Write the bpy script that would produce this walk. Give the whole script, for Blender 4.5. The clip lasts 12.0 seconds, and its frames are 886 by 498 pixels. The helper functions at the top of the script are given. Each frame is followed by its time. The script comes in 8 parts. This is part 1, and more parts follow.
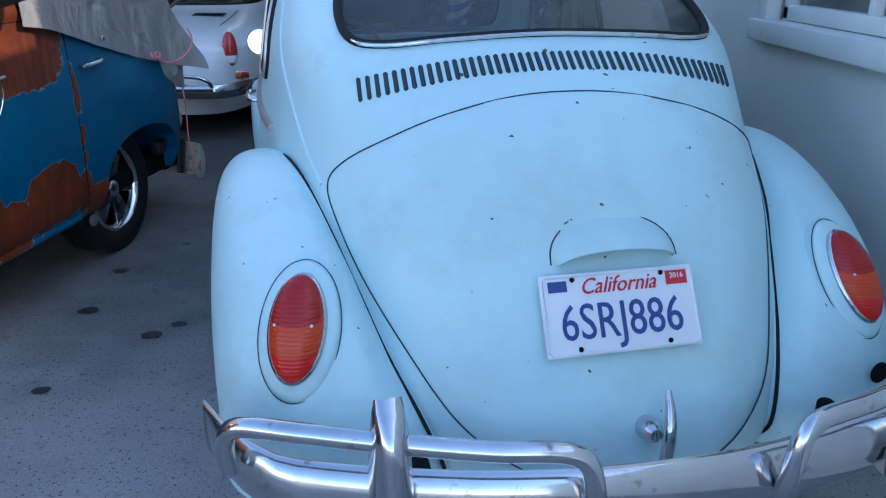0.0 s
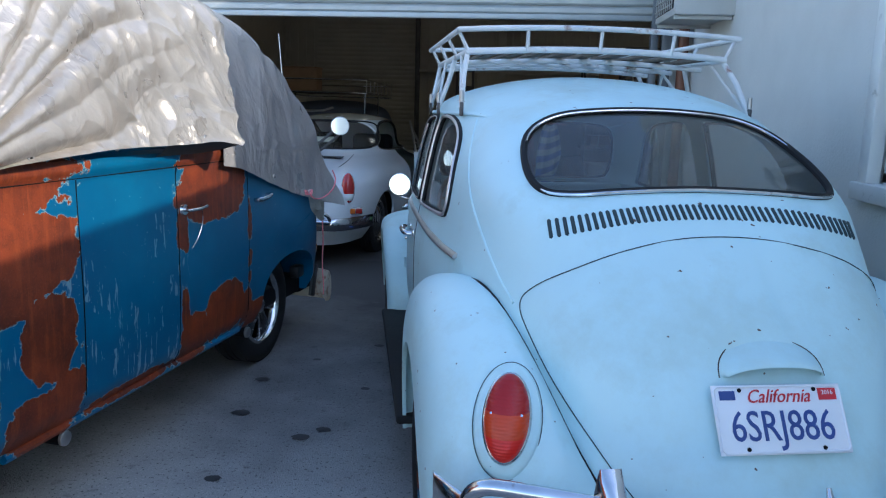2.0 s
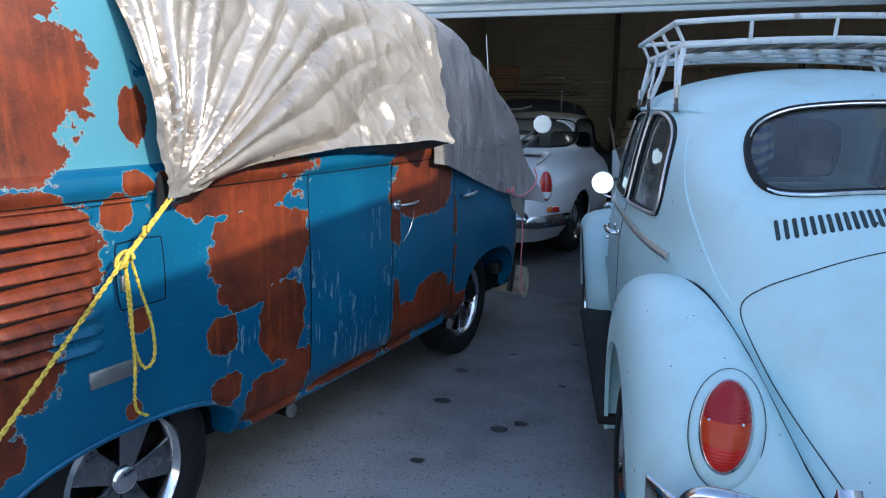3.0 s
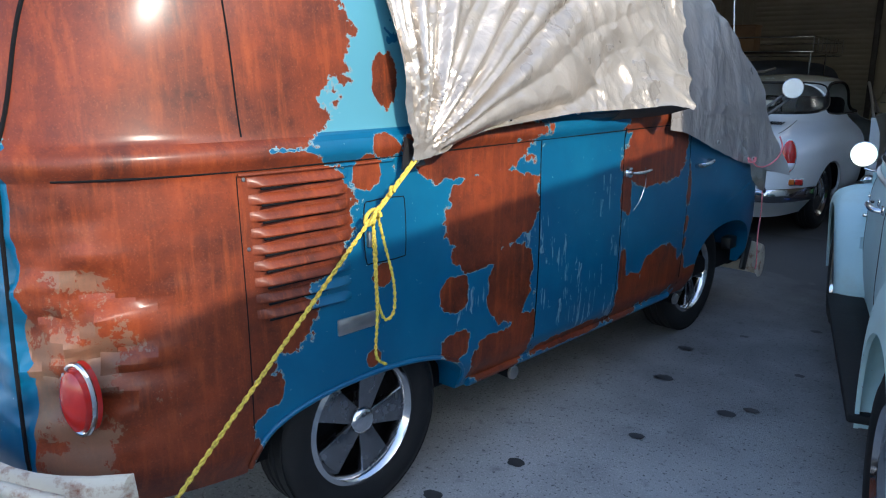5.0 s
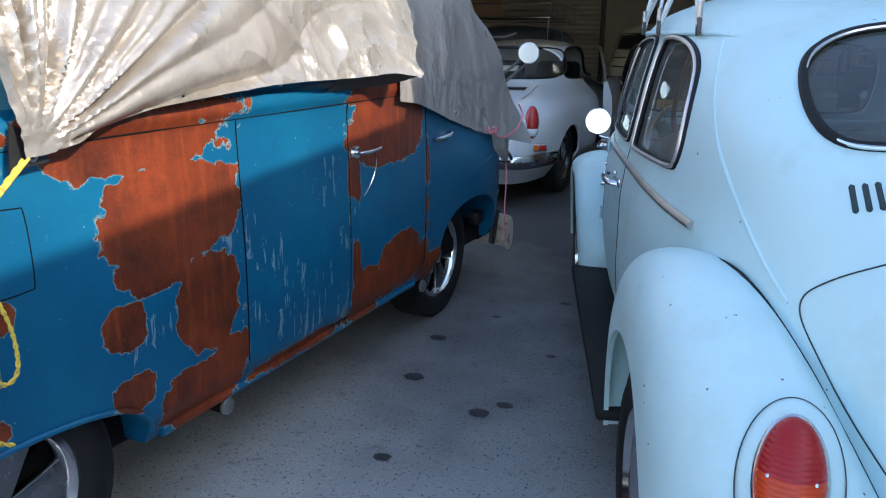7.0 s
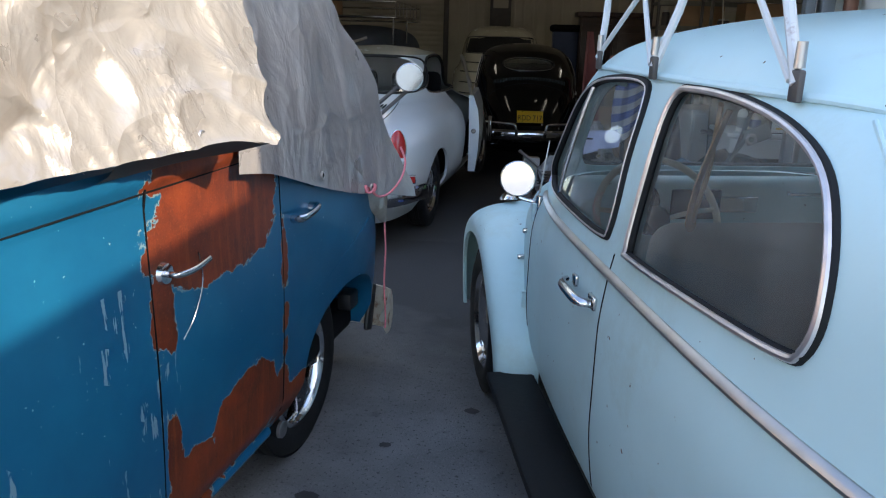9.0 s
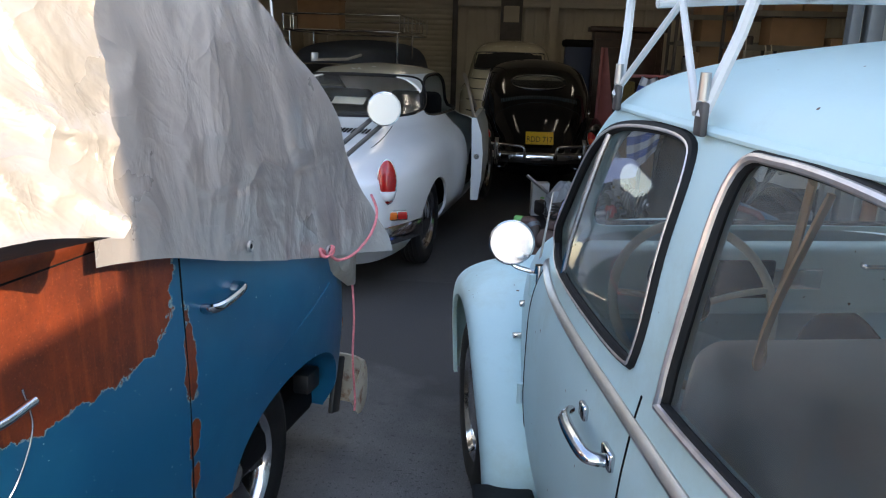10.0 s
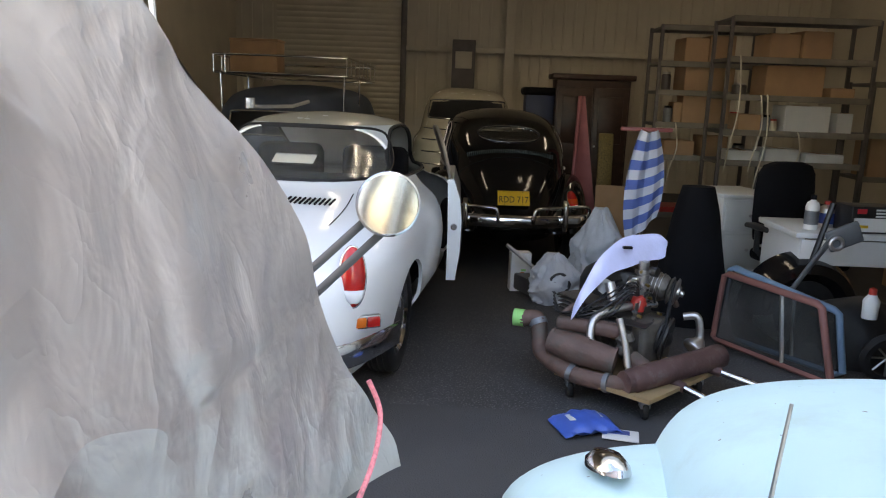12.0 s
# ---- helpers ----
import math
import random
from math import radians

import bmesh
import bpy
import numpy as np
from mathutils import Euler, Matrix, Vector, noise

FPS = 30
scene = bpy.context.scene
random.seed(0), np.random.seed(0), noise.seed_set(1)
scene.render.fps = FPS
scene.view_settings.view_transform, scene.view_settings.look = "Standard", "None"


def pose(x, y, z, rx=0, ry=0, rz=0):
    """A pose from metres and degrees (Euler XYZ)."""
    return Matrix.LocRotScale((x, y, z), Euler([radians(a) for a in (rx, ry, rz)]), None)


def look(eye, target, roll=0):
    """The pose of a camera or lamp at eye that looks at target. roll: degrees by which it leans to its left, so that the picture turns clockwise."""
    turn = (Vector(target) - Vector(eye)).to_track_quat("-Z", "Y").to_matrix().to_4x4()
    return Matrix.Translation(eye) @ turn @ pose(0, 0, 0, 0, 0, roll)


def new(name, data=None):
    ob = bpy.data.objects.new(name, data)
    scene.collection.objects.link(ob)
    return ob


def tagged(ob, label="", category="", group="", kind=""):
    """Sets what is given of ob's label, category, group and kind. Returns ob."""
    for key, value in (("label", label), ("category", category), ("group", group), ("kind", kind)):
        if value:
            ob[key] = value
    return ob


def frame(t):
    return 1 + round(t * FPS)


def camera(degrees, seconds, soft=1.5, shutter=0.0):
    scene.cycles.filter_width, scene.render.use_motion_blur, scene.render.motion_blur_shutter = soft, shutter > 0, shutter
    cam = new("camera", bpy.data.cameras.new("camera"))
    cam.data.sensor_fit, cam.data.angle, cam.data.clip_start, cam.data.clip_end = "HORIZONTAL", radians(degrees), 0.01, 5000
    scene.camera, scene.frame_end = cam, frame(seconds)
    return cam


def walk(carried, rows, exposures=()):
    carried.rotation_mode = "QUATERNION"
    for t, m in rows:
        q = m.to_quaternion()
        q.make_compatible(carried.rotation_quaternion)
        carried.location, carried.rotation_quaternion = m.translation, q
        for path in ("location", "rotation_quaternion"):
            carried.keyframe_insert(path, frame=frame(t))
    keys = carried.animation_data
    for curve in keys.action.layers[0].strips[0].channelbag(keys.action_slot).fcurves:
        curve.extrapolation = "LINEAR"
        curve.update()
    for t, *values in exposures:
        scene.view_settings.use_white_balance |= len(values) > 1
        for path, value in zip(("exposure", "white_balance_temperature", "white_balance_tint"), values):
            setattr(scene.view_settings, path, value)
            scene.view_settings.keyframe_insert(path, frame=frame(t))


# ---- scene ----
cam = camera(61.0, 12.0, 1.15)
PATH = [
    (0, (0.017, -0.009, 1.363), (0.016, 1.856, 0.642), -0.3),
    (0.5, (-0.098, -0.167, 1.371), (-0.119, 1.683, 0.614), -0.6),
    (1, (-0.276, -0.321, 1.385), (-0.281, 1.581, 0.768), 0.7),
    (1.5, (-0.283, -0.367, 1.403), (-0.332, 1.586, 0.975), 2.2),
    (2, (-0.279, -0.373, 1.408), (-0.44, 1.586, 1.041), 1.4),
    (2.5, (-0.297, -0.38, 1.411), (-0.627, 1.562, 1.06), 0.9),
    (3, (-0.336, -0.411, 1.406), (-0.983, 1.444, 1.027), 0.4),
    (3.5, (-0.367, -0.435, 1.413), (-1.383, 1.239, 1.004), -0.8),
    (5.3, (-0.422, -0.42, 1.405), (-1.553, 1.161, 0.935), -0.1),
    (5.5, (-0.441, -0.394, 1.405), (-1.45, 1.267, 0.932), 0.3),
    (6, (-0.474, -0.319, 1.403), (-1.184, 1.486, 0.915), 1.1),
    (6.5, (-0.435, -0.099, 1.394), (-1.039, 1.737, 0.879), 1.2),
    (7, (-0.453, 0.109, 1.39), (-1.048, 1.937, 0.838), 0.1),
    (7.5, (-0.624, 0.342, 1.408), (-1.052, 2.23, 0.907), 0.3),
    (7.7, (-0.676, 0.433, 1.42), (-1.005, 2.351, 0.958), 0.7),
    (9.3, (-0.893, 1.347, 1.481), (-1.048, 3.256, 0.906), 1.9),
    (9.5, (-0.884, 1.463, 1.479), (-1.025, 3.373, 0.902), 2.2),
    (10, (-0.835, 1.767, 1.507), (-1.046, 3.684, 0.978), 1.5),
    (10.5, (-0.945, 2.071, 1.485), (-1.166, 4.014, 1.063), 1.8),
    (11, (-1.052, 2.353, 1.493), (-1.171, 4.311, 1.106), 2.0),
    (11.5, (-1.069, 2.699, 1.486), (-1.179, 4.654, 1.075), 1.5),
    (12, (-1.196, 2.998, 1.482), (-1.245, 4.955, 1.075), 2.1),
]
walk(cam, [(t, look(eye, target, roll)) for t, eye, target, roll in PATH],
     [(0.0, 1.62, 5600, 10), (1.0, 1.75, 5700, 11), (2.0, 1.6, 5800, 10), (3.0, 1.55, 5950, 10), (6.0, 1.72, 6100, 10), (7.7, 1.9, 6400, 11), (9.3, 2.12, 6900, 13), (10.5, 2.55, 7500, 15), (11.3, 2.85, 7900, 16), (12.0, 3.12, 8300, 17)])

# ---- world, sun, exposure ----
world = bpy.data.worlds.new("world")
scene.world = world
world.use_nodes = True
wn = world.node_tree
sky = wn.nodes.new("ShaderNodeTexSky")
sky.sky_type, sky.sun_disc = "NISHITA", False
SUN_AZ, SUN_EL = 112.0, 30.0          # azimuth clockwise from +y, elevation
sky.sun_elevation, sky.sun_rotation = radians(SUN_EL), radians(SUN_AZ)
wn.nodes["Background"].inputs["Strength"].default_value = 0.15
wn.links.new(sky.outputs[0], wn.nodes["Background"].inputs[0])
sun = new("sun", bpy.data.lights.new("sun", "SUN"))
sun.data.energy, sun.data.angle, sun.data.color = 1.7, radians(0.6), (1.0, 0.89, 0.73)
sa, se = radians(SUN_AZ), radians(SUN_EL)
SUN_DIR = Vector((math.sin(sa) * math.cos(se), math.cos(sa) * math.cos(se), math.sin(se)))
sun.matrix_world = look(SUN_DIR * 30, (0, 0, 0))


# ---- materials ----
def mat(name, color, rough=0.5, metal=0.0, var=0.12, scale=6.0, bump=0.0, bscale=60.0, dirt=None, dirt_amt=0.0, dscale=2.0, coat=0.0, spec=0.5):
    """A painted, metal or mineral surface with variation at two scales, optional dirt and relief."""
    m = bpy.data.materials.new(name)
    m.use_nodes = True
    nt = m.node_tree
    b = nt.nodes["Principled BSDF"]
    b.inputs["Roughness"].default_value, b.inputs["Metallic"].default_value = rough, metal
    b.inputs["Coat Weight"].default_value = coat
    b.inputs["Specular IOR Level"].default_value = spec
    tc = nt.nodes.new("ShaderNodeTexCoord")
    n1 = nt.nodes.new("ShaderNodeTexNoise")
    n1.inputs["Scale"].default_value, n1.inputs["Detail"].default_value = scale, 6.0
    nt.links.new(tc.outputs["Object"], n1.inputs["Vector"])
    ramp = nt.nodes.new("ShaderNodeMapRange")
    ramp.inputs[1].default_value, ramp.inputs[2].default_value = 0.3, 0.7
    ramp.inputs[3].default_value, ramp.inputs[4].default_value = 1.0 - var, 1.0 + var
    nt.links.new(n1.outputs[0], ramp.inputs[0])
    mul = nt.nodes.new("ShaderNodeVectorMath")
    mul.operation = "SCALE"
    mul.inputs[0].default_value = color[:3]
    nt.links.new(ramp.outputs[0], mul.inputs["Scale"])
    col = mul.outputs[0]
    if dirt:
        n2 = nt.nodes.new("ShaderNodeTexNoise")
        n2.inputs["Scale"].default_value, n2.inputs["Detail"].default_value, n2.inputs["Roughness"].default_value = dscale, 9.0, 0.7
        nt.links.new(tc.outputs["Object"], n2.inputs["Vector"])
        r2 = nt.nodes.new("ShaderNodeMapRange")
        r2.inputs[1].default_value, r2.inputs[2].default_value = 0.62 - 0.25 * dirt_amt, 0.72 - 0.12 * dirt_amt
        nt.links.new(n2.outputs[0], r2.inputs[0])
        mx = nt.nodes.new("ShaderNodeMix")
        mx.data_type = "RGBA"
        mx.inputs[7].default_value = (*dirt, 1)
        nt.links.new(r2.outputs[0], mx.inputs[0])
        nt.links.new(col, mx.inputs[6])
        col = mx.outputs[2]
    nt.links.new(col, b.inputs["Base Color"])
    rr = nt.nodes.new("ShaderNodeMapRange")
    rr.inputs[3].default_value, rr.inputs[4].default_value = max(0.02, rough - 0.08), min(1.0, rough + 0.08)
    nt.links.new(n1.outputs[0], rr.inputs[0])
    nt.links.new(rr.outputs[0], b.inputs["Roughness"])
    if bump:
        n3 = nt.nodes.new("ShaderNodeTexNoise")
        n3.inputs["Scale"].default_value, n3.inputs["Detail"].default_value = bscale, 5.0
        nt.links.new(tc.outputs["Object"], n3.inputs["Vector"])
        bp = nt.nodes.new("ShaderNodeBump")
        bp.inputs["Strength"].default_value, bp.inputs["Distance"].default_value = bump, 0.01
        nt.links.new(n3.outputs[0], bp.inputs["Height"])
        nt.links.new(bp.outputs[0], b.inputs["Normal"])
    return m


def speckled(name, color, rough, grains=1.0):
    """Rolled asphalt or worn concrete: broad stains, grains of lighter stone and dark pits."""
    m = mat(name, color, rough, var=0.22, scale=1.7, bump=0.6 * grains, bscale=140)
    nt = m.node_tree
    b = nt.nodes["Principled BSDF"]
    old = b.inputs["Base Color"].links[0].from_socket
    tc = nt.nodes.new("ShaderNodeTexCoord")
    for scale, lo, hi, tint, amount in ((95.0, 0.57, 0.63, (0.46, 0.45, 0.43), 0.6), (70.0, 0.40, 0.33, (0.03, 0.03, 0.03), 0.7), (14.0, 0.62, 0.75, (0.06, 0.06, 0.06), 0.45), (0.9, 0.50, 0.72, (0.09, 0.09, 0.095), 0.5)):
        n = nt.nodes.new("ShaderNodeTexNoise")
        n.inputs["Scale"].default_value, n.inputs["Detail"].default_value = scale, 3.0
        nt.links.new(tc.outputs["Object"], n.inputs["Vector"])
        r = nt.nodes.new("ShaderNodeMapRange")
        r.inputs[1].default_value, r.inputs[2].default_value, r.inputs[4].default_value = lo, hi, amount * (grains if scale > 50 else 1)
        nt.links.new(n.outputs[0], r.inputs[0])
        x = nt.nodes.new("ShaderNodeMix")
        x.data_type = "RGBA"
        x.inputs[7].default_value = (*tint, 1)
        nt.links.new(r.outputs[0], x.inputs[0])
        nt.links.new(old, x.inputs[6])
        old = x.outputs[2]
    nt.links.new(old, b.inputs["Base Color"])
    return m


def shade_inward(m, y0=2.6, y1=6.2, tint=(0.055, 0.055, 0.057)):
    """Ragged darkening towards the garage: the failing daylight there is put into the colour."""
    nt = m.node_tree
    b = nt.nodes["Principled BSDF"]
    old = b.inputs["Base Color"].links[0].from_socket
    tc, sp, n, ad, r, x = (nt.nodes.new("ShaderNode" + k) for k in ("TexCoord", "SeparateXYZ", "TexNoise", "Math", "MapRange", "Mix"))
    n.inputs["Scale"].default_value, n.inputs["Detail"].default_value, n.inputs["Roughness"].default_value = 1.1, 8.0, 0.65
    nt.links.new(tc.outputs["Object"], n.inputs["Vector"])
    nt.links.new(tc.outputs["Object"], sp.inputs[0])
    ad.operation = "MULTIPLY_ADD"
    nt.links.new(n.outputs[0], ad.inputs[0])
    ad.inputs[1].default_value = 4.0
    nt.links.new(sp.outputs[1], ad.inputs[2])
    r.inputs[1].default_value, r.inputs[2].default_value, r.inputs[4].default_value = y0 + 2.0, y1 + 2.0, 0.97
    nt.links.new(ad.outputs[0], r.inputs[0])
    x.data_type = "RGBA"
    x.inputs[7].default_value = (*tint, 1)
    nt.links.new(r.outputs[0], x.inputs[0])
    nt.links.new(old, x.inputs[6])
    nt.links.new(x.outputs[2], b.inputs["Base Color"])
    return m


def chipped(m, tint=(0.10, 0.07, 0.05), scale=42.0, level=0.755):
    """Small stone chips and pin rust in a paint."""
    nt = m.node_tree
    b = nt.nodes["Principled BSDF"]
    old = b.inputs["Base Color"].links[0].from_socket
    tc, n, r, x = (nt.nodes.new(k) for k in ("ShaderNodeTexCoord", "ShaderNodeTexNoise", "ShaderNodeMapRange", "ShaderNodeMix"))
    n.inputs["Scale"].default_value, n.inputs["Detail"].default_value = scale, 2.0
    nt.links.new(tc.outputs["Object"], n.inputs["Vector"])
    r.inputs[1].default_value, r.inputs[2].default_value = level, level + 0.02
    nt.links.new(n.outputs[0], r.inputs[0])
    x.data_type = "RGBA"
    x.inputs[7].default_value = (*tint, 1)
    nt.links.new(r.outputs[0], x.inputs[0])
    nt.links.new(old, x.inputs[6])
    nt.links.new(x.outputs[2], b.inputs["Base Color"])
    return m


def glass_mat(name, tint=(0.75, 0.8, 0.8), rough=0.03, fade=0.85, dust=0.05):
    """Thin pane: clear with a little tint, and a gloss that follows the angle."""
    m = bpy.data.materials.new(name)
    m.use_nodes = True
    nt = m.node_tree
    nt.nodes.remove(nt.nodes["Principled BSDF"])
    out = nt.nodes["Material Output"]
    tr, gl, mx, fr = (nt.nodes.new(k) for k in ("ShaderNodeBsdfTransparent", "ShaderNodeBsdfGlossy", "ShaderNodeMixShader", "ShaderNodeFresnel"))
    tr.inputs[0].default_value = (*[c * fade for c in tint], 1)
    gl.inputs["Roughness"].default_value = rough
    fr.inputs[0].default_value = 1.5
    nt.links.new(fr.outputs[0], mx.inputs[0])
    nt.links.new(tr.outputs[0], mx.inputs[1])
    nt.links.new(gl.outputs[0], mx.inputs[2])
    # a film of dust
    tc, n, r, df, m2 = (nt.nodes.new("ShaderNode" + k) for k in ("TexCoord", "TexNoise", "MapRange", "BsdfDiffuse", "MixShader"))
    n.inputs["Scale"].default_value, n.inputs["Detail"].default_value = 5.0, 7.0
    nt.links.new(tc.outputs["Object"], n.inputs["Vector"])
    r.inputs[1].default_value, r.inputs[2].default_value, r.inputs[3].default_value, r.inputs[4].default_value = 0.3, 0.75, dust * 0.4, dust * 1.8
    nt.links.new(n.outputs[0], r.inputs[0])
    df.inputs[0].default_value = (0.6, 0.58, 0.54, 1)
    nt.links.new(r.outputs[0], m2.inputs[0])
    nt.links.new(mx.outputs[0], m2.inputs[1])
    nt.links.new(df.outputs[0], m2.inputs[2])
    nt.links.new(m2.outputs[0], out.inputs[0])
    return m


M_BLUE = chipped(mat("pale_blue_paint", (0.53, 0.72, 0.735), 0.42, var=0.05, scale=3, dirt=(0.47, 0.62, 0.60), dirt_amt=0.45, dscale=2.2, bump=0.03, bscale=90), level=0.742)
M_BLACKPAINT = mat("black_paint", (0.004, 0.004, 0.005), 0.10, var=0.1, coat=0.1)
M_WHITEPAINT = mat("white_paint", (0.72, 0.74, 0.74), 0.22, var=0.03, scale=2, coat=0.3)
M_CREAM = mat("cream_paint", (0.55, 0.50, 0.38), 0.25, var=0.04, coat=0.3)
M_NAVY = mat("faded_navy_paint", (0.05, 0.07, 0.11), 0.55, var=0.2)
M_CHROME = mat("chrome", (0.62, 0.62, 0.63), 0.12, 1.0, var=0.06, scale=20, dirt=(0.25, 0.2, 0.16), dirt_amt=0.1, dscale=14)
M_TRIMBAND = mat("satin_window_trim", (0.66, 0.60, 0.58), 0.36, 0.85, var=0.12, scale=30)
M_SPOKE = mat("dark_polished_alloy", (0.27, 0.27, 0.28), 0.26, 1.0, var=0.12, scale=25)
M_ALU = mat("dull_aluminium", (0.5, 0.48, 0.46), 0.38, 1.0, var=0.1, scale=20)
M_RUBBER = mat("black_rubber", (0.010, 0.010, 0.0105), 0.7, var=0.25, scale=12, bump=0.1, spec=0.3)
# near-black for dark parts, and for shade painted into vents and hollows
M_DARK = mat("black_parts_and_void_shade", (0.006, 0.006, 0.007), 0.85, spec=0.15)
M_GLASS = glass_mat("window_glass", (0.95, 0.97, 0.96), 0.02, 0.97, 0.09)
M_DIRTYGLASS = glass_mat("dusty_glass", (0.50, 0.54, 0.55), 0.07, 0.8, 0.045)
M_REDLENS = mat("red_lens", (0.42, 0.015, 0.012), 0.15, var=0.1, scale=25, coat=0.4)
M_AMBER = mat("amber_lens", (0.62, 0.14, 0.02), 0.18, var=0.1, scale=25, coat=0.4)
# warm cast of the sun put into the tarp's colour
M_TARP = mat("silver_tarp_sun_tone", (0.405, 0.36, 0.31), 0.29, 0.5, var=0.18, scale=5, bump=0.75, bscale=9)
# asphalt colour darkens towards the garage, in place of weaker daylight
M_ASPHALT = shade_inward(speckled("asphalt", (0.35, 0.345, 0.335), 0.85), 1.5, 5.0, (0.040, 0.039, 0.040))
# concrete darker than the yard; part of the indoor dimness is in this colour
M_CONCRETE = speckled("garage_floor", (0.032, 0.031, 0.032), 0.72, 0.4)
M_STUCCO = mat("pale_stucco", (0.62, 0.62, 0.58), 0.85, var=0.05, scale=3, bump=0.35, bscale=70)
M_TRIMWHITE = mat("white_trim_paint", (0.70, 0.70, 0.66), 0.5, var=0.05, dirt=(0.35, 0.33, 0.3), dirt_amt=0.1, dscale=8)
M_SHUTTER = mat("shutter_metal", (0.45, 0.47, 0.46), 0.4, 0.3, var=0.08)
M_WALLIN = mat("inside_wall", (0.52, 0.47, 0.38), 0.7, var=0.08, scale=2)
M_CARD = mat("cardboard", (0.36, 0.22, 0.12), 0.8, var=0.1)
M_STEEL = mat("shelf_steel", (0.10, 0.09, 0.085), 0.5, 0.4, var=0.2)
M_BLACKCLOTH_FILL = mat("black_fabric_and_fill", (0.006, 0.006, 0.007), 0.95, var=0.2, spec=0.15)


def crinkled(m, depth=0.03, tall=1.0, swirl=1.0):
    """Sharp creases and soft dents of a stiff woven sheet, with a fine weave."""
    nt = m.node_tree
    b = nt.nodes["Principled BSDF"]
    tc, mp = nt.nodes.new("ShaderNodeTexCoord"), nt.nodes.new("ShaderNodeMapping")
    mp.inputs["Scale"].default_value = (1.0, 1.0, 1.0 / tall)
    nt.links.new(tc.outputs["Object"], mp.inputs[0])
    total = None
    for scale, detail, twist, ridge, amount in ((2.6, 3.0, 1.2, True, 1.0), (6.5, 4.0, 0.8, True, 0.45), (3.5, 2.0, 0.4, False, 0.9), (17.0, 3.0, 0.6, True, 0.10)):
        n = nt.nodes.new("ShaderNodeTexNoise")
        n.inputs["Scale"].default_value, n.inputs["Detail"].default_value, n.inputs["Distortion"].default_value, n.inputs["Roughness"].default_value = scale, detail, twist * swirl, 0.45
        nt.links.new(mp.outputs[0], n.inputs["Vector"])
        val = n.outputs[0]
        for op, k in (("SUBTRACT", 0.5), ("ABSOLUTE", 0.0), ("MULTIPLY", -2.0 * amount)) if ridge else (("MULTIPLY", amount),):
            q = nt.nodes.new("ShaderNodeMath")
            q.operation = op
            nt.links.new(val, q.inputs[0])
            q.inputs[1].default_value = k
            val = q.outputs[0]
        if total:
            q = nt.nodes.new("ShaderNodeMath")
            nt.links.new(total, q.inputs[0])
            nt.links.new(val, q.inputs[1])
            val = q.outputs[0]
        total = val
    bp = nt.nodes.new("ShaderNodeBump")
    bp.inputs["Strength"].default_value, bp.inputs["Distance"].default_value = 1.0, depth
    nt.links.new(total, bp.inputs["Height"])
    nt.links.new(bp.outputs[0], b.inputs["Normal"])
    return m


# one tarp: sun's warmth is in the main colour, cooler shade in the front
M_TARP = crinkled(M_TARP, 0.019, 1.0, 0.9)
M_TARP_FRONT = crinkled(mat("silver_tarp_smooth_shade_tone", (0.45, 0.41, 0.385), 0.30, 0.42, var=0.10, scale=3), 0.017, 1.25, 0.9)


# ---- mesh helpers ----
def smooth(me, angle=40):
    for p in me.polygons:
        p.use_smooth = True
    me.set_sharp_from_angle(angle=radians(angle))
    return me


def link(name, me, material, parent=None, label=""):
    ob = new(name, me)
    if material and not me.materials:
        me.materials.append(material)
    if parent:
        ob.parent = parent
    if label:
        ob["label"] = label
    return ob


def part(name, bm, material, parent=None, label="", angle=40):
    """Links a bmesh, or (verts, faces), as ONE mesh object under a thing or a part."""
    me = bpy.data.meshes.new(name)
    if isinstance(bm, tuple):
        me.from_pydata([tuple(v) for v in bm[0]], [], bm[1])
    else:
        bm.to_mesh(me)
        bm.free()
    me.update()
    smooth(me, angle)
    return link(name, me, material, parent, label)


def thing(name, m, label, category, group="", kind=""):
    ob = new(name)
    ob.matrix_world = m
    ob.empty_display_size = 0.1
    return tagged(ob, label, category, group, kind)


def fix(bm):
    bmesh.ops.recalc_face_normals(bm, faces=bm.faces)
    return bm


def loft(rings, closed=True, caps=True):
    bm = bmesh.new()
    vs = [[bm.verts.new(p) for p in r] for r in rings]
    n = len(rings[0])
    for a, b in zip(vs, vs[1:]):
        for i in range(n if closed else n - 1):
            j = (i + 1) % n
            bm.faces.new((a[i], a[j], b[j], b[i]))
    if caps and closed:
        bm.faces.new(vs[0])
        bm.faces.new(vs[-1][::-1])
    return fix(bm)


def tube(points, r, n=8, closed=False, squash=1.0):
    """A round bar along points; r a number or one for each point."""
    pts = [Vector(p) for p in points]
    k = len(pts)
    rs = r if hasattr(r, "__len__") else [r] * k
    rings, up = [], None
    for i, p in enumerate(pts):
        a = pts[(i - 1) % k] if closed or i else p
        b = pts[(i + 1) % k] if closed or i < k - 1 else p
        d = (b - a).normalized()
        if up is None:
            up = d.orthogonal().normalized()
        up = (up - d * up.dot(d)).normalized()
        side = d.cross(up)
        rings.append([p + rs[i] * (math.cos(t) * up + squash * math.sin(t) * side) for t in (2 * math.pi * j / n for j in range(n))])
    if closed:
        rings.append(rings[0])
        bm = loft(rings, True, False)
        bmesh.ops.remove_doubles(bm, verts=bm.verts, dist=1e-6)
        return fix(bm)
    return loft(rings)


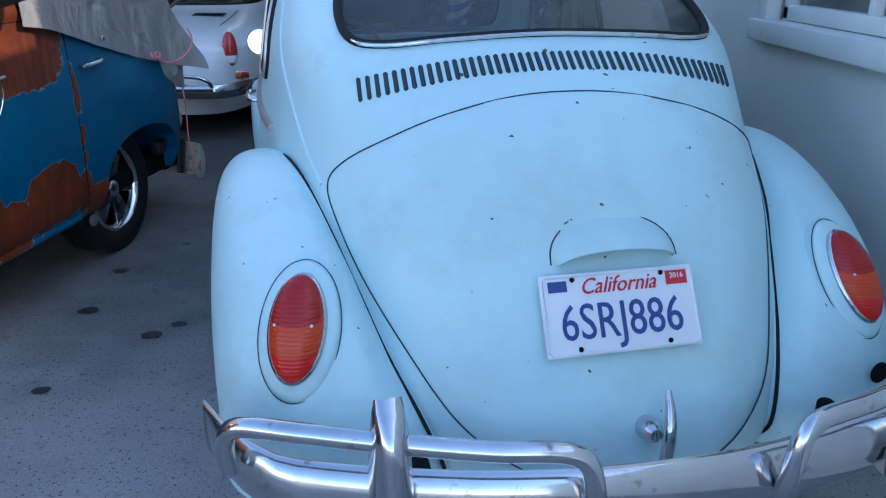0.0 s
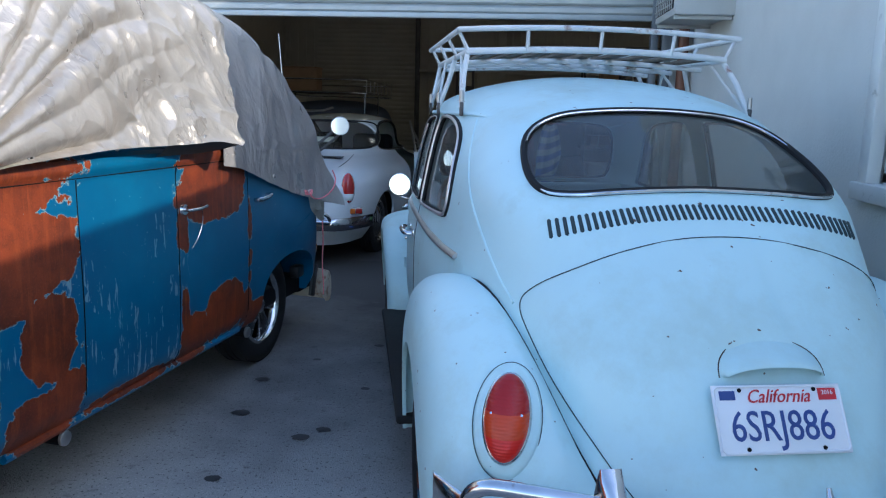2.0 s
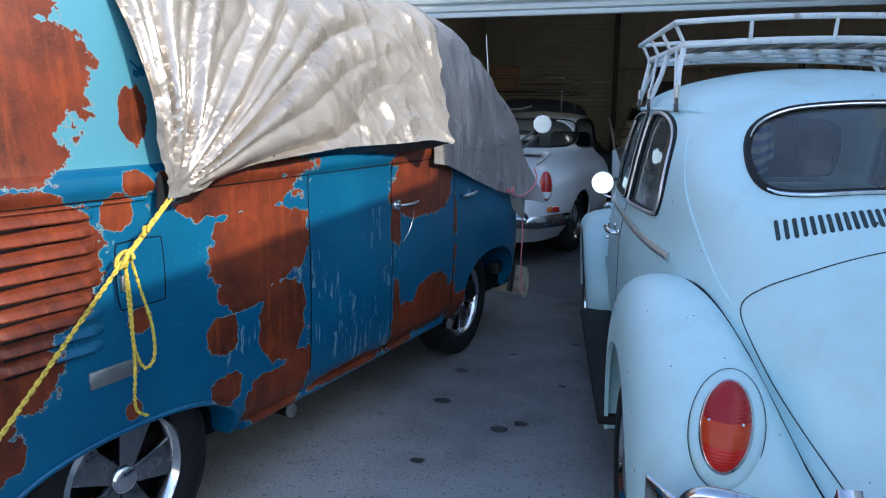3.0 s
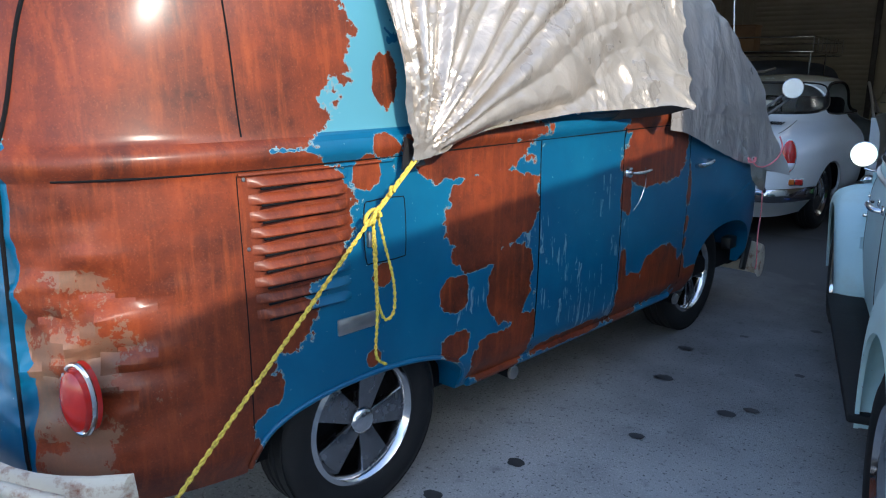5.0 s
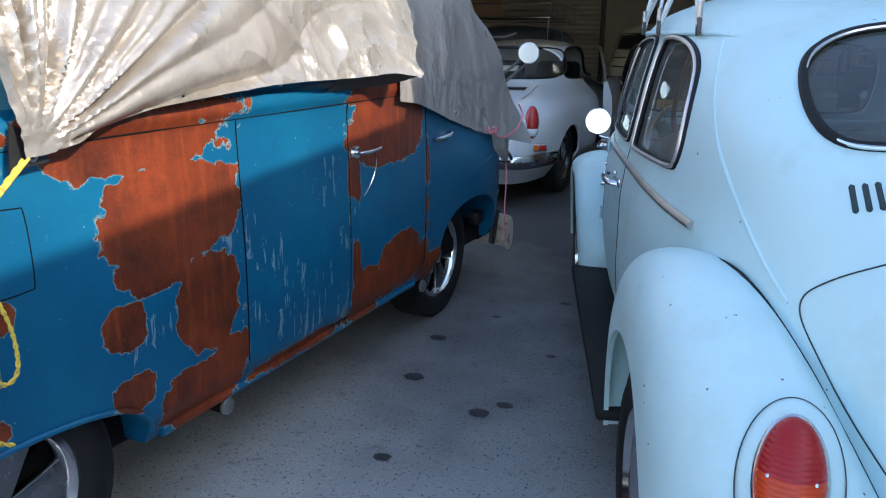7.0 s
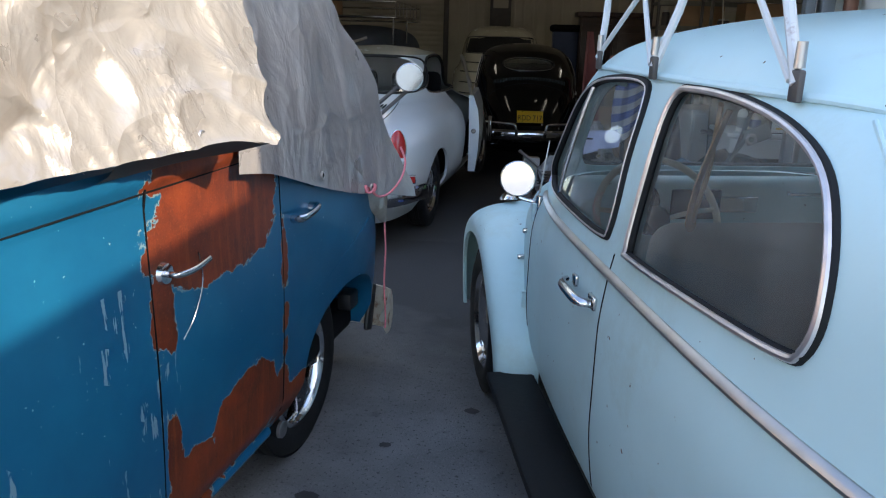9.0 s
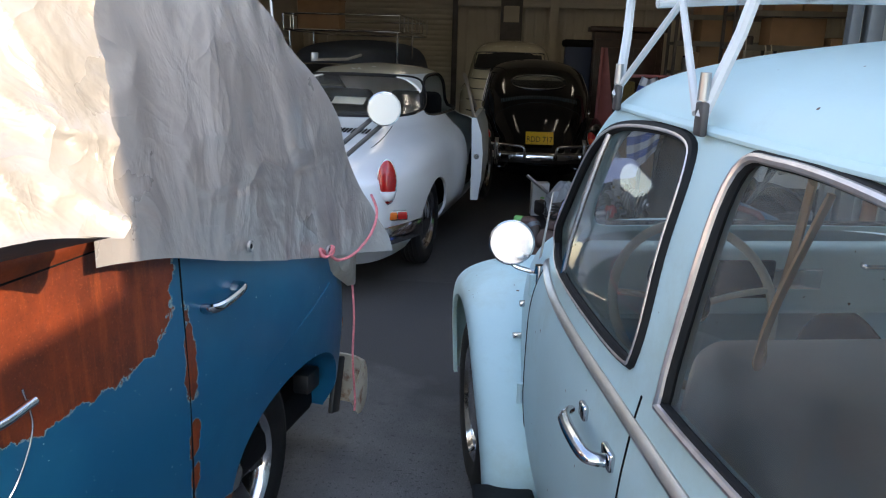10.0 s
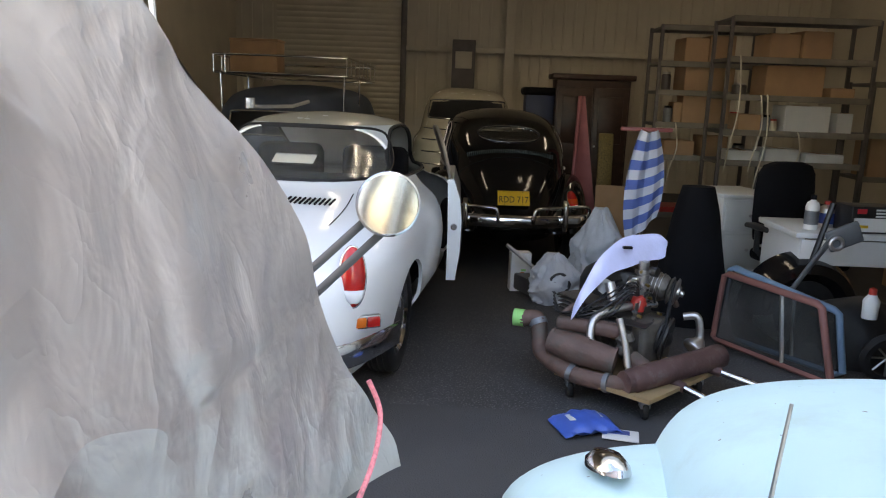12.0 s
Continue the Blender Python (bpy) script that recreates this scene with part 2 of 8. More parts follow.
def spline(points, n=8, closed=False):
    """A smooth line through points."""
    p = [Vector(q) for q in points]
    k = len(p)
    out = []
    for i in range(k if closed else k - 1):
        if closed:
            a, b, c, d = p[i - 1], p[i], p[(i + 1) % k], p[(i + 2) % k]
        else:
            a, b, c, d = p[max(i - 1, 0)], p[i], p[i + 1], p[min(i + 2, k - 1)]
        for j in range(n):
            t = j / n
            out.append(0.5 * (2 * b + (c - a) * t + (2 * a - 5 * b + 4 * c - d) * t * t + (3 * b - a - 3 * c + d) * t ** 3))
    if not closed:
        out.append(p[-1])
    return out


def box(size, at=(0, 0, 0), bevel=0.005, seg=2, rot=None):
    bm = bmesh.new()
    bmesh.ops.create_cube(bm, size=1.0)
    bmesh.ops.scale(bm, vec=size, verts=bm.verts)
    if bevel:
        bmesh.ops.bevel(bm, geom=bm.edges[:], offset=min(bevel, min(size) * 0.45), segments=seg, affect="EDGES", profile=0.5)
    m = Matrix.Translation(at) @ (rot if rot else Matrix())
    bmesh.ops.transform(bm, matrix=m, verts=bm.verts)
    return bm


def lathe(profile, n=32, m=None, closed=False):
    """Turns (radius, height) pairs about z."""
    rings = [[(r * math.cos(2 * math.pi * j / n), r * math.sin(2 * math.pi * j / n), h) for j in range(n)] for r, h in profile]
    if closed:
        rings.append(rings[0])
    bm = loft(rings, True, not closed)
    bmesh.ops.remove_doubles(bm, verts=bm.verts, dist=1e-6)
    if m:
        bmesh.ops.transform(bm, matrix=m, verts=bm.verts)
    return fix(bm)


def joined(*bms):
    out = bmesh.new()
    for b in bms:
        me = bpy.data.meshes.new("tmp")
        b.to_mesh(me)
        b.free()
        out.from_mesh(me)
        bpy.data.meshes.remove(me)
    return out


def prism(outline, depth, m):
    """A flat outline drawn in x, y, thickened by depth along z, laid by m."""
    top = [(x, y, depth / 2) for x, y in outline]
    bot = [(x, y, -depth / 2) for x, y in outline]
    bm = loft([bot, top])
    bmesh.ops.transform(bm, matrix=m, verts=bm.verts)
    return fix(bm)


def cut(bm, cutters, thick=0.0):
    """The mesh of bm, as a shell if thick, less the cutters."""
    me = bpy.data.meshes.new("cut")
    bm.to_mesh(me)
    bm.free()
    ob = new("cut", me)
    if thick:
        so = ob.modifiers.new("s", "SOLIDIFY")
        so.thickness, so.offset = thick, -1
    extra = []
    for c in cutters:
        cm = bpy.data.meshes.new("cutter")
        c.to_mesh(cm)
        c.free()
        co = new("cutter", cm)
        extra.append(co)
        mod = ob.modifiers.new("b", "BOOLEAN")
        mod.operation, mod.solver, mod.object = "DIFFERENCE", "EXACT", co
    dg = bpy.context.evaluated_depsgraph_get()
    out = bpy.data.meshes.new_from_object(ob.evaluated_get(dg))
    for o in [ob, *extra]:
        data = o.data
        bpy.data.objects.remove(o)
        bpy.data.meshes.remove(data)
    return out


def curve_at(x, table):
    """Smooth monotone reading of a table of (x, y)."""
    xs, ys = [a for a, _ in table], [b for _, b in table]
    if x <= xs[0]:
        return ys[0]
    if x >= xs[-1]:
        return ys[-1]
    i = max(k for k in range(len(xs) - 1) if xs[k] <= x)
    d = [(ys[k + 1] - ys[k]) / (xs[k + 1] - xs[k]) for k in range(len(xs) - 1)]

    def slope(k):
        if k == 0 or k == len(xs) - 1:
            return d[0] if k == 0 else d[-1]
        return 0.0 if d[k - 1] * d[k] <= 0 else 2 * d[k - 1] * d[k] / (d[k - 1] + d[k])
    h = xs[i + 1] - xs[i]
    t = (x - xs[i]) / h
    return (ys[i] * (1 + 2 * t) * (1 - t) ** 2 + slope(i) * h * t * (1 - t) ** 2 + ys[i + 1] * t * t * (3 - 2 * t) + slope(i + 1) * h * t * t * (t - 1))


class Hull:
    """A car body from level outlines: half width, rear and front end and roundness at each height. x right, y ahead."""

    def __init__(self, w, vr, vf, nr, nf, vm):
        self.tables = (w, vr, vf, nr, nf, vm)

    def level(self, z):
        return [curve_at(z, t) for t in self.tables]

    def side(self, v, z):
        w, vr, vf, nr, nf, vm = self.level(z)
        if v < vm:
            q, n = min((vm - v) / (vm - vr), 1), nr
        else:
            q, n = min((v - vm) / (vf - vm), 1), nf
        return w * (1 - q ** n) ** (1 / n)

    def back(self, u, z):
        w, vr, vf, nr, nf, vm = self.level(z)
        return vm - (vm - vr) * (1 - min(abs(u) / w, 1) ** nr) ** (1 / nr)

    def nose(self, u, z):
        w, vr, vf, nr, nf, vm = self.level(z)
        return vm + (vf - vm) * (1 - min(abs(u) / w, 1) ** nf) ** (1 / nf)

    def shell(self, zs, n=160):
        rings = []
        for z in zs:
            w, vr, vf, nr, nf, vm = self.level(z)
            ring = []
            for j in range(n):
                a = 2 * math.pi * (j + 0.5) / n
                c, s = math.cos(a), math.sin(a)
                e, half = (nf, vf - vm) if s > 0 else (nr, vm - vr)
                k = (abs(c) ** e + abs(s) ** e) ** (-1 / e)
                ring.append((w * c * k, vm + half * s * k, z))
            rings.append(ring)
        return loft(rings)


# ---- the large structure ----
XW, YG, YB = 1.25, 6.4, 17.2      # yard wall, garage front, garage back
XL, XR, HC = -5.5, 5.2, 4.6


def slab(name, x0, x1, y0, y1, z0, z1, material, label="", parent=None):
    bm = box((x1 - x0, y1 - y0, z1 - z0), ((x0 + x1) / 2, (y0 + y1) / 2, (z0 + z1) / 2), 0)
    ob = part(name, bm, material, parent)
    if not parent:
        tagged(ob, label, "structure", kind="structure")
    return ob


def gz(y):
    """Height of the floor: level in the yard, falling a little inside the garage."""
    return -0.22 * min(max((y - 7.2) / 3.3, 0), 1)


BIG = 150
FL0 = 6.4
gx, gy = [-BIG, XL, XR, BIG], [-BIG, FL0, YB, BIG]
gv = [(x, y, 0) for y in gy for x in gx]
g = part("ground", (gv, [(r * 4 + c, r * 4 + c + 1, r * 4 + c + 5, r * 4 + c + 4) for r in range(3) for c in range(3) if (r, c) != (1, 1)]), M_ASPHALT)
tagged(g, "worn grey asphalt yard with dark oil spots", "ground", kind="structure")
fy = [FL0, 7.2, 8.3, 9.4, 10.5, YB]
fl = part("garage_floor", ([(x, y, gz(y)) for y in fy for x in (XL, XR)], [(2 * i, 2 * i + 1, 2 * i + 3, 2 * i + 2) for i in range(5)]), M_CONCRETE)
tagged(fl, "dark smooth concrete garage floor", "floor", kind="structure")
# yard wall with the window opening, low then tall; its unseen tops shape the sun's shadow
WY0, WY1, WZ0, WZ1 = 1.75, 2.95, 1.14, 2.30
HL, HT, YT = 2.80, 4.8, 1.85
slab("wall_yard", XW, XW + 0.2, -4, WY0, 0, HL, M_STUCCO, "pale grey stucco wall beside the parked car")
slab("wall_yard", XW, XW + 0.2, WY1, YG, 0, HT, M_STUCCO, "pale grey stucco wall beside the parked car")
slab("wall_yard", XW, XW + 0.2, WY0, WY1, 0, WZ0, M_STUCCO, "pale grey stucco wall under the window")
slab("wall_yard", XW, XW + 0.2, WY0, YT, WZ1, HL, M_STUCCO, "pale grey stucco wall above the window")
slab("wall_yard", XW, XW + 0.2, YT, WY1, WZ1, HT, M_STUCCO, "pale grey stucco wall above the window")
# unseen roofs and end wall, added to complete the shadow-casting wings
slab("roof_low", XW + 0.2, XW + 5, -4, YT, HL - 0.2, HL, M_STUCCO, "flat roof of the low wing")
slab("roof_high", XW + 0.2, XW + 5, YT, YG, HT - 0.2, HT, M_STUCCO, "flat roof of the tall wing")
slab("wall_wing", XW + 0.2, XW + 5, YT, YT + 0.15, HL, HT, M_STUCCO, "stucco end wall of the tall wing")
# garage front
DX1, ZD = 1.04, 2.95
slab("wall_front", DX1, XR, YG, YG + 0.2, 0, HC, M_STUCCO, "stucco front wall beside the garage opening")
slab("wall_front", XL, -4.6, YG, YG + 0.2, 0, HC, M_STUCCO, "stucco front wall beside the garage opening")
slab("wall_front", -4.6, DX1, YG, YG + 0.2, ZD, HC, M_STUCCO, "stucco front wall above the garage opening")
slab("wall_left", XL - 0.2, XL, YG, YB, -0.3, HC, M_WALLIN, "plain garage side wall")
slab("wall_right", XR, XR + 0.2, YG, YB, -0.3, HC, M_WALLIN, "plain garage side wall")
slab("wall_back", XL, XR, YB, YB + 0.2, -0.3, HC, M_WALLIN, "beige metal panel back wall")
slab("ceiling", XL, XR, YG + 0.2, YB, HC, HC + 0.1, M_WALLIN, "plain garage ceiling")
slab("wall_far", -9, -8.8, -12, 6.4, 0, 3, M_STUCCO, "plain wall across the yard")


# ---- cars ----
M_SLOT = mat("shadowed_slot", (0.03, 0.05, 0.055), 0.8)


def tail_material():
    """Lens with a red foot, an amber middle and a red top."""
    m = mat("tail_lens", (0.5, 0.03, 0.02), 0.15, coat=0.1, spec=0.35)
    nt = m.node_tree
    b = nt.nodes["Principled BSDF"]
    tc, sep, rp = nt.nodes.new("ShaderNodeTexCoord"), nt.nodes.new("ShaderNodeSeparateXYZ"), nt.nodes.new("ShaderNodeValToRGB")
    nt.links.new(tc.outputs["Object"], sep.inputs[0])
    mr = nt.nodes.new("ShaderNodeMapRange")
    mr.inputs[1].default_value, mr.inputs[2].default_value = 0.633, 0.803
    nt.links.new(sep.outputs[2], mr.inputs[0])
    nt.links.new(mr.outputs[0], rp.inputs[0])
    rp.color_ramp.interpolation = "CONSTANT"
    rp.color_ramp.elements[0].color, rp.color_ramp.elements[1].color = (0.62, 0.018, 0.010, 1), (0.36, 0.012, 0.012, 1)
    rp.color_ramp.elements[1].position = 0.62
    e = rp.color_ramp.elements.new(0.34)
    e.color = (0.56, 0.050, 0.010, 1)
    nt.links.new(rp.outputs[0], b.inputs["Base Color"])
    wv = nt.nodes.new("ShaderNodeTexWave")
    wv.bands_direction, wv.inputs["Scale"].default_value = "Z", 45
    nt.links.new(tc.outputs["Object"], wv.inputs[0])
    bp = nt.nodes.new("ShaderNodeBump")
    bp.inputs["Strength"].default_value = 0.25
    bp.inputs["Distance"].default_value = 0.003
    nt.links.new(wv.outputs[1], bp.inputs["Height"])
    nt.links.new(bp.outputs[0], b.inputs["Normal"])
    b.inputs["Subsurface Weight"].default_value = 0.0
    return m


M_TAIL = tail_material()

def wheel(parent, u, v, r=0.31, width=0.16, style="alloy", side=1):
    """A wheel whose outer face looks along side * x."""
    m = Matrix.Translation((u, v, r)) @ Matrix.Rotation(radians(90 * side), 4, "Y")
    w = new("wheel")
    w.parent = parent
    w.matrix_local = m
    h, ri = width / 2, r * 0.66
    tread = [(ri - 0.004, -h * 0.8), (ri + 0.02, -h), (r - 0.05, -h * 1.05), (r - 0.012, -h * 0.86), (r, -h * 0.6)]
    for k in range(4):
        z = -h * 0.6 + k * h * 0.4
        tread += [(r, z), (r - 0.007, z + 0.006), (r - 0.007, z + 0.012), (r, z + 0.018)]
    tread += [(r, h * 0.6), (r - 0.012, h * 0.86), (r - 0.05, h * 1.05), (ri + 0.02, h), (ri - 0.004, h * 0.8)]
    part("tyre", lathe(tread, 40, closed=True), M_RUBBER, w, "worn black tyre")
    rim = [(ri + 0.004, h * 0.86), (ri - 0.012, h * 0.92), (ri - 0.03, h * 0.7), (ri - 0.035, 0.0), (ri - 0.035, -h * 0.8), (ri, -h * 0.8)]
    part("rim", lathe(rim, 40, closed=True), M_CHROME, w, "bright polished rim")
    if style == "alloy":
        part("backing", lathe([(ri - 0.03, -0.02), (0.02, -0.02), (0.02, -0.01), (ri - 0.03, -0.01)], 32), M_DARK, w)
        for k in range(5):
            a = 2 * math.pi * k / 5 + 0.31
            out = [(0.035, -0.028), (ri * 0.62, -0.05), (ri - 0.035, -0.062), (ri - 0.028, 0.0), (ri - 0.035, 0.062), (ri * 0.62, 0.05), (0.035, 0.028)]
            bm = prism(out, 0.03, Matrix.Rotation(a, 4, "Z") @ Matrix.Translation((0, 0, h * 0.55)))
            bmesh.ops.bevel(bm, geom=bm.edges[:], offset=0.006, segments=2, affect="EDGES", profile=0.5)
            part("spoke", bm, M_SPOKE, w, "dark polished metal spoke")
        part("hub_cap", lathe([(0.0, h * 0.86), (0.03, h * 0.86), (0.04, h * 0.8), (0.048, h * 0.6), (0.06, h * 0.4), (0.0, h * 0.4)], 24), M_CHROME, w)
    else:
        part("disc", lathe([(ri - 0.02, h * 0.3), (ri * 0.8, h * 0.45), (ri * 0.62, h * 0.75), (ri * 0.3, h * 0.95), (0, h), (0, h * 0.2), (ri - 0.02, h * 0.2)], 32), M_CHROME if style == "cap" else M_STEEL, w)
    return w


BEETLE = Hull(
    w=[(0.30, 0.60), (0.40, 0.66), (0.60, 0.68), (0.80, 0.68), (0.95, 0.665), (1.0, 0.655), (1.1, 0.636), (1.25, 0.605), (1.38, 0.565), (1.44, 0.525), (1.49, 0.43), (1.525, 0.29), (1.545, 0.12), (1.55, 0.012)],
    vr=[(0.30, -0.58), (0.38, -0.70), (0.45, -0.82), (0.55, -0.795), (0.69, -0.705), (0.82, -0.62), (0.915, -0.54), (1.0, -0.455), (1.06, -0.395), (1.12, -0.325), (1.18, -0.24), (1.30, -0.03), (1.42, 0.24), (1.48, 0.46), (1.52, 0.67), (1.54, 0.82), (1.55, 0.97)],
    vf=[(0.30, 3.05), (0.45, 3.12), (0.60, 3.08), (0.75, 2.98), (0.85, 2.82), (0.93, 2.55), (0.985, 2.25), (1.0, 2.06), (1.1, 1.99), (1.2, 1.935), (1.3, 1.885), (1.4, 1.80), (1.47, 1.66), (1.52, 1.42), (1.543, 1.18), (1.55, 1.0)],
    nr=[(0.3, 2.7), (0.9, 3.2), (1.05, 3.6), (1.2, 4.3), (1.35, 3.6), (1.5, 2.6), (1.55, 2.3)],
    nf=[(0.3, 2.3), (0.8, 2.5), (0.95, 2.7), (1.0, 3.8), (1.1, 5.5), (1.3, 5.5), (1.42, 4.6), (1.5, 3.2), (1.55, 2.2)],
    vm=[(0.3, 1.15), (1.38, 1.15), (1.55, 0.985)])
BEETLE_Z = [0.30 + 0.012 * i for i in range(58)] + [0.996 + (1.55 - 0.996) * (1 - (1 - i / 44) ** 2.2) for i in range(45)]

QUARTER = [(0.345, 1.07), (0.335, 1.13), (0.365, 1.215), (0.44, 1.295), (0.56, 1.345), (0.72, 1.372), (0.90, 1.378), (0.985, 1.355), (0.985, 1.20), (0.975, 1.04), (0.94, 1.02), (0.62, 1.035), (0.39, 1.05)]
DOORWIN = [(1.105, 1.05), (1.118, 1.2), (1.130, 1.33), (1.185, 1.372), (1.38, 1.37), (1.55, 1.345), (1.655, 1.285), (1.735, 1.17), (1.79, 1.07), (1.76, 1.022), (1.45, 1.015), (1.155, 1.018)]
REARWIN = [(0.0, 1.205), (0.22, 1.198), (0.36, 1.188), (0.425, 1.195), (0.447, 1.235), (0.432, 1.30), (0.385, 1.355), (0.29, 1.395), (0.15, 1.412), (0.0, 1.417)]
SCREEN = [(0.0, 1.035), (0.30, 1.035), (0.44, 1.042), (0.48, 1.07), (0.485, 1.14), (0.47, 1.25), (0.44, 1.315), (0.37, 1.345), (0.2, 1.355), (0.0, 1.36)]


def both(half):
    return half + [(-x, y) for x, y in half[-2:0:-1]]


def rounded(outline, n=5):
    return [(p.x, p.y) for p in spline([(x, y, 0) for x, y in outline], n, True)]


def fender(hull, vc, zc, outer, inner, u_in, u_out, a0, a1, sgn, n=44, k=16, root=None):
    """A pressed wing about a wheel: outer and inner radius by angle from ahead over the top to the rear."""
    rings = []
    for i in range(n + 1):
        a = a0 + (a1 - a0) * i / n
        ro, rn = curve_at(a, outer), curve_at(a, inner)
        uo, ui = curve_at(a, u_out), curve_at(a, u_in)
        ring = []
        if root:
            ub, rb = curve_at(a, [(x, y) for x, y, _ in root]), curve_at(a, [(x, y) for x, _, y in root])
            ui = ub + 0.20 * (uo - ub)
            ring = [(sgn * u, vc + r * math.cos(radians(a)), zc + r * math.sin(radians(a))) for u, r in [(ub - 0.04, rb - 0.05)] + [(ub + (ui - ub) * q, rb + (ro - rb) * math.sin(q * math.pi / 2)) for q in (0, 0.12, 0.25, 0.4, 0.55, 0.7, 0.85)]]
        for j in range(k + 1):
            s = j / k * math.pi / 2
            u = ui + (uo - ui) * math.sin(s) ** 0.85
            r = rn + (ro - rn) * math.cos(s) ** 0.62
            ring.append((sgn * u, vc + r * math.cos(radians(a)), zc + r * math.sin(radians(a))))
        ring.append((sgn * (uo - 0.014), ring[-1][1], ring[-1][2]))
        rings.append(ring)
    return loft(rings, False)


def inner_shell(H, t=0.02):
    """The hollow of a body: its level outlines drawn in by t."""
    w, vr, vf, nr, nf, vm = H.tables
    inner = Hull([(z, max(x - t, 0.02)) for z, x in w], [(z, x + t) for z, x in vr], [(z, x - t) for z, x in vf], nr, nf, vm)
    return inner.shell([0.36 + 0.03 * i for i in range(36)] + [1.44, 1.47, 1.495, 1.512, 1.523], 120)


LID = [(0.0, 1.10), (0.15, 1.09), (0.30, 1.055), (0.42, 1.0), (0.485, 0.95), (0.507, 0.905), (0.495, 0.85), (0.455, 0.76), (0.39, 0.66), (0.31, 0.56), (0.21, 0.495), (0.1, 0.462), (0.0, 0.455)]


def lid_relief(bm, H):
    """Presses the engine lid's raised field and middle rib into the tail."""
    for p in bm.verts:
        u, v, z = p.co
        if v < 0.3 and 0.45 < z < 1.11:
            half = max([a + (b - a) * (z - z0) / (z1 - z0) for (a, z0), (b, z1) in zip(LID, LID[1:]) if min(z0, z1) <= z <= max(z0, z1) and z0 != z1] or [0])
            edge = min(max((half - abs(u)) / 0.05, 0), 1)
            rib = min(max((0.085 + 0.03 * (1.0 - z) - abs(u)) / 0.03, 0), 1) * min(max((z - 0.86) / 0.06, 0), 1) * min(max((1.08 - z) / 0.06, 0), 1)
            p.co.y -= 0.010 * edge + 0.009 * rib
            side = min(max((half - 0.10 - abs(u)) / 0.06, 0), 1) * min(max((z - 0.52) / 0.12, 0), 1)
            p.co.y -= 0.006 * side
    return bm


def beetle(m, paint, name, label, rear=REARWIN):
    car = thing(name, m, label, "car")
    H = BEETLE
    along_x = Matrix(((0, 0, 1, 0), (1, 0, 0, 0), (0, 1, 0, 0), (0, 0, 0, 1)))      # outline (v, z) -> pushed along u
    along_y = Matrix(((1, 0, 0, 0), (0, 0, 1, 0), (0, 1, 0, 0), (0, 0, 0, 1)))      # outline (u, z) -> pushed along v
    cutters = [prism(rounded(QUARTER), 3, along_x), prism(rounded(DOORWIN), 3, along_x),
               prism(rounded(both(rear), 4), 1.4, Matrix.Translation((0, -0.15, 0)) @ along_y),
               prism(rounded(both(SCREEN), 4), 1.2, Matrix.Translation((0, 2.1, 0)) @ along_y)]
    for sgn in (1, -1):
        for vc in (0.0, 2.4):
            cutters.append(lathe([(0, -0.22), (0.36, -0.22), (0.36, 0.22), (0, 0.22)], 32, Matrix.Translation((sgn * 0.68, vc, 0.31)) @ Matrix.Rotation(radians(90), 4, "Y")))
    cutters.insert(0, inner_shell(H))
    me = smooth(cut(lid_relief(H.shell(BEETLE_Z, 220), H), cutters), 35)
    link("body", me, paint, car)
    # glass and seals
    def seal(nm, outline, place, r, material):
        pts = [place(a, b) for a, b in outline]
        part(nm, tube(pts, r, 8, True), material, car)
    for sgn in (1, -1):
        for nm, outline in (("quarter_window", QUARTER), ("door_window", DOORWIN)):
            o = rounded(outline)
            ring = [(sgn * (H.side(v, z) - 0.008), v, z) for v, z in o]
            c = (sgn * (H.side(sum(v for v, _ in o) / len(o), 1.2) - 0.006), sum(v for v, _ in o) / len(o), 1.2)
            pane = part(nm, (ring + [c], [(i, (i + 1) % len(ring), len(ring)) for i in range(len(ring))]), M_GLASS, car)
            pane.visible_shadow = False
            seal("window_seal", o, lambda v, z: (sgn * (H.side(v, z) + 0.001), v, z), 0.0105, M_RUBBER)
            seal("window_trim", o, lambda v, z: (sgn * (H.side(v, z) + 0.009), v, z), 0.0068 if nm == "quarter_window" else 0.0036, M_TRIMBAND)
        part("vent_bar", tube([(sgn * (H.side(v, z) + 0.002), v, z) for v, z in ((1.60, 1.018), (1.588, 1.1), (1.574, 1.2), (1.562, 1.29), (1.556, 1.335))], 0.0065), M_CHROME, car)
    for nm, outline, f, off in (("rear_window", rear, H.back, -1), ("windscreen", SCREEN, H.nose, 1)):
        o = rounded(both(outline), 4)
        rows = 14
        zs = [min(z for _, z in outline) + (max(z for _, z in outline) - min(z for _, z in outline)) * i / rows for i in range(rows + 1)]
        ring = [(u, f(u, z) - off * 0.008, z) for u, z in o]
        zm = sum(z for _, z in o) / len(o)
        inner = [(u * 0.5, f(u * 0.5, zm + (z - zm) * 0.5) - off * 0.008, zm + (z - zm) * 0.5) for u, z in o]
        k = len(o)
        faces = [(i, (i + 1) % k, k + (i + 1) % k, k + i) for i in range(k)] + [tuple(range(k, 2 * k))]
        pane = part(nm, (ring + inner, faces), M_DIRTYGLASS if nm == "rear_window" else M_GLASS, car)
        pane.visible_shadow = False
        seal("window_seal", o, lambda u, z: (u, f(u, z) + off * 0.002, z), 0.011, M_RUBBER)
        seal("window_trim", o, lambda u, z: (u, f(u, z) + off * 0.012, z), 0.005, M_CHROME)
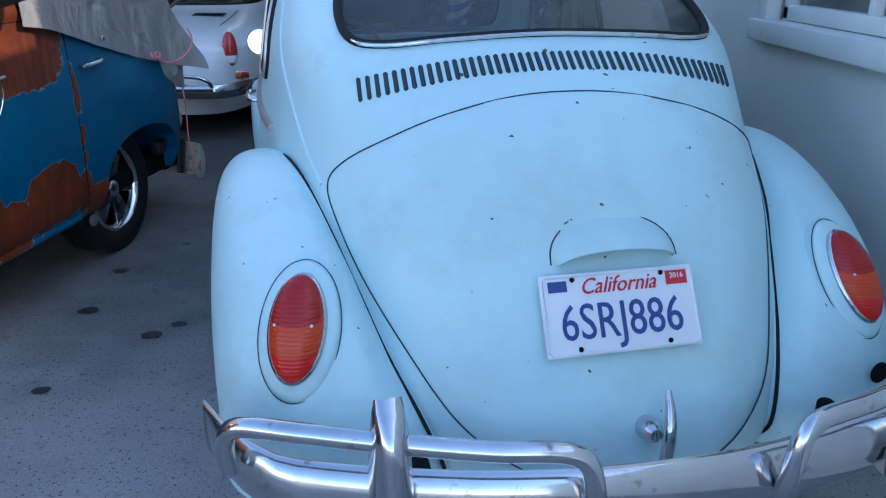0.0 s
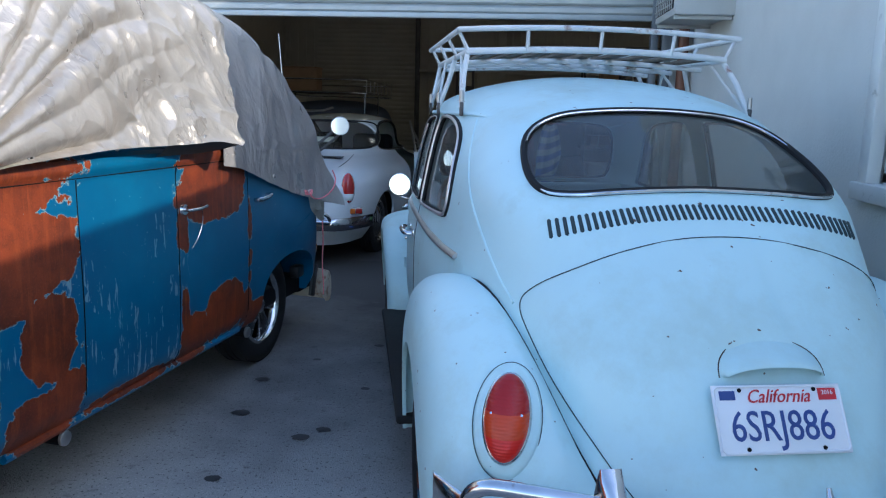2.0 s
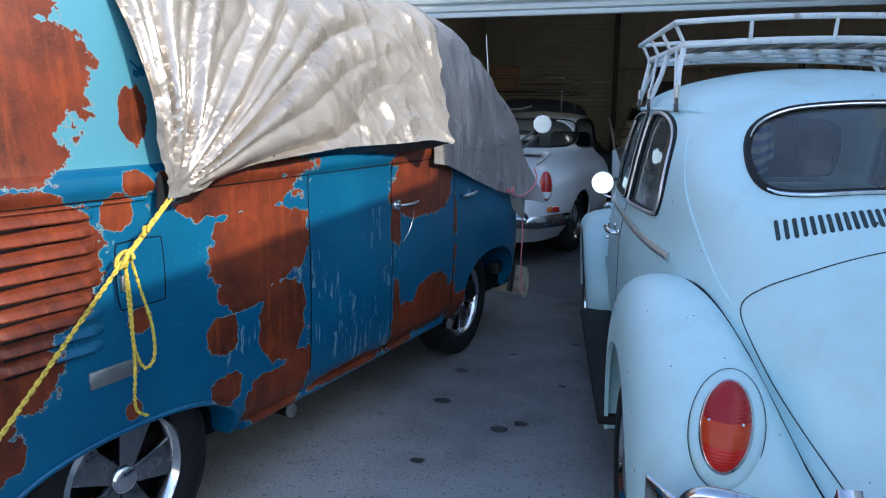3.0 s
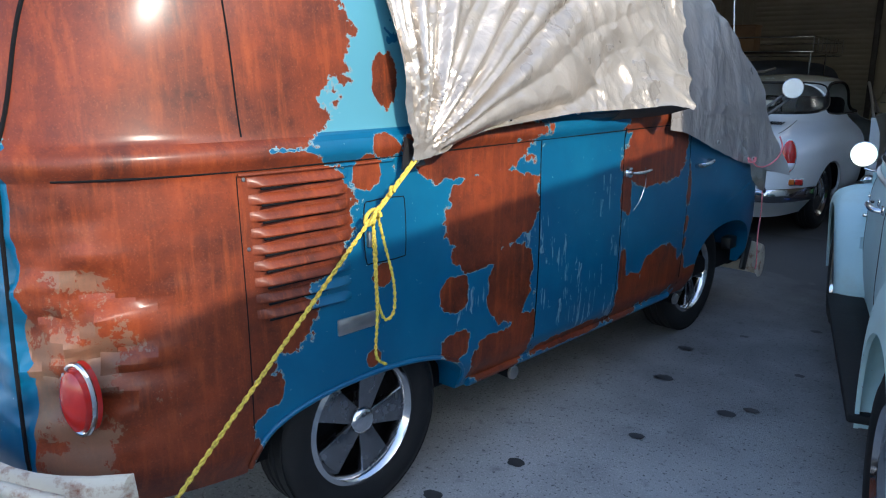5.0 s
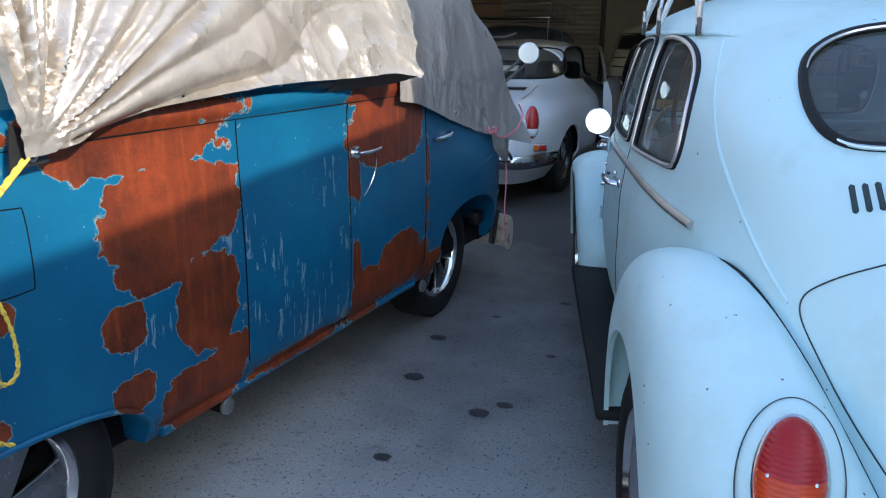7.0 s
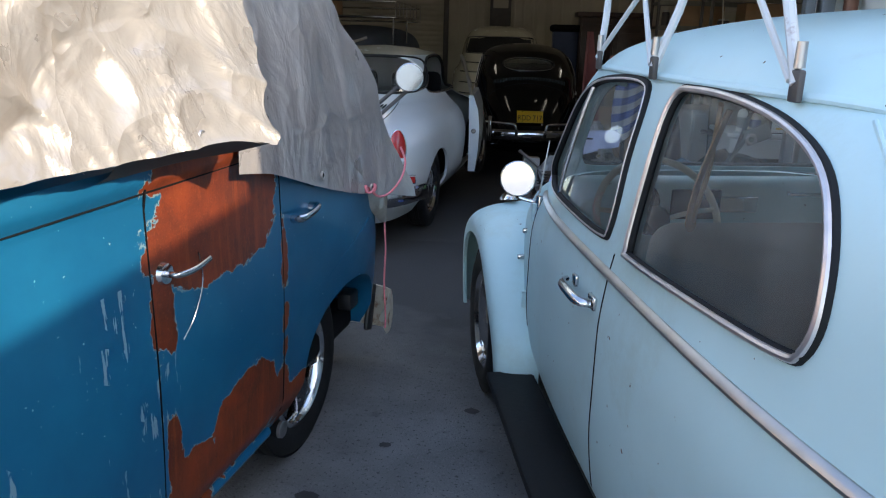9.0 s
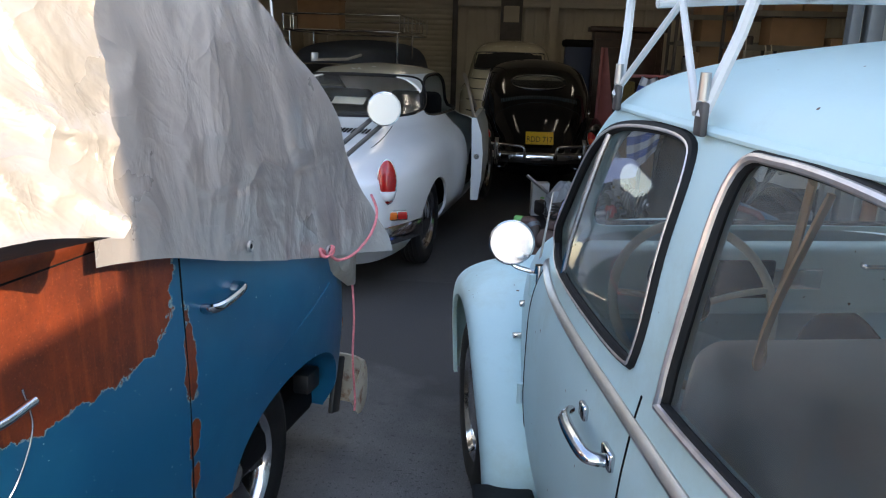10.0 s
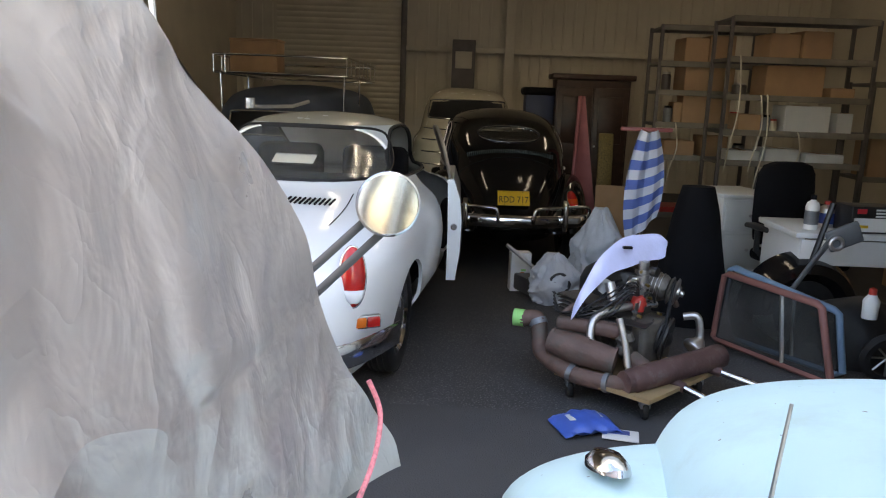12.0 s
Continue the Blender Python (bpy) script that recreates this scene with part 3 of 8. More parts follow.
    # wings; the rear ones rise from a seam on the body
    seam = [(H.side(0.26, 0.80), 0.26, 0.80), (H.side(0.12, 0.885), 0.12, 0.885)] + [(u, H.back(u, z), z) for u, z in ((0.585, 0.922), (0.548, 0.90), (0.505, 0.83), (0.465, 0.745), (0.418, 0.64), (0.365, 0.545), (0.335, 0.47), (0.33, 0.42))]
    root = [(-20, 0.63, 0.44), (30, 0.63, 0.46)] + [(math.degrees(math.atan2(z - 0.31, v)), u, math.hypot(v, z - 0.31) + 0.002) for u, v, z in seam] + [(200, 0.33, 0.74)]
    for sgn in (1, -1):
        part("rear_wing", fender(H, 0.0, 0.31,
             outer=[(-8, 0.44), (20, 0.48), (55, 0.57), (90, 0.615), (120, 0.655), (150, 0.72), (180, 0.765), (196, 0.75)],
             inner=[(-8, 0.425), (30, 0.40), (90, 0.385), (150, 0.385), (180, 0.40), (196, 0.42)],
             u_in=[(-8, 0.60), (90, 0.585), (140, 0.43), (165, 0.285), (196, 0.225)],
             u_out=[(-8, 0.76), (60, 0.775), (130, 0.775), (196, 0.755)], a0=-8, a1=172, sgn=sgn, root=root), paint, car)
        part("front_wing", fender(H, 2.4, 0.31,
             outer=[(-12, 0.65), (30, 0.61), (60, 0.525), (90, 0.465), (120, 0.45), (150, 0.475), (180, 0.53), (188, 0.53)],
             inner=[(-12, 0.45), (30, 0.40), (90, 0.365), (150, 0.39), (180, 0.45), (188, 0.46)],
             u_in=[(-12, 0.30), (40, 0.34), (90, 0.50), (140, 0.60), (188, 0.60)],
             u_out=[(-12, 0.74), (60, 0.77), (130, 0.77), (188, 0.75)], a0=-12, a1=188, sgn=sgn), paint, car)
        part("running_board", box((0.17, 1.50, 0.035), (sgn * 0.70, 1.16, 0.285), 0.012), M_RUBBER, car, "dark ribbed running board")
        wheel(car, sgn * 0.66, 0.0, 0.31, 0.15, "cap", sgn)
        wheel(car, sgn * 0.66, 2.4, 0.31, 0.15, "cap", sgn)
        # belt moulding
        pts = [(sgn * (H.side(v, 0.955 + 0.012 * min(1, (v - 0.1))) + 0.006), v, 0.955) for v in [0.12 + 0.05 * i for i in range(37)]]
        part("belt_trim", tube(pts, 0.012, 8, squash=0.6), M_ALU, car, "bright side moulding")
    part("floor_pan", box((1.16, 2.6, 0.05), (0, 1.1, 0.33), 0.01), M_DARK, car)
    # panel gaps
    o = rounded(both(LID), 6)
    part("lid_gap", tube([(u, H.back(u, z) - 0.003, z) for u, z in o], 0.0016, 6, True), M_SLOT, car)
    for sgn in (1, -1):
        for v0, zz in ((1.045, (0.36, 1.0)), (1.93, (0.36, 1.0))):
            part("door_gap", tube([(sgn * (H.side(v0, z) - 0.001), v0, z) for z in np.linspace(zz[0], zz[1], 16)], 0.0032, 6), M_DARK, car)
        # seam between body and rear wing
        part("wing_bead", tube(spline([(sgn * (u + 0.006), v - 0.008, z + 0.002) for u, v, z in seam], 6), 0.0040, 8), M_RUBBER, car)
        # crease down the rear pillar
        part("pillar_crease", tube(spline([(sgn * (H.side(v, z) + 0.0), v, z) for v, z in ((0.44, 1.372), (0.27, 1.26), (0.10, 1.14), (-0.06, 1.03), (-0.18, 0.955), (-0.27, 0.905))], 6), 0.0045, 8), paint, car)
        # drip rail
        part("drip_rail", tube([(sgn * (H.side(v, 1.392) + 0.006), v, 1.392 - 0.09 * max(0, (0.55 - v) / 0.5) ** 2 - 0.13 * max(0, (v - 1.5) / 0.4) ** 2) for v in np.linspace(0.3, 1.78, 40)], 0.009, 8, squash=0.7), paint, car)
    # cooling slots under the rear window: dark strips, the openings' shade in their colour
    for i in range(47):
        q = -1 + 2 * i / 46
        u = 0.425 * q
        z0 = 1.153 - 0.05 * abs(q) ** 2.4
        h = 0.030
        p0, p1 = Vector((u, H.back(u, z0 - h), z0 - h)), Vector((u, H.back(u, z0 + h), z0 + h))
        d = (p1 - p0).normalized()
        yaw = math.atan2(H.back(u + 0.01, z0) - H.back(u - 0.01, z0), 0.02)
        nrm = Vector((math.sin(yaw), -math.cos(yaw), 0)).cross(d).cross(d) * -1
        x = d.cross(nrm.normalized())
        rot = Matrix((x, d, x.cross(d))).transposed().to_4x4()
        part("vent_slot", box((0.0105, 2 * h, 0.012), (p0 + p1) / 2, 0.004, 1, rot), M_SLOT, car)
    # tail lamps
    for sgn in (1, -1):
        nrm = Vector((sgn * 0.23, -0.76, 0.60)).normalized()
        x = nrm.cross(Vector((0, 0, 1))).normalized()
        y = x.cross(nrm)
        if y.z < 0:
            y, x = -y, -x
        mm = Matrix.Translation((sgn * 0.590, -0.581, 0.717)) @ Matrix((x, y, x.cross(y))).transposed().to_4x4()
        if x.cross(y).dot(nrm) < 0:
            mm = mm @ Matrix.Rotation(math.pi, 4, "Y")
        def dome(a, b, h, base):
            return loft([[(a * math.cos(t) * c, b * math.sin(t) * c, base + h * s) for t in (2 * math.pi * j / 40 for j in range(40))] for c, s in [(1, -2.0), (1, 0)] + [(math.cos(k * math.pi / 16), math.sin(k * math.pi / 16)) for k in range(1, 8)]])
        def lay(bm):
            bmesh.ops.transform(bm, matrix=mm, verts=bm.verts)
            return bm
        lamp = part("tail_lamp", lay(dome(0.078, 0.136, 0.022, -0.012)), paint, car, "body-coloured oval lamp housing")
        part("bezel", lay(dome(0.057, 0.108, 0.014, 0.006)), M_CHROME, lamp, "thin chrome bezel")
        part("gasket", lay(tube([(0.080 * math.cos(t), 0.138 * math.sin(t), -0.013) for t in np.linspace(0, 2 * math.pi, 48, endpoint=False)], 0.0011, 6, True)), M_SLOT, lamp)
        part("lens", lay(dome(0.052, 0.103, 0.034, 0.010)), M_TAIL, lamp, "red and amber ribbed lens")
        for sx in (-1, 1):
            part("screw", lay(lathe([(0, 0.003), (0.003, 0.002), (0.004, 0), (0, 0)], 10, Matrix.Translation((sx * 0.034, 0, 0.034)))), M_CHROME, lamp)
    # bumper: blade, hoops and uprights
    bow = lambda u: -0.995 + 0.34 * u * u + 0.9 * max(0, abs(u) - 0.62) ** 2 * 6
    rings = []
    for i in range(49):
        u = -0.765 + 1.53 * i / 48
        v = bow(u)
        up = 0.03 * max(0, abs(u) - 0.62) / 0.18
        h = 0.058 * (1 - 0.22 * max(0, (abs(u) - 0.66) / 0.14) ** 2)
        rings.append([(u, v - 0.030 * math.cos(t) + 0.03, 0.555 + up + h * math.sin(t)) for t in np.linspace(-1.75, 1.75, 15)] + [(u, v + 0.03, 0.555 + up)])
    bump = part("rear_bumper", loft(rings), M_CHROME, car, "curved chrome bumper blade")
    for sgn in (1, -1):
        rings = []
        for k in range(17):
            f = k / 16
            z = 0.475 + 0.285 * f
            wdt = 0.034 * (math.sin(math.pi * (0.14 + 0.78 * f)) ** 0.35)
            bulge = 0.05 + 0.018 * math.sin(math.pi * f) - 0.05 * max(0, f - 0.86) / 0.14
            rings.append([(sgn * 0.465 + wdt * math.cos(t), bow(0.465) + 0.0 - bulge * math.sin(t), z) for t in np.linspace(0, math.pi, 11)])
        part("overrider", loft(rings), M_CHROME, bump)
        hoop = spline([(sgn * 0.715, bow(0.7) - 0.012, 0.585), (sgn * 0.715, bow(0.7) - 0.03, 0.655), (sgn * 0.685, bow(0.68) - 0.03, 0.692), (sgn * 0.60, bow(0.6) - 0.02, 0.700), (sgn * 0.465, bow(0.465) - 0.015, 0.692), (sgn * 0.32, bow(0.3) - 0.015, 0.686), (sgn * 0.215, bow(0.2) - 0.018, 0.682), (sgn * 0.178, bow(0.18) - 0.026, 0.66), (sgn * 0.165, bow(0.16) - 0.026, 0.59), (sgn * 0.165, bow(0.16) - 0.015, 0.545)], 6)
        part("bumper_hoop", tube(hoop, 0.0165, 14), M_CHROME, bump)
        part("bumper_bracket", box((0.03, 0.16, 0.04), (sgn * 0.40, -0.86, 0.545), 0.01), M_DARK, car)
    return car


BEETLE_M = pose(0.206, 1.939, 0, 0, 0, 11.5)
pale = beetle(BEETLE_M, M_BLUE, "compact_car", "pale blue rounded vintage compact car parked by the wall")



def flat_text(name, words, size, m, material, parent, depth=0.0015):
    """Lettering in the built-in font, turned into a thin mesh."""
    cu = bpy.data.curves.new(name, "FONT")
    cu.body, cu.size, cu.align_x, cu.align_y, cu.extrude = words, size, "CENTER", "CENTER", depth
    cu.resolution_u = 3
    tmp = new("tmp_text", cu)
    me = bpy.data.meshes.new_from_object(tmp.evaluated_get(bpy.context.evaluated_depsgraph_get()))
    bpy.data.objects.remove(tmp)
    bpy.data.curves.remove(cu)
    me.transform(m)
    me.materials.clear()
    return link(name, me, material, parent)


def lay(bm, m):
    bmesh.ops.transform(bm, matrix=m, verts=bm.verts)
    return bm


def facing(at, nrm, up=(0, 0, 1)):
    """Local x right, y up, z along nrm, at a place."""
    n = Vector(nrm).normalized()
    x = Vector(up).cross(n).normalized()
    return Matrix.Translation(at) @ Matrix((x, n.cross(x), n)).transposed().to_4x4()


def number_plate(parent, m, words, base, ink, top=None):
    p = part("number_plate", lay(box((0.305, 0.152, 0.004), (0, 0, 0), 0.012, 3), m), base, parent, "embossed licence plate")
    part("plate_rim", lay(tube([(x * 0.148, y * 0.0715, 0.003) for x, y in ((-1, -0.9), (-0.95, -1), (0.95, -1), (1, -0.9), (1, 0.9), (0.95, 1), (-0.95, 1), (-1, 0.9))], 0.003, 6, True), m), base, p)
    flat_text("plate_number", words, 0.094, m @ Matrix.Translation((0, -0.018, 0.003)) @ Matrix.Diagonal((0.78, 1.0, 1, 1)), ink, p)
    if top:
        flat_text("plate_state", top, 0.042, m @ Matrix.Translation((0.004, 0.049, 0.003)) @ Matrix(((0.92, 0.34, 0, 0), (0, 1, 0, 0), (0, 0, 1, 0), (0, 0, 0, 1))), M_REDINK, p)
        part("sticker", lay(box((0.036, 0.02, 0.002), (-0.118, 0.053, 0.003), 0), m), M_BLUEINK, p, "small blue registration sticker")
        s2 = part("sticker", lay(box((0.042, 0.026, 0.002), (0.118, 0.053, 0.003), 0), m), M_REDINK, p, "small red registration sticker")
        flat_text("year", "2016", 0.014, m @ Matrix.Translation((0.118, 0.056, 0.0045)), M_PLATEWHITE, s2, 0.0005)
    for x in (-0.088, 0.088):
        for y in (-0.064, 0.064):
            part("bolt", lay(lathe([(0, 0.004), (0.004, 0.003), (0.005, 0), (0, 0)], 10), m @ Matrix.Translation((x, y, 0.003))), M_DARK, p)
    return p


M_PLATEWHITE = mat("plate_white", (0.75, 0.75, 0.77), 0.35, var=0.03)
M_PLATEYELLOW = mat("plate_yellow", (0.72, 0.42, 0.02), 0.4, var=0.05)
M_REDINK = mat("red_ink", (0.55, 0.02, 0.03), 0.5)
M_BLUEINK = mat("blue_ink", (0.03, 0.06, 0.22), 0.5)
M_BLACKINK = mat("black_ink", (0.01, 0.01, 0.01), 0.5)
M_SEAT = mat("grey_beige_vinyl", (0.62, 0.575, 0.51), 0.6, var=0.08, bump=0.1)
M_LINING = mat("white_headlining", (0.74, 0.73, 0.68), 0.8, var=0.04)
M_BROWNVINYL = mat("brown_vinyl", (0.13, 0.095, 0.07), 0.4, var=0.25, bump=0.2, bscale=30)
M_IVORY = mat("ivory_plastic", (0.62, 0.58, 0.46), 0.35)
M_WOOD = mat("weathered_wood", (0.13, 0.10, 0.07), 0.75, var=0.3, scale=20)
M_RACK = mat("white_rack_paint", (0.66, 0.66, 0.64), 0.45, var=0.06, dirt=(0.25, 0.10, 0.05), dirt_amt=0.12, dscale=9)
M_MIRROR = mat("mirror_silver", (0.85, 0.86, 0.86), 0.03, 1.0, var=0.02)
M_TAN = mat("tan_strap", (0.42, 0.25, 0.12), 0.7)
M_CHIP = mat("chipped_primer", (0.05, 0.045, 0.04), 0.8)


def round_mirror(parent, at, nrm, r, stem):
    m = facing(at, nrm)
    head = part("mirror", lay(lathe([(0, -0.03), (r * 0.5, -0.026), (r * 0.85, -0.014), (r, 0.0), (r, 0.006), (r * 0.94, 0.008), (r * 0.93, 0.003), (0, 0.003)], 36), m), M_CHROME, parent, "round chrome wing mirror")
    part("mirror_glass", lay(lathe([(0, 0.0045), (r * 0.925, 0.0045), (r * 0.925, 0.0035), (0, 0.0035)], 36), m), M_MIRROR, head)
    part("mirror_stem", tube(spline(stem, 6), 0.007, 8), M_CHROME, head)


def dress_front_car(car):
    """What the near car carries: plate, lamp hood, handle, rack, mirror, aerial, seats and wheel."""
    H = BEETLE
    zc = 0.752
    m = facing((0.0, -0.702, zc), (0, -0.85, 0.52))
    number_plate(car, m, "6SRJ886", M_PLATEWHITE, M_BLUEINK, "California")
    # lamp hood over the plate
    verts, faces, nu, nk = [], [], 25, 9
    for k in range(nk):
        s = k / (nk - 1)
        for i in range(nu):
            t = math.pi * i / (nu - 1)
            u = 0.013 + 0.128 * math.cos(t) * (1 - 0.10 * s)
            z = 0.822 + 0.075 * math.sin(t) ** 0.8 * (1 - 0.55 * s)
            verts.append((u, H.back(u, z) - 0.012 - 0.055 * math.sin(s * math.pi / 2) * math.sin(t) ** 0.5, z))
    for k in range(nk - 1):
        for i in range(nu - 1):
            faces.append((k * nu + i, k * nu + i + 1, (k + 1) * nu + i + 1, (k + 1) * nu + i))
    hood = part("plate_lamp", (verts, faces), M_BLUE, car, "rounded plate lamp hood with chipped edges")
    part("chipped_edge", tube([(x, y - 0.001, z) for x, y, z in verts[:nu]], 0.003, 6), M_CHIP, hood)
    # lid handle
    hm = facing((0.02, H.back(0.0, 0.565) - 0.03, 0.565), (0, -0.98, 0.2))
    hd = part("lid_handle", lay(tube(spline([(-0.004, -0.075, 0.03), (0.005, -0.03, 0.05), (0.014, 0.03, 0.05), (0.020, 0.085, 0.03)], 6), [0.005 + 0.007 * math.sin(math.pi * i / 18) for i in range(19)], 10), hm), M_CHROME, car, "chrome engine lid handle")
    part("boss", lay(lathe([(0, 0.028), (0.012, 0.026), (0.02, 0.012), (0.022, -0.03), (0, -0.03)], 20), hm), M_CHROME, hd)
    # door handles and hinges
    for sgn in (1, -1):
        a = H.side(1.2, 0.865)
        hdl = part("door_handle", tube(spline([(sgn * (a + 0.012), 1.09, 0.865), (sgn * (a + 0.04), 1.10, 0.868), (sgn * (a + 0.05), 1.15, 0.874), (sgn * (a + 0.048), 1.22, 0.874), (sgn * (a + 0.03), 1.25, 0.872)], 6), 0.012, 10, squash=0.7), M_CHROME, car, "chrome door handle")
        part("handle_plate", box((0.012, 0.05, 0.034), (sgn * (a + 0.004), 1.10, 0.865), 0.005), M_CHROME, hdl)
        part("handle_plate", box((0.012, 0.035, 0.03), (sgn * (a + 0.004), 1.25, 0.87), 0.005), M_CHROME, hdl)
        for z in (0.88, 0.56):
            part("door_hinge", lathe([(0, 0.03), (0.009, 0.03), (0.009, -0.03), (0, -0.03)], 12, Matrix.Translation((sgn * (H.side(1.95, z) + 0.008), 1.95, z))), M_BLUE, car)
    b = H.side(1.96, 0.93)
    round_mirror(car, (-0.69, 1.985, 0.99), (-0.13, -0.97, 0.085), 0.062, [(-b - 0.005, 1.955, 0.86), (-b - 0.012, 1.955, 0.905), (-b - 0.03, 1.97, 0.912), (-0.68, 1.99, 0.925), (-0.69, 2.0, 0.96)])
    part("mirror_clamp", lathe([(0, 0.05), (0.012, 0.05), (0.016, 0.02), (0.016, -0.05), (0, -0.05)], 14, Matrix.Translation((-b - 0.012, 1.955, 0.885))), M_CHROME, car)
    part("aerial", tube([(-0.625, 2.10, 0.62), (-0.583, 2.125, 0.86), (-0.545, 2.147, 1.10)], [0.005, 0.004, 0.0025], 8), M_ALU, car, "thin metal aerial")
    for z, x in ((0.67, -0.64), (0.77, -0.625)):
        part("aerial_clip", box((0.06, 0.02, 0.016), (x + 0.02, 2.11, z), 0.004), M_CHROME, car)
    # turn signal on each front wing
    for sgn in (1, -1):
        sig = part("turn_signal", lay(lathe([(0, 0.028), (0.03, 0.024), (0.048, 0.01), (0.05, 0), (0, 0)], 24), Matrix.Translation((sgn * 0.60, 2.58, 0.782)) @ Matrix.Rotation(radians(-14), 4, "X") @ Matrix.Diagonal((0.75, 1.55, 1.25, 1))), M_CHROME, car, "chrome turn signal housing")
    # cabin
    for u in (-0.30, 0.30):
        seat = part("front_seat", box((0.48, 0.50, 0.16), (u, 1.42, 0.52), 0.06, 4), M_SEAT, car, "grey beige front seat")
        part("seat_back", box((0.48, 0.14, 0.54), (u, 1.17, 0.785), 0.068, 6, Matrix.Rotation(radians(14), 4, "X")), M_SEAT, seat)
    rear = part("rear_seat", box((1.02, 0.45, 0.16), (0, 0.68, 0.55), 0.06, 4), M_SEAT, car)
    part("seat_back", box((1.08, 0.15, 0.58), (0, 0.47, 0.84), 0.07, 6, Matrix.Rotation(radians(18), 4, "X")), M_BROWNVINYL, rear, "dark brown vinyl backrest with a torn pale seam")
    part("torn_seam", tube(spline([(-0.48, 0.47, 0.98), (-0.30, 0.455, 0.995), (-0.12, 0.455, 0.985), (0.1, 0.45, 1.0)], 6), 0.006, 6), M_LINING, rear)
    dash = part("dashboard", box((1.06, 0.09, 0.19), (0, 1.86, 0.93), 0.03, 3), M_BLUE, car, "pale blue painted dashboard")
    part("instrument", lay(lathe([(0, 0.012), (0.055, 0.012), (0.062, 0.006), (0.062, 0), (0, 0)], 28), facing((-0.31, 1.806, 0.95), (0, -1, 0.1))), M_DARK, dash, "black round dial")
    part("radio", box((0.19, 0.012, 0.055), (0.0, 1.812, 0.94), 0.004), M_CHROME, dash)
    part("grille_panel", box((0.17, 0.016, 0.10), (-0.12, 1.813, 0.94), 0.004), M_DARK, dash)
    part("grab_bar", tube(spline([(0.2, 1.81, 0.98), (0.21, 1.78, 0.98), (0.4, 1.78, 0.985), (0.41, 1.81, 0.985)], 5), 0.007), M_CHROME, dash)
    wm = facing((-0.31, 1.66, 0.93), (0, -0.86, 0.5))
    sw = part("steering_wheel", lay(tube([(0.195 * math.cos(t), 0.195 * math.sin(t), 0) for t in np.linspace(0, 2 * math.pi, 48, endpoint=False)], 0.0115, 10, True), wm), M_IVORY, car, "large thin ivory steering wheel")
    part("wheel_boss", lay(lathe([(0, 0.01), (0.04, 0.005), (0.05, -0.02), (0.02, -0.12), (0, -0.12)], 20), wm), M_DARK, sw)
    for s in (-1, 1):
        part("wheel_spoke", lay(tube(spline([(s * 0.03, 0.0, -0.01), (s * 0.11, 0.02, -0.005), (s * 0.192, 0.03, 0)], 4), 0.008), wm), M_IVORY, sw)
    part("grab_strap", tube(spline([(-0.50, 0.90, 1.34), (-0.535, 0.92, 1.20), (-0.53, 0.96, 1.10), (-0.50, 1.0, 1.075), (-0.48, 1.04, 1.10), (-0.47, 1.02, 1.20), (-0.49, 0.96, 1.345)], 6), 0.011, 8, squash=0.5), M_TAN, car, "tan hanging strap")
    part("headlining", BEETLE_LINING(), M_LINING, car)
    # bump stop holes and dark grommets beside the lid
    for u, z in ((0.60, 0.545),):
        part("grommet", lay(lathe([(0, 0.004), (0.02, 0.004), (0.024, 0), (0, 0)], 18), facing((u, -0.70, z), (0.1, -1, 0.1))), M_DARK, car)


def BEETLE_LINING():
    w, vr, vf, nr, nf, vm = BEETLE.tables
    t = 0.032
    h = Hull([(z, max(x - t, 0.02)) for z, x in w], [(z, x + t) for z, x in vr], [(z, x - t) for z, x in vf], nr, nf, vm)
    return h.shell([1.40, 1.42, 1.45, 1.475, 1.495, 1.508], 80)


M_GLASSWHITE = mat("lamp_glass", (0.75, 0.77, 0.78), 0.08, coat=0.5)
dress_front_car(pale)

# roof rack: rails, slats, feet and clamps
rack = thing("roof_rack", BEETLE_M, "white tubular roof rack with dark wooden slats", "roof rack")
RV0, RV1 = 0.74, 1.72


def rack_loop(z, u, v0, v1, bulge):
    pts = []
    for a, b, n in (((-u, v0), (u, v0), 12), ((u, v0), (u, v1), 8), ((u, v1), (-u, v1), 12), ((-u, v1), (-u, v0), 8)):
        for i in range(n):
            f = i / n
            x, y = a[0] + (b[0] - a[0]) * f, a[1] + (b[1] - a[1]) * f
            zz = z + bulge * (1 - (x / u) ** 2)
            pts.append((x, y, zz))
    return pts


part("top_rail", tube(rack_loop(1.700, 0.55, RV0 - 0.03, RV1 + 0.10, 0.02), 0.0105, 10, True), M_RACK, rack)
part("base_rail", tube(rack_loop(1.622, 0.51, RV0, RV1, 0.02), 0.0125, 10, True), M_RACK, rack)
for k in range(9):
    u = -0.42 + 0.84 * k / 8
    part("slat", box((0.042, RV1 - RV0 - 0.02, 0.014), (u, (RV0 + RV1) / 2, 1.615 + 0.02 * (1 - (u / 0.51) ** 2)), 0.003, 1), M_WOOD, rack, "dark weathered wooden slat")
for v in (RV0 + 0.2, RV0 + 0.5, RV0 + 0.8):
    part("cross_bar", tube([(x, v, 1.592 + 0.02 * (1 - (x / 0.51) ** 2)) for x in np.linspace(-0.51, 0.51, 11)], 0.010, 8), M_RACK, rack)
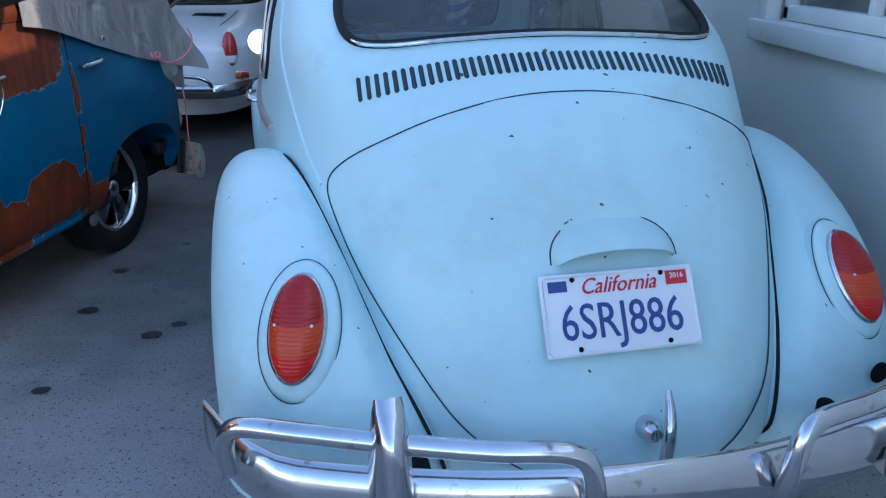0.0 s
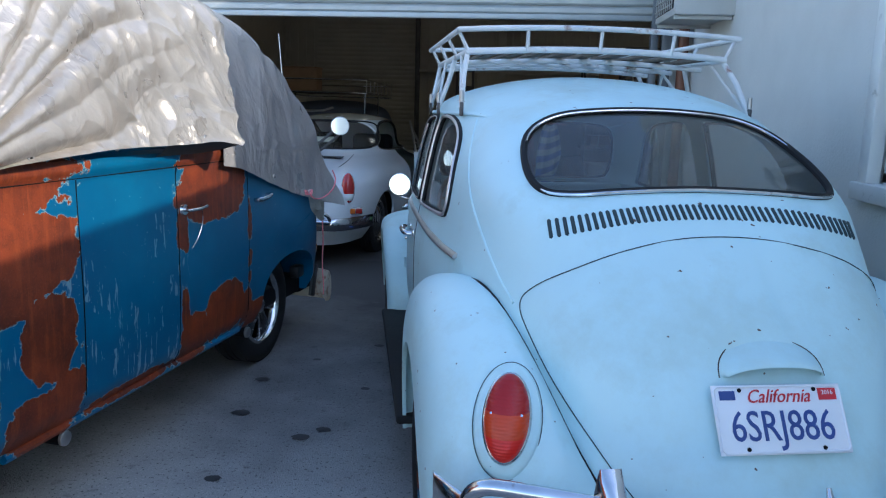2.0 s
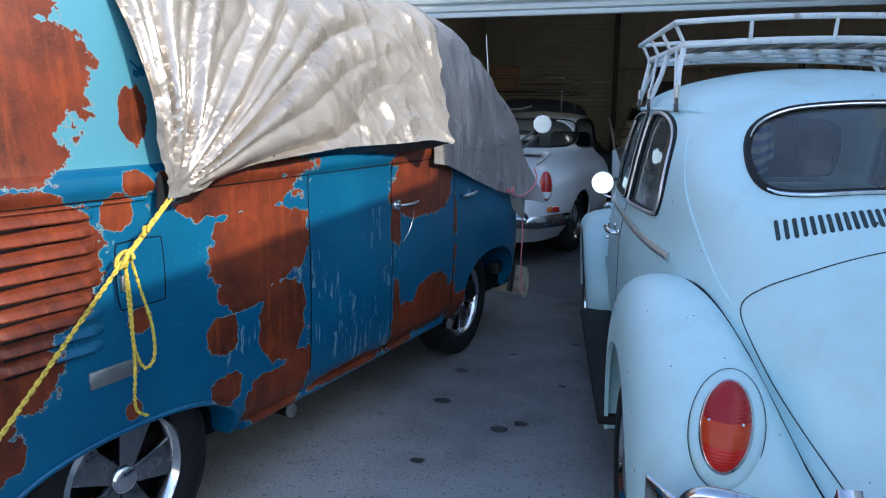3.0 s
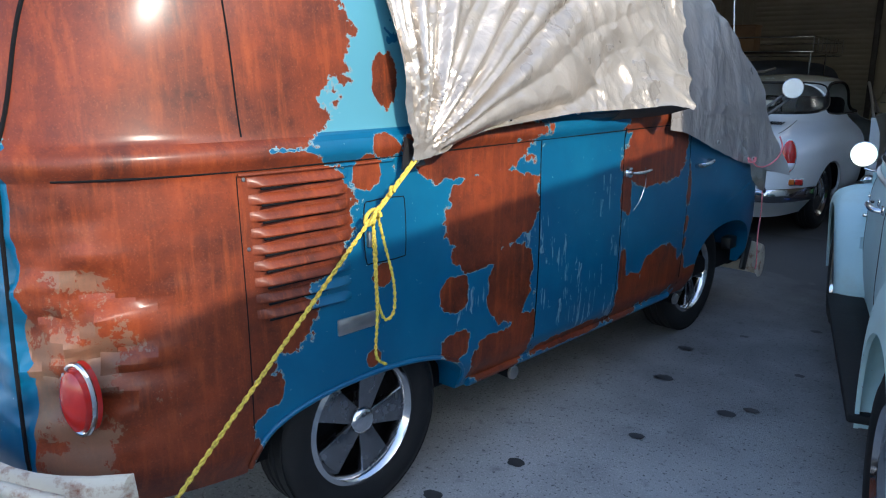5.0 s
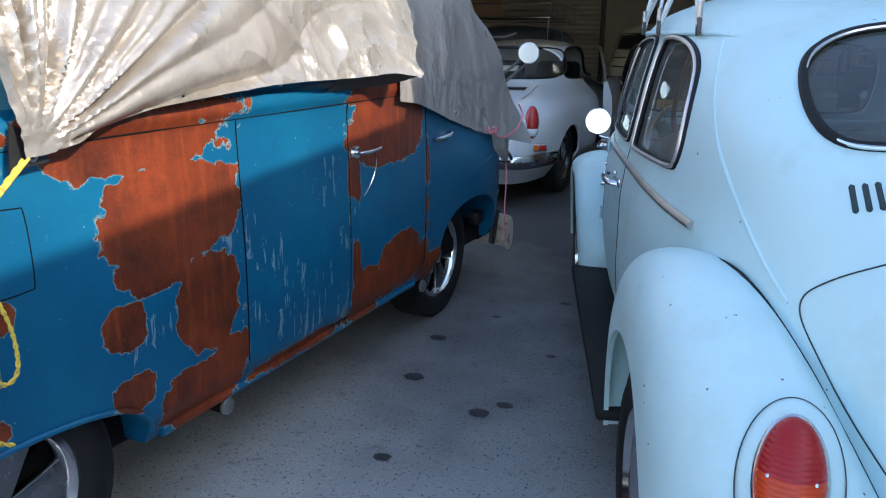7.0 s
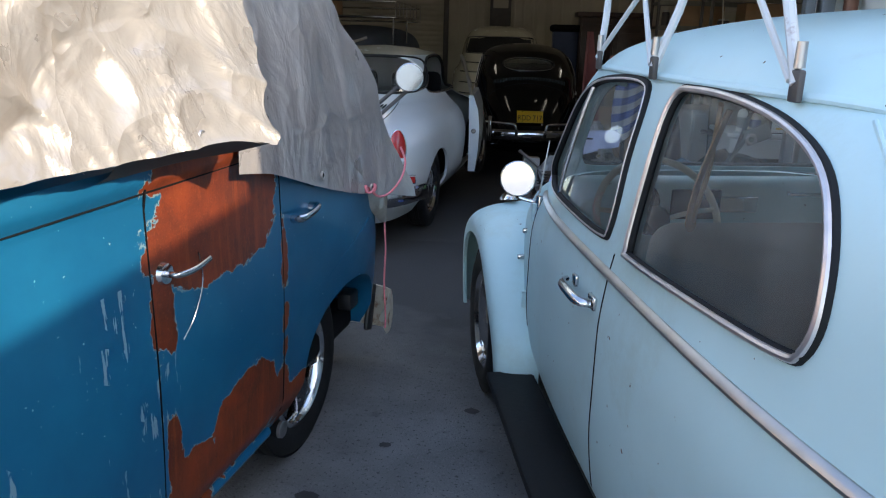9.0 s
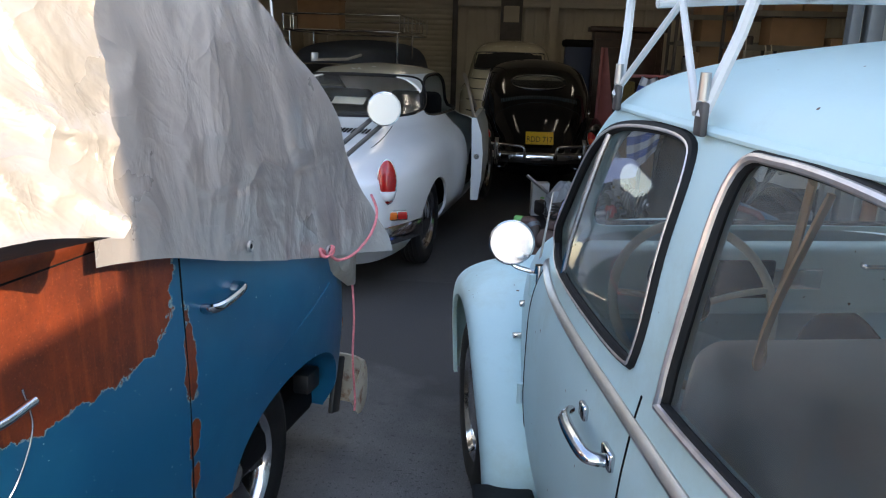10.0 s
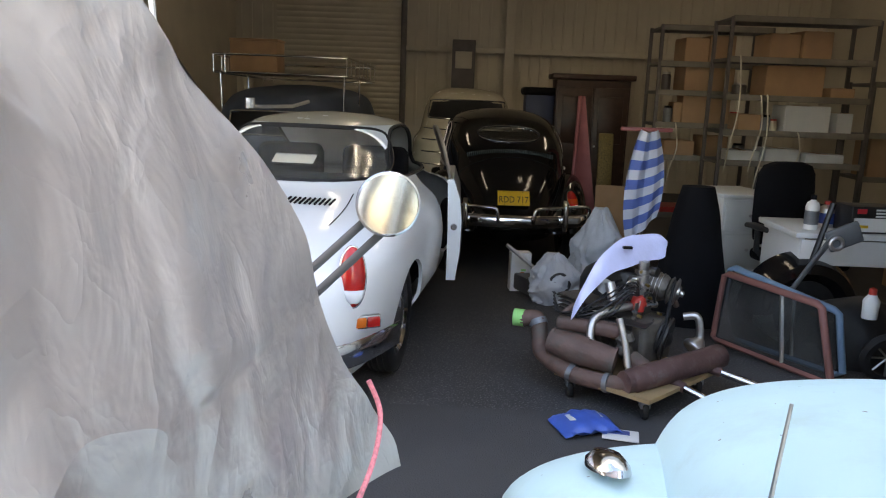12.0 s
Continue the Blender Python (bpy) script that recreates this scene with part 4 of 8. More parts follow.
for u, v in [(-0.28, RV0), (0.0, RV0), (0.28, RV0), (-0.28, RV1), (0.0, RV1), (0.28, RV1)]:
    s = -0.03 if v == RV0 else 0.10
    zb = 0.02 * (1 - (u / 0.51) ** 2)
    part("upright", tube([(u, v, 1.622 + zb), (u * 1.02, v + s * 0.35, 1.62 + zb), (u * 1.03, v + s, 1.700 + zb)], 0.007, 8), M_RACK, rack)
for sgn in (-1, 1):
    for v in (RV0, RV0 + 0.33, RV0 + 0.66, RV1):
        part("upright", tube([(sgn * 0.51, v, 1.622), (sgn * 0.55, v, 1.700)], 0.007, 8), M_RACK, rack)
    for v, vt in ((0.59, 0.76), (1.12, 1.12), (1.56, 1.70)):
        g = sgn * (BEETLE.side(v, 1.392) + 0.02)
        part("foot", tube([(g, v, 1.41), (sgn * 0.535, (v + vt) / 2, 1.53), (sgn * 0.51, vt, 1.622)], 0.010, 8), M_RACK, rack)
        part("brace", tube([(g, v + 0.02, 1.415), (sgn * 0.515, v + (0.30 if v < 1.3 else -0.22), 1.622)], 0.0065, 8), M_RACK, rack)
        part("clamp", box((0.012, 0.028, 0.05), (g, v, 1.408), 0.004), M_STEEL, rack, "dark gutter clamp")
        part("clamp_knob", lathe([(0, 0.02), (0.008, 0.02), (0.009, -0.02), (0, -0.02)], 14, Matrix.Translation((g, v, 1.455))), M_ALU, rack)

# ---- the van ----
BUS = Hull(
    w=[(0.295, 0.80), (0.40, 0.85), (0.8, 0.865), (1.12, 0.862), (1.155, 0.864), (1.165, 0.876), (1.19, 0.880), (1.215, 0.872), (1.23, 0.852), (1.5, 0.83), (1.7, 0.795), (1.8, 0.74), (1.87, 0.62), (1.92, 0.42), (1.945, 0.18), (1.95, 0.02)],
    vr=[(0.295, -0.88), (0.45, -0.93), (1.15, -0.93), (1.165, -0.945), (1.19, -0.95), (1.215, -0.942), (1.235, -0.925), (1.6, -0.85), (1.75, -0.74), (1.85, -0.5), (1.92, 0.0), (1.95, 1.1)],
    vf=[(0.295, 3.05), (0.6, 3.10), (0.95, 3.06), (1.15, 2.95), (1.3, 2.84), (1.5, 2.64), (1.7, 2.32), (1.8, 2.12), (1.87, 1.92), (1.92, 1.65), (1.95, 1.2)],
    nr=[(0.3, 6), (1.95, 4)], nf=[(0.3, 10), (0.95, 9), (1.16, 5), (1.95, 4)], vm=[(0.3, 1.15), (1.95, 1.15)])
BUS_M = pose(-2.665, 1.328, 0, 0, 0, -8.4)
TAIL_RUST = [  # along, height, half length, half height of each bare patch: the tail quarter
    (-0.55, 1.00, 0.49, 0.21), (-0.62, 0.76, 0.40, 0.16), (-0.72, 0.60, 0.38, 0.20), (-0.37, 0.55, 0.045, 0.05), (-0.80, 0.38, 0.40, 0.20),
    (-0.50, 1.47, 0.46, 0.19), (-0.55, 1.72, 0.46, 0.20), (-0.50, 1.28, 0.38, 0.09), (-0.75, 1.19, 0.41, 0.06), (0.045, 1.185, 0.05, 0.035), (0.075, 1.37, 0.04, 0.07),
    (-0.02, 1.12, 0.05, 0.05), (0.032, 0.80, 0.035, 0.035), (-0.005, 0.545, 0.027, 0.028)]
SIDE_RUST = [  # and the sliding door, the cab door and the sill
    (0.46, 1.115, 0.31, 0.06), (0.46, 1.19, 0.33, 0.04), (0.545, 0.93, 0.245, 0.14), (0.46, 0.80, 0.13, 0.07), (0.64, 0.65, 0.12, 0.15), (0.345, 0.67, 0.065, 0.07), (0.36, 0.478, 0.07, 0.055),
    (0.62, 0.385, 0.17, 0.095), (0.785, 0.47, 0.018, 0.10), (0.72, 0.45, 0.06, 0.07), (1.66, 1.03, 0.29, 0.14), (1.41, 0.89, 0.045, 0.10), (1.66, 1.17, 0.28, 0.05),
    (1.76, 0.46, 0.19, 0.13), (1.50, 0.40, 0.13, 0.11), (1.42, 0.55, 0.03, 0.09), (1.985, 0.86, 0.020, 0.10), (1.985, 0.67, 0.018, 0.04), (1.985, 0.57, 0.016, 0.03), (1.965, 0.42, 0.05, 0.11), (1.10, 0.33, 0.30, 0.022), (2.08, 0.34, 0.10, 0.10)]


def van_paint():
    """Worn blue paint over rust: ragged patches, pale primer rims, scratches."""
    m = bpy.data.materials.new("worn_van_paint")
    m.use_nodes = True
    nt = m.node_tree
    N, L = nt.nodes.new, nt.links.new
    b = nt.nodes["Principled BSDF"]
    tc = N("ShaderNodeTexCoord")

    def noise(scale, detail=5, rough=0.55, vec=None):
        n = N("ShaderNodeTexNoise")
        n.inputs["Scale"].default_value, n.inputs["Detail"].default_value, n.inputs["Roughness"].default_value = scale, detail, rough
        L(vec if vec else tc.outputs["Object"], n.inputs["Vector"])
        return n

    def math_(op, a, b_=None, c=None):
        n = N("ShaderNodeMath")
        n.operation = op
        for i, v in enumerate((a, b_, c)):
            if v is None:
                continue
            if isinstance(v, (int, float)):
                n.inputs[i].default_value = v
            else:
                L(v, n.inputs[i])
        return n.outputs[0]

    def mix(f, a, c):
        n = N("ShaderNodeMix")
        n.data_type = "RGBA"
        for i, v in ((0, f), (6, a), (7, c)):
            if isinstance(v, tuple):
                n.inputs[i].default_value = (*v, 1)
            elif isinstance(v, (int, float)):
                n.inputs[i].default_value = v
            else:
                L(v, n.inputs[i])
        return n.outputs[2]
    sep = N("ShaderNodeSeparateXYZ")
    L(tc.outputs["Object"], sep.inputs[0])
    ragged, fine = noise(7, 8, 0.62), noise(21, 7, 0.62)
    dv = math_("MULTIPLY", math_("SUBTRACT", ragged.outputs[0], 0.5), 0.8)
    least = None
    for v, z, rv, rz in TAIL_RUST + SIDE_RUST:
        a = math_("DIVIDE", math_("SUBTRACT", sep.outputs[1], v), rv)
        c = math_("DIVIDE", math_("SUBTRACT", sep.outputs[2], z), rz)
        r2 = math_("POWER", math_("ADD", math_("POWER", math_("ABSOLUTE", a), 2.6), math_("POWER", math_("ABSOLUTE", c), 2.6)), 0.3846)
        d = math_("MULTIPLY", math_("SUBTRACT", r2, 1.0), min(rv, rz) * 1.3 + 0.02)
        least = d if least is None else math_("MINIMUM", least, d)
    edge = math_("ADD", least, math_("MULTIPLY", dv, 0.15))
    edge = math_("ADD", edge, math_("MULTIPLY", math_("SUBTRACT", fine.outputs[0], 0.5), 0.085))
    right = math_("MULTIPLY", math_("GREATER_THAN", sep.outputs[0], -0.2), math_("MAXIMUM", math_("GREATER_THAN", sep.outputs[1], -0.86), math_("GREATER_THAN", sep.outputs[0], 0.58)))
    rust = math_("MULTIPLY", math_("LESS_THAN", edge, 0.0), right)
    rim = math_("MULTIPLY", math_("LESS_THAN", edge, 0.0035), right)
    # blue: deep, with a paler faded cast and scratches
    big = noise(2.2, 6)
    fade = N("ShaderNodeMapRange")
    fade.inputs[1].default_value, fade.inputs[2].default_value = 0.45, 0.75
    L(big.outputs[0], fade.inputs[0])
    blue = mix(fade.outputs[0], (0.003, 0.085, 0.18), (0.006, 0.125, 0.235))
    st = N("ShaderNodeMapping")
    st.inputs["Scale"].default_value = (3, 70, 9)
    L(tc.outputs["Object"], st.inputs[0])
    scr = noise(1.0, 4, 0.6, st.outputs[0])
    patch = noise(3.4, 3)
    up = math_("MULTIPLY", math_("GREATER_THAN", scr.outputs[0], 0.575), math_("GREATER_THAN", patch.outputs[0], 0.50))
    span = math_("MULTIPLY", math_("GREATER_THAN", sep.outputs[1], 0.35), math_("LESS_THAN", sep.outputs[1], 1.45))
    up = math_("MULTIPLY", math_("MULTIPLY", up, span), math_("LESS_THAN", sep.outputs[2], 0.98))
    blue = mix(math_("MULTIPLY", up, 0.6), blue, (0.22, 0.34, 0.40))
    chips = noise(85, 3, 0.5)
    blue = mix(math_("GREATER_THAN", chips.outputs[0], 0.745), blue, (0.30, 0.40, 0.44))
    # upper panel of the tail is a lighter, older blue
    old = math_("MULTIPLY", math_("GREATER_THAN", sep.outputs[2], 1.235), math_("GREATER_THAN", noise(3, 5).outputs[0], 0.40))
    blue = mix(math_("MULTIPLY", old, 0.75), blue, (0.10, 0.30, 0.36))
    r1, r2_ = noise(5, 8, 0.65), noise(40, 5, 0.7)
    rmr = N("ShaderNodeMapRange")
    rmr.inputs[1].default_value, rmr.inputs[2].default_value = 0.30, 0.68
    L(r1.outputs[0], rmr.inputs[0])
    rr = mix(rmr.outputs[0], (0.030, 0.007, 0.004), (0.25, 0.042, 0.009))
    rr = mix(math_("MULTIPLY", r2_.outputs[0], 0.5), rr, (0.12, 0.026, 0.010))
    sm = N("ShaderNodeMapping")
    sm.inputs["Scale"].default_value = (20, 34, 3.2)
    L(tc.outputs["Object"], sm.inputs[0])
    streak = N("ShaderNodeMapRange")
    streak.inputs[1].default_value, streak.inputs[2].default_value, streak.inputs[4].default_value = 0.50, 0.74, 0.6
    L(noise(1.0, 6, 0.65, sm.outputs[0]).outputs[0], streak.inputs[0])
    rr = mix(streak.outputs[0], rr, (0.30, 0.062, 0.012))
    mott = N("ShaderNodeMapRange")
    mott.inputs[1].default_value, mott.inputs[2].default_value, mott.inputs[4].default_value = 0.52, 0.72, 0.5
    L(noise(17, 9, 0.7).outputs[0], mott.inputs[0])
    rr = mix(mott.outputs[0], rr, (0.050, 0.012, 0.007))
    grain = noise(190, 3, 0.6)
    rr = mix(math_("MULTIPLY", math_("GREATER_THAN", grain.outputs[0], 0.63), 0.22), rr, (0.33, 0.10, 0.035))
    rr = mix(math_("MULTIPLY", math_("LESS_THAN", grain.outputs[0], 0.38), 0.22), rr, (0.022, 0.008, 0.006))
    bare = math_("GREATER_THAN", math_("SUBTRACT", noise(9, 8, 0.75).outputs[0], math_("MULTIPLY", math_("ABSOLUTE", math_("ADD", sep.outputs[1], 0.84)), 0.9)), 0.44)
    low = math_("LESS_THAN", math_("ABSOLUTE", math_("SUBTRACT", sep.outputs[2], 0.68)), 0.26)
    rr = mix(math_("MULTIPLY", math_("MULTIPLY", bare, low), 0.45), rr, (0.19, 0.16, 0.11))
    col = mix(rust, mix(rim, blue, (0.16, 0.25, 0.28)), rr)
    L(col, b.inputs["Base Color"])
    ro = N("ShaderNodeMapRange")
    ro.inputs[3].default_value, ro.inputs[4].default_value = 0.30, 0.52
    L(r1.outputs[0], ro.inputs[0])
    L(math_("ADD", ro.outputs[0], math_("MULTIPLY", rust, 0.14)), b.inputs["Roughness"])
    b.inputs["Coat Weight"].default_value, b.inputs["Coat Roughness"].default_value = 0.30, 0.14
    b.inputs["Specular IOR Level"].default_value = 0.25
    b.inputs["Coat Roughness"].default_value = 0.22
    bp = N("ShaderNodeBump")
    bp.inputs["Strength"].default_value, bp.inputs["Distance"].default_value = 0.5, 0.004
    hgt = math_("ADD", math_("MULTIPLY", rust, -0.25), math_("MULTIPLY", math_("MULTIPLY", r2_.outputs[0], rust), 0.25))
    L(hgt, bp.inputs["Height"])
    L(bp.outputs[0], b.inputs["Normal"])
    return m


M_VAN = van_paint()
M_CREAMRUST = mat("cream_bumper_paint", (0.55, 0.50, 0.40), 0.5, var=0.08, dirt=(0.22, 0.07, 0.03), dirt_amt=0.45, dscale=14, bump=0.1)
M_ROPE = mat("yellow_rope", (0.60, 0.45, 0.06), 0.7, var=0.45, scale=130)
M_PINKROPE = mat("pink_rope", (0.75, 0.22, 0.25), 0.7, var=0.3, scale=160)
M_BLACKPLASTIC = mat("black_plastic", (0.015, 0.015, 0.016), 0.45)

bus = thing("van", BUS_M, "old blue van with large rust patches under a tarp", "van")
bm = BUS.shell([0.295 + 0.0135 * i for i in range(122)] + [1.946, 1.95], 260)
for p in bm.verts:                      # dented rear corner, and a slight waviness of the panels
    u, v, z = p.co
    if u > 0.2:
        w = math.exp(-((v + 0.78) / 0.17) ** 2 - ((z - 0.74) / 0.26) ** 2)
        k = noise.noise(Vector((u * 9, v * 9, z * 11))) * 0.050 + noise.noise(Vector((u * 20, v * 20, z * 26))) * 0.030 - 0.024
        p.co.x += w * k
        p.co.y -= w * k * 0.6
        p.co.x += 0.0025 * noise.noise(Vector((0, v * 3, z * 3)))


def arch(vc, r, sg, low):
    """Outline of a wheel opening, flat-topped like the pressed arch."""
    pts = [(vc - r, 0.2), (vc + r, 0.2)] + [(vc + r * math.cos(t), 0.30 + (low - 0.30) * math.sin(t) ** 0.6) for t in np.linspace(0, math.pi, 21)]
    return prism(pts, 0.46, Matrix.Translation((sg * 0.78, 0, 0)) @ Matrix(((0, 0, 1, 0), (1, 0, 0, 0), (0, 1, 0, 0), (0, 0, 0, 1))))


me = smooth(cut(bm, [arch(0.0, 0.41, 1, 0.50), arch(0.0, 0.41, -1, 0.50), arch(2.50, 0.375, 1, 0.60), arch(2.50, 0.375, -1, 0.60)]), 30)
link("body", me, M_VAN, bus)
for sg in (1, -1):
    wheel(bus, sg * 0.72, 0.0, 0.315, 0.18, "alloy", sg)
    wheel(bus, sg * 0.655, 2.36, 0.315, 0.18, "alloy", sg)
    part("arch_lip", tube([(sg * (BUS.side(v, z) + 0.004), v, z) for v, z in [(0.41 * math.cos(t), 0.30 + 0.20 * math.sin(t) ** 0.6) for t in np.linspace(0.02, math.pi - 0.02, 30)]], 0.008, 8), M_VAN, bus)
# door seams
for v0, z0, z1 in ((0.80, 0.36, 1.15), (1.375, 0.33, 1.16), (1.975, 0.36, 1.16), (-0.385, 1.235, 1.70)):
    part("door_gap", tube([(BUS.side(v0, z) - 0.0005, v0, z) for z in np.linspace(z0, z1, 20)], 0.0026, 6), M_DARK, bus)
part("belt_gap", tube([(BUS.side(v, 1.152) + 0.0, v, 1.152) for v in np.linspace(-0.80, 2.7, 70)], 0.0032, 6), M_DARK, bus)
part("sill_rail", tube([(BUS.side(v, 0.31) + 0.004, v, 0.31) for v in np.linspace(0.46, 1.93, 30)], 0.018, 8), M_VAN, bus, "rusty sill rail")
part("tail_gap", tube([(0.56, BUS.back(0.56, z) - 0.001, z) for z in np.linspace(0.42, 1.7, 40)], 0.006, 6), M_DARK, bus)
lid = part("tail_lid_glass", (lambda o: (([(u, BUS.back(u, z) - 0.004, z) for u, z in o]), [tuple(range(len(o)))]))(rounded(both([(0.0, 1.33), (0.36, 1.33), (0.44, 1.38), (0.44, 1.56), (0.38, 1.62), (0.0, 1.64)]), 4)), M_RUBBER, bus, "dark rear window")
# vent louvres
for i in range(9):
    zc = 1.118 - 0.0438 * i
    rings = []
    for k in range(15):
        f = k / 14
        v = -0.385 + 0.30 * f
        e = math.sin(math.pi * min(f, 1 - f) / 0.16 / 2) if min(f, 1 - f) < 0.16 else 1.0
        s = BUS.side(v, zc)
        rings.append([(s + 0.0005, v, zc + 0.015), (s + 0.010 * e, v, zc + 0.007), (s + 0.017 * e + 0.0006, v, zc - 0.006), (s + 0.015 * e + 0.0005, v, zc - 0.010), (s - 0.004, v, zc - 0.011), (s - 0.004, v, zc + 0.015)])
    part("louvre", loft(rings), M_VAN, bus, "pressed metal vent louvre")
    # dark strip under each louvre, the opening's shade in its colour
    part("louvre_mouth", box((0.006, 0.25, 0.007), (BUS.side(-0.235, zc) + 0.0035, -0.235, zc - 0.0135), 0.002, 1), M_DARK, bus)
part("panel_seam", tube([(BUS.side(-0.412, z), -0.412, z) for z in np.linspace(0.45, 1.14, 14)], 0.0017, 6), M_DARK, bus)
part("panel_lip", tube([(BUS.side(v, 1.142) + 0.002, v, 1.142) for v in np.linspace(-0.41, 0.08, 14)], 0.005, 6), M_VAN, bus)
# fuel flap
fl = rounded([(-0.03, 0.86), (0.0, 0.845), (0.105, 0.845), (0.125, 0.865), (0.125, 1.01), (0.105, 1.03), (0.0, 1.03), (-0.03, 1.01)], 4)
flap = part("fuel_flap_gap", tube([(BUS.side(v, z) + 0.0005, v, z) for v, z in fl], 0.0018, 6, True), M_DARK, bus)
part("flap_catch", box((0.018, 0.014, 0.045), (BUS.side(-0.02, 0.92) + 0.006, -0.02, 0.92), 0.004), M_ALU, bus)
for v, z in ((-0.40, 0.585), (-0.395, 1.13), (-0.395, 0.95), (-0.10, 1.137), (-0.10, 0.66)):
    part("screw", lathe([(0, 0.004), (0.005, 0.003), (0.006, -0.003), (0, -0.003)], 10, Matrix.Translation((BUS.side(v, z), v, z)) @ Matrix.Rotation(radians(90), 4, "Y")), M_ALU, bus)
part("hand_hold", box((0.012, 0.16, 0.05), (BUS.side(-0.02, 0.675) - 0.003, -0.06, 0.675), 0.01), M_ALU, bus, "bare metal patch plate")
# door handles, jacking tubes
hv, hz = 1.45, 0.972
hs = BUS.side(hv, hz)
h1 = part("door_handle", tube(spline([(hs, hv - 0.03, hz), (hs + 0.035, hv - 0.03, hz), (hs + 0.045, hv + 0.02, hz), (hs + 0.04, hv + 0.085, hz + 0.004)], 6), 0.0075, 10), M_CHROME, bus, "chrome side door handle")
part("handle_rose", lathe([(0, 0.012), (0.022, 0.010), (0.026, 0), (0, 0)], 20, Matrix.Translation((hs, hv - 0.03, hz)) @ Matrix.Rotation(radians(90), 4, "Y")), M_CHROME, h1)
part("handle_scrape", tube(spline([(hs + 0.004, hv + 0.10, hz + 0.01), (hs + 0.004, hv + 0.11, hz - 0.06), (hs + 0.004, hv + 0.07, hz - 0.13), (hs + 0.003, hv + 0.02, hz - 0.17)], 6), 0.0018, 6), M_CHROME, bus)
hv, hz = 2.10, 0.945
hs = BUS.side(hv, hz)
h2 = part("door_handle", tube(spline([(hs, hv - 0.055, hz - 0.004), (hs + 0.03, hv - 0.05, hz), (hs + 0.036, hv, hz + 0.004), (hs + 0.03, hv + 0.06, hz + 0.01), (hs + 0.002, hv + 0.065, hz + 0.01)], 6), 0.010, 10, squash=1.5), M_CHROME, bus, "chrome cab door handle")
part("handle_dish", lathe([(0, 0.001), (0.055, 0.003), (0.06, 0.0), (0, -0.002)], 24, Matrix.Translation((hs - 0.003, hv, hz - 0.015)) @ Matrix.Rotation(radians(90), 4, "Y")), M_VAN, bus)
for v in (0.72, 2.02):
    jt = part("jack_tube", lathe([(0, 0.035), (0.026, 0.035), (0.026, -0.16), (0, -0.16)], 20, Matrix.Translation((0.785, v, 0.268)) @ Matrix.Rotation(radians(90), 4, "Y")), M_DARK, bus, "dark jacking tube under the sill")
    part("cap", lathe([(0, 0.042), (0.022, 0.042), (0.027, 0.038), (0.027, 0.028), (0, 0.028)], 20, Matrix.Translation((0.785, v, 0.268)) @ Matrix.Rotation(radians(90), 4, "Y")), M_ALU, jt, "grey metal cap")
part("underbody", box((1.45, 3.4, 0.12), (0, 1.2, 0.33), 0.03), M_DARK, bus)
part("cab_crease", tube([(BUS.side(v, 0.50 + 0.16 * (v - 2.0)) + 0.001, v, 0.62 + 0.22 * (v - 2.02)) for v in np.linspace(2.02, 2.75, 20)], 0.0045, 6), M_VAN, bus)
part("wheel_step", box((0.06, 0.09, 0.07), (0.74, 2.80, 0.42), 0.01), M_BLACKPLASTIC, bus, "black step behind the front bumper")
part("mud_plate", box((0.02, 0.07, 0.20), (0.775, 2.97, 0.33), 0.008, 2, Matrix.Rotation(radians(-18), 4, "X")), M_BLACKPLASTIC, bus)
# bumpers
rings = []
for i in range(49):
    f = -1 + 2 * i / 48
    u = 0.80 * math.copysign(min(abs(f) / 0.86, 1), f)
    back = max(0, (abs(f) - 0.80) / 0.20)
    v = 3.20 - 0.03 * u * u - 0.10 * back ** 2
    h = 0.098 * (1 - 0.30 * back ** 3)
    rings.append([(u + math.copysign(0.022 * back, f), v + 0.045 * math.cos(t) - 0.02, 0.265 - 0.02 * back + h * math.sin(t)) for t in np.linspace(-1.7, 1.7, 13)] + [(u * 0.985, v - 0.035, 0.265 - 0.02 * back)])
fb_ = part("front_bumper", loft(rings), M_CREAMRUST, bus, "rusty cream front bumper")
part("bumper_iron", box((0.05, 0.22, 0.05), (0.66, 3.06, 0.27), 0.01), M_DARK, fb_)
for sg in (1, -1):
    im = facing((sg * 0.70, BUS.nose(0.70, 0.52) + 0.004, 0.52), (sg * 0.35, 0.93, 0.05))
    il = part("turn_signal", lay(lathe([(0, 0.05), (0.03, 0.046), (0.05, 0.03), (0.055, 0.01), (0.055, -0.02), (0, -0.02)], 24), im), M_AMBER, bus, "amber front turn signal")
    part("rim", lay(tube([(0.058 * math.cos(t), 0.058 * math.sin(t), 0.008) for t in np.linspace(0, 2 * math.pi, 28, endpoint=False)], 0.007, 8, True), im), M_CREAMRUST, il)
rings = []
for i in range(33):
    u = -0.90 + 1.80 * i / 32
    v = -1.02 + 0.22 * (abs(u) / 0.90) ** 6
    rings.append([(u, v - 0.03 * math.cos(t) + 0.02, 0.43 + 0.07 * math.sin(t)) for t in np.linspace(-1.7, 1.7, 11)] + [(u, v + 0.03, 0.43)])
rb = part("rear_bumper", loft(rings), M_CREAMRUST, bus, "rusty cream rear bumper")
part("overrider", box((0.07, 0.07, 0.17), (0.50, -1.07, 0.47), 0.03, 4), M_CREAMRUST, rb)
part("bumper_tube", tube(spline([(0.50, -1.09, 0.52), (0.65, -1.07, 0.52), (0.80, -1.0, 0.51), (0.86, -0.92, 0.47)], 6), 0.016, 10), M_CREAMRUST, rb)
tm = facing((0.70, BUS.back(0.70, 0.63) - 0.002, 0.63), (0.35, -0.93, 0.0))
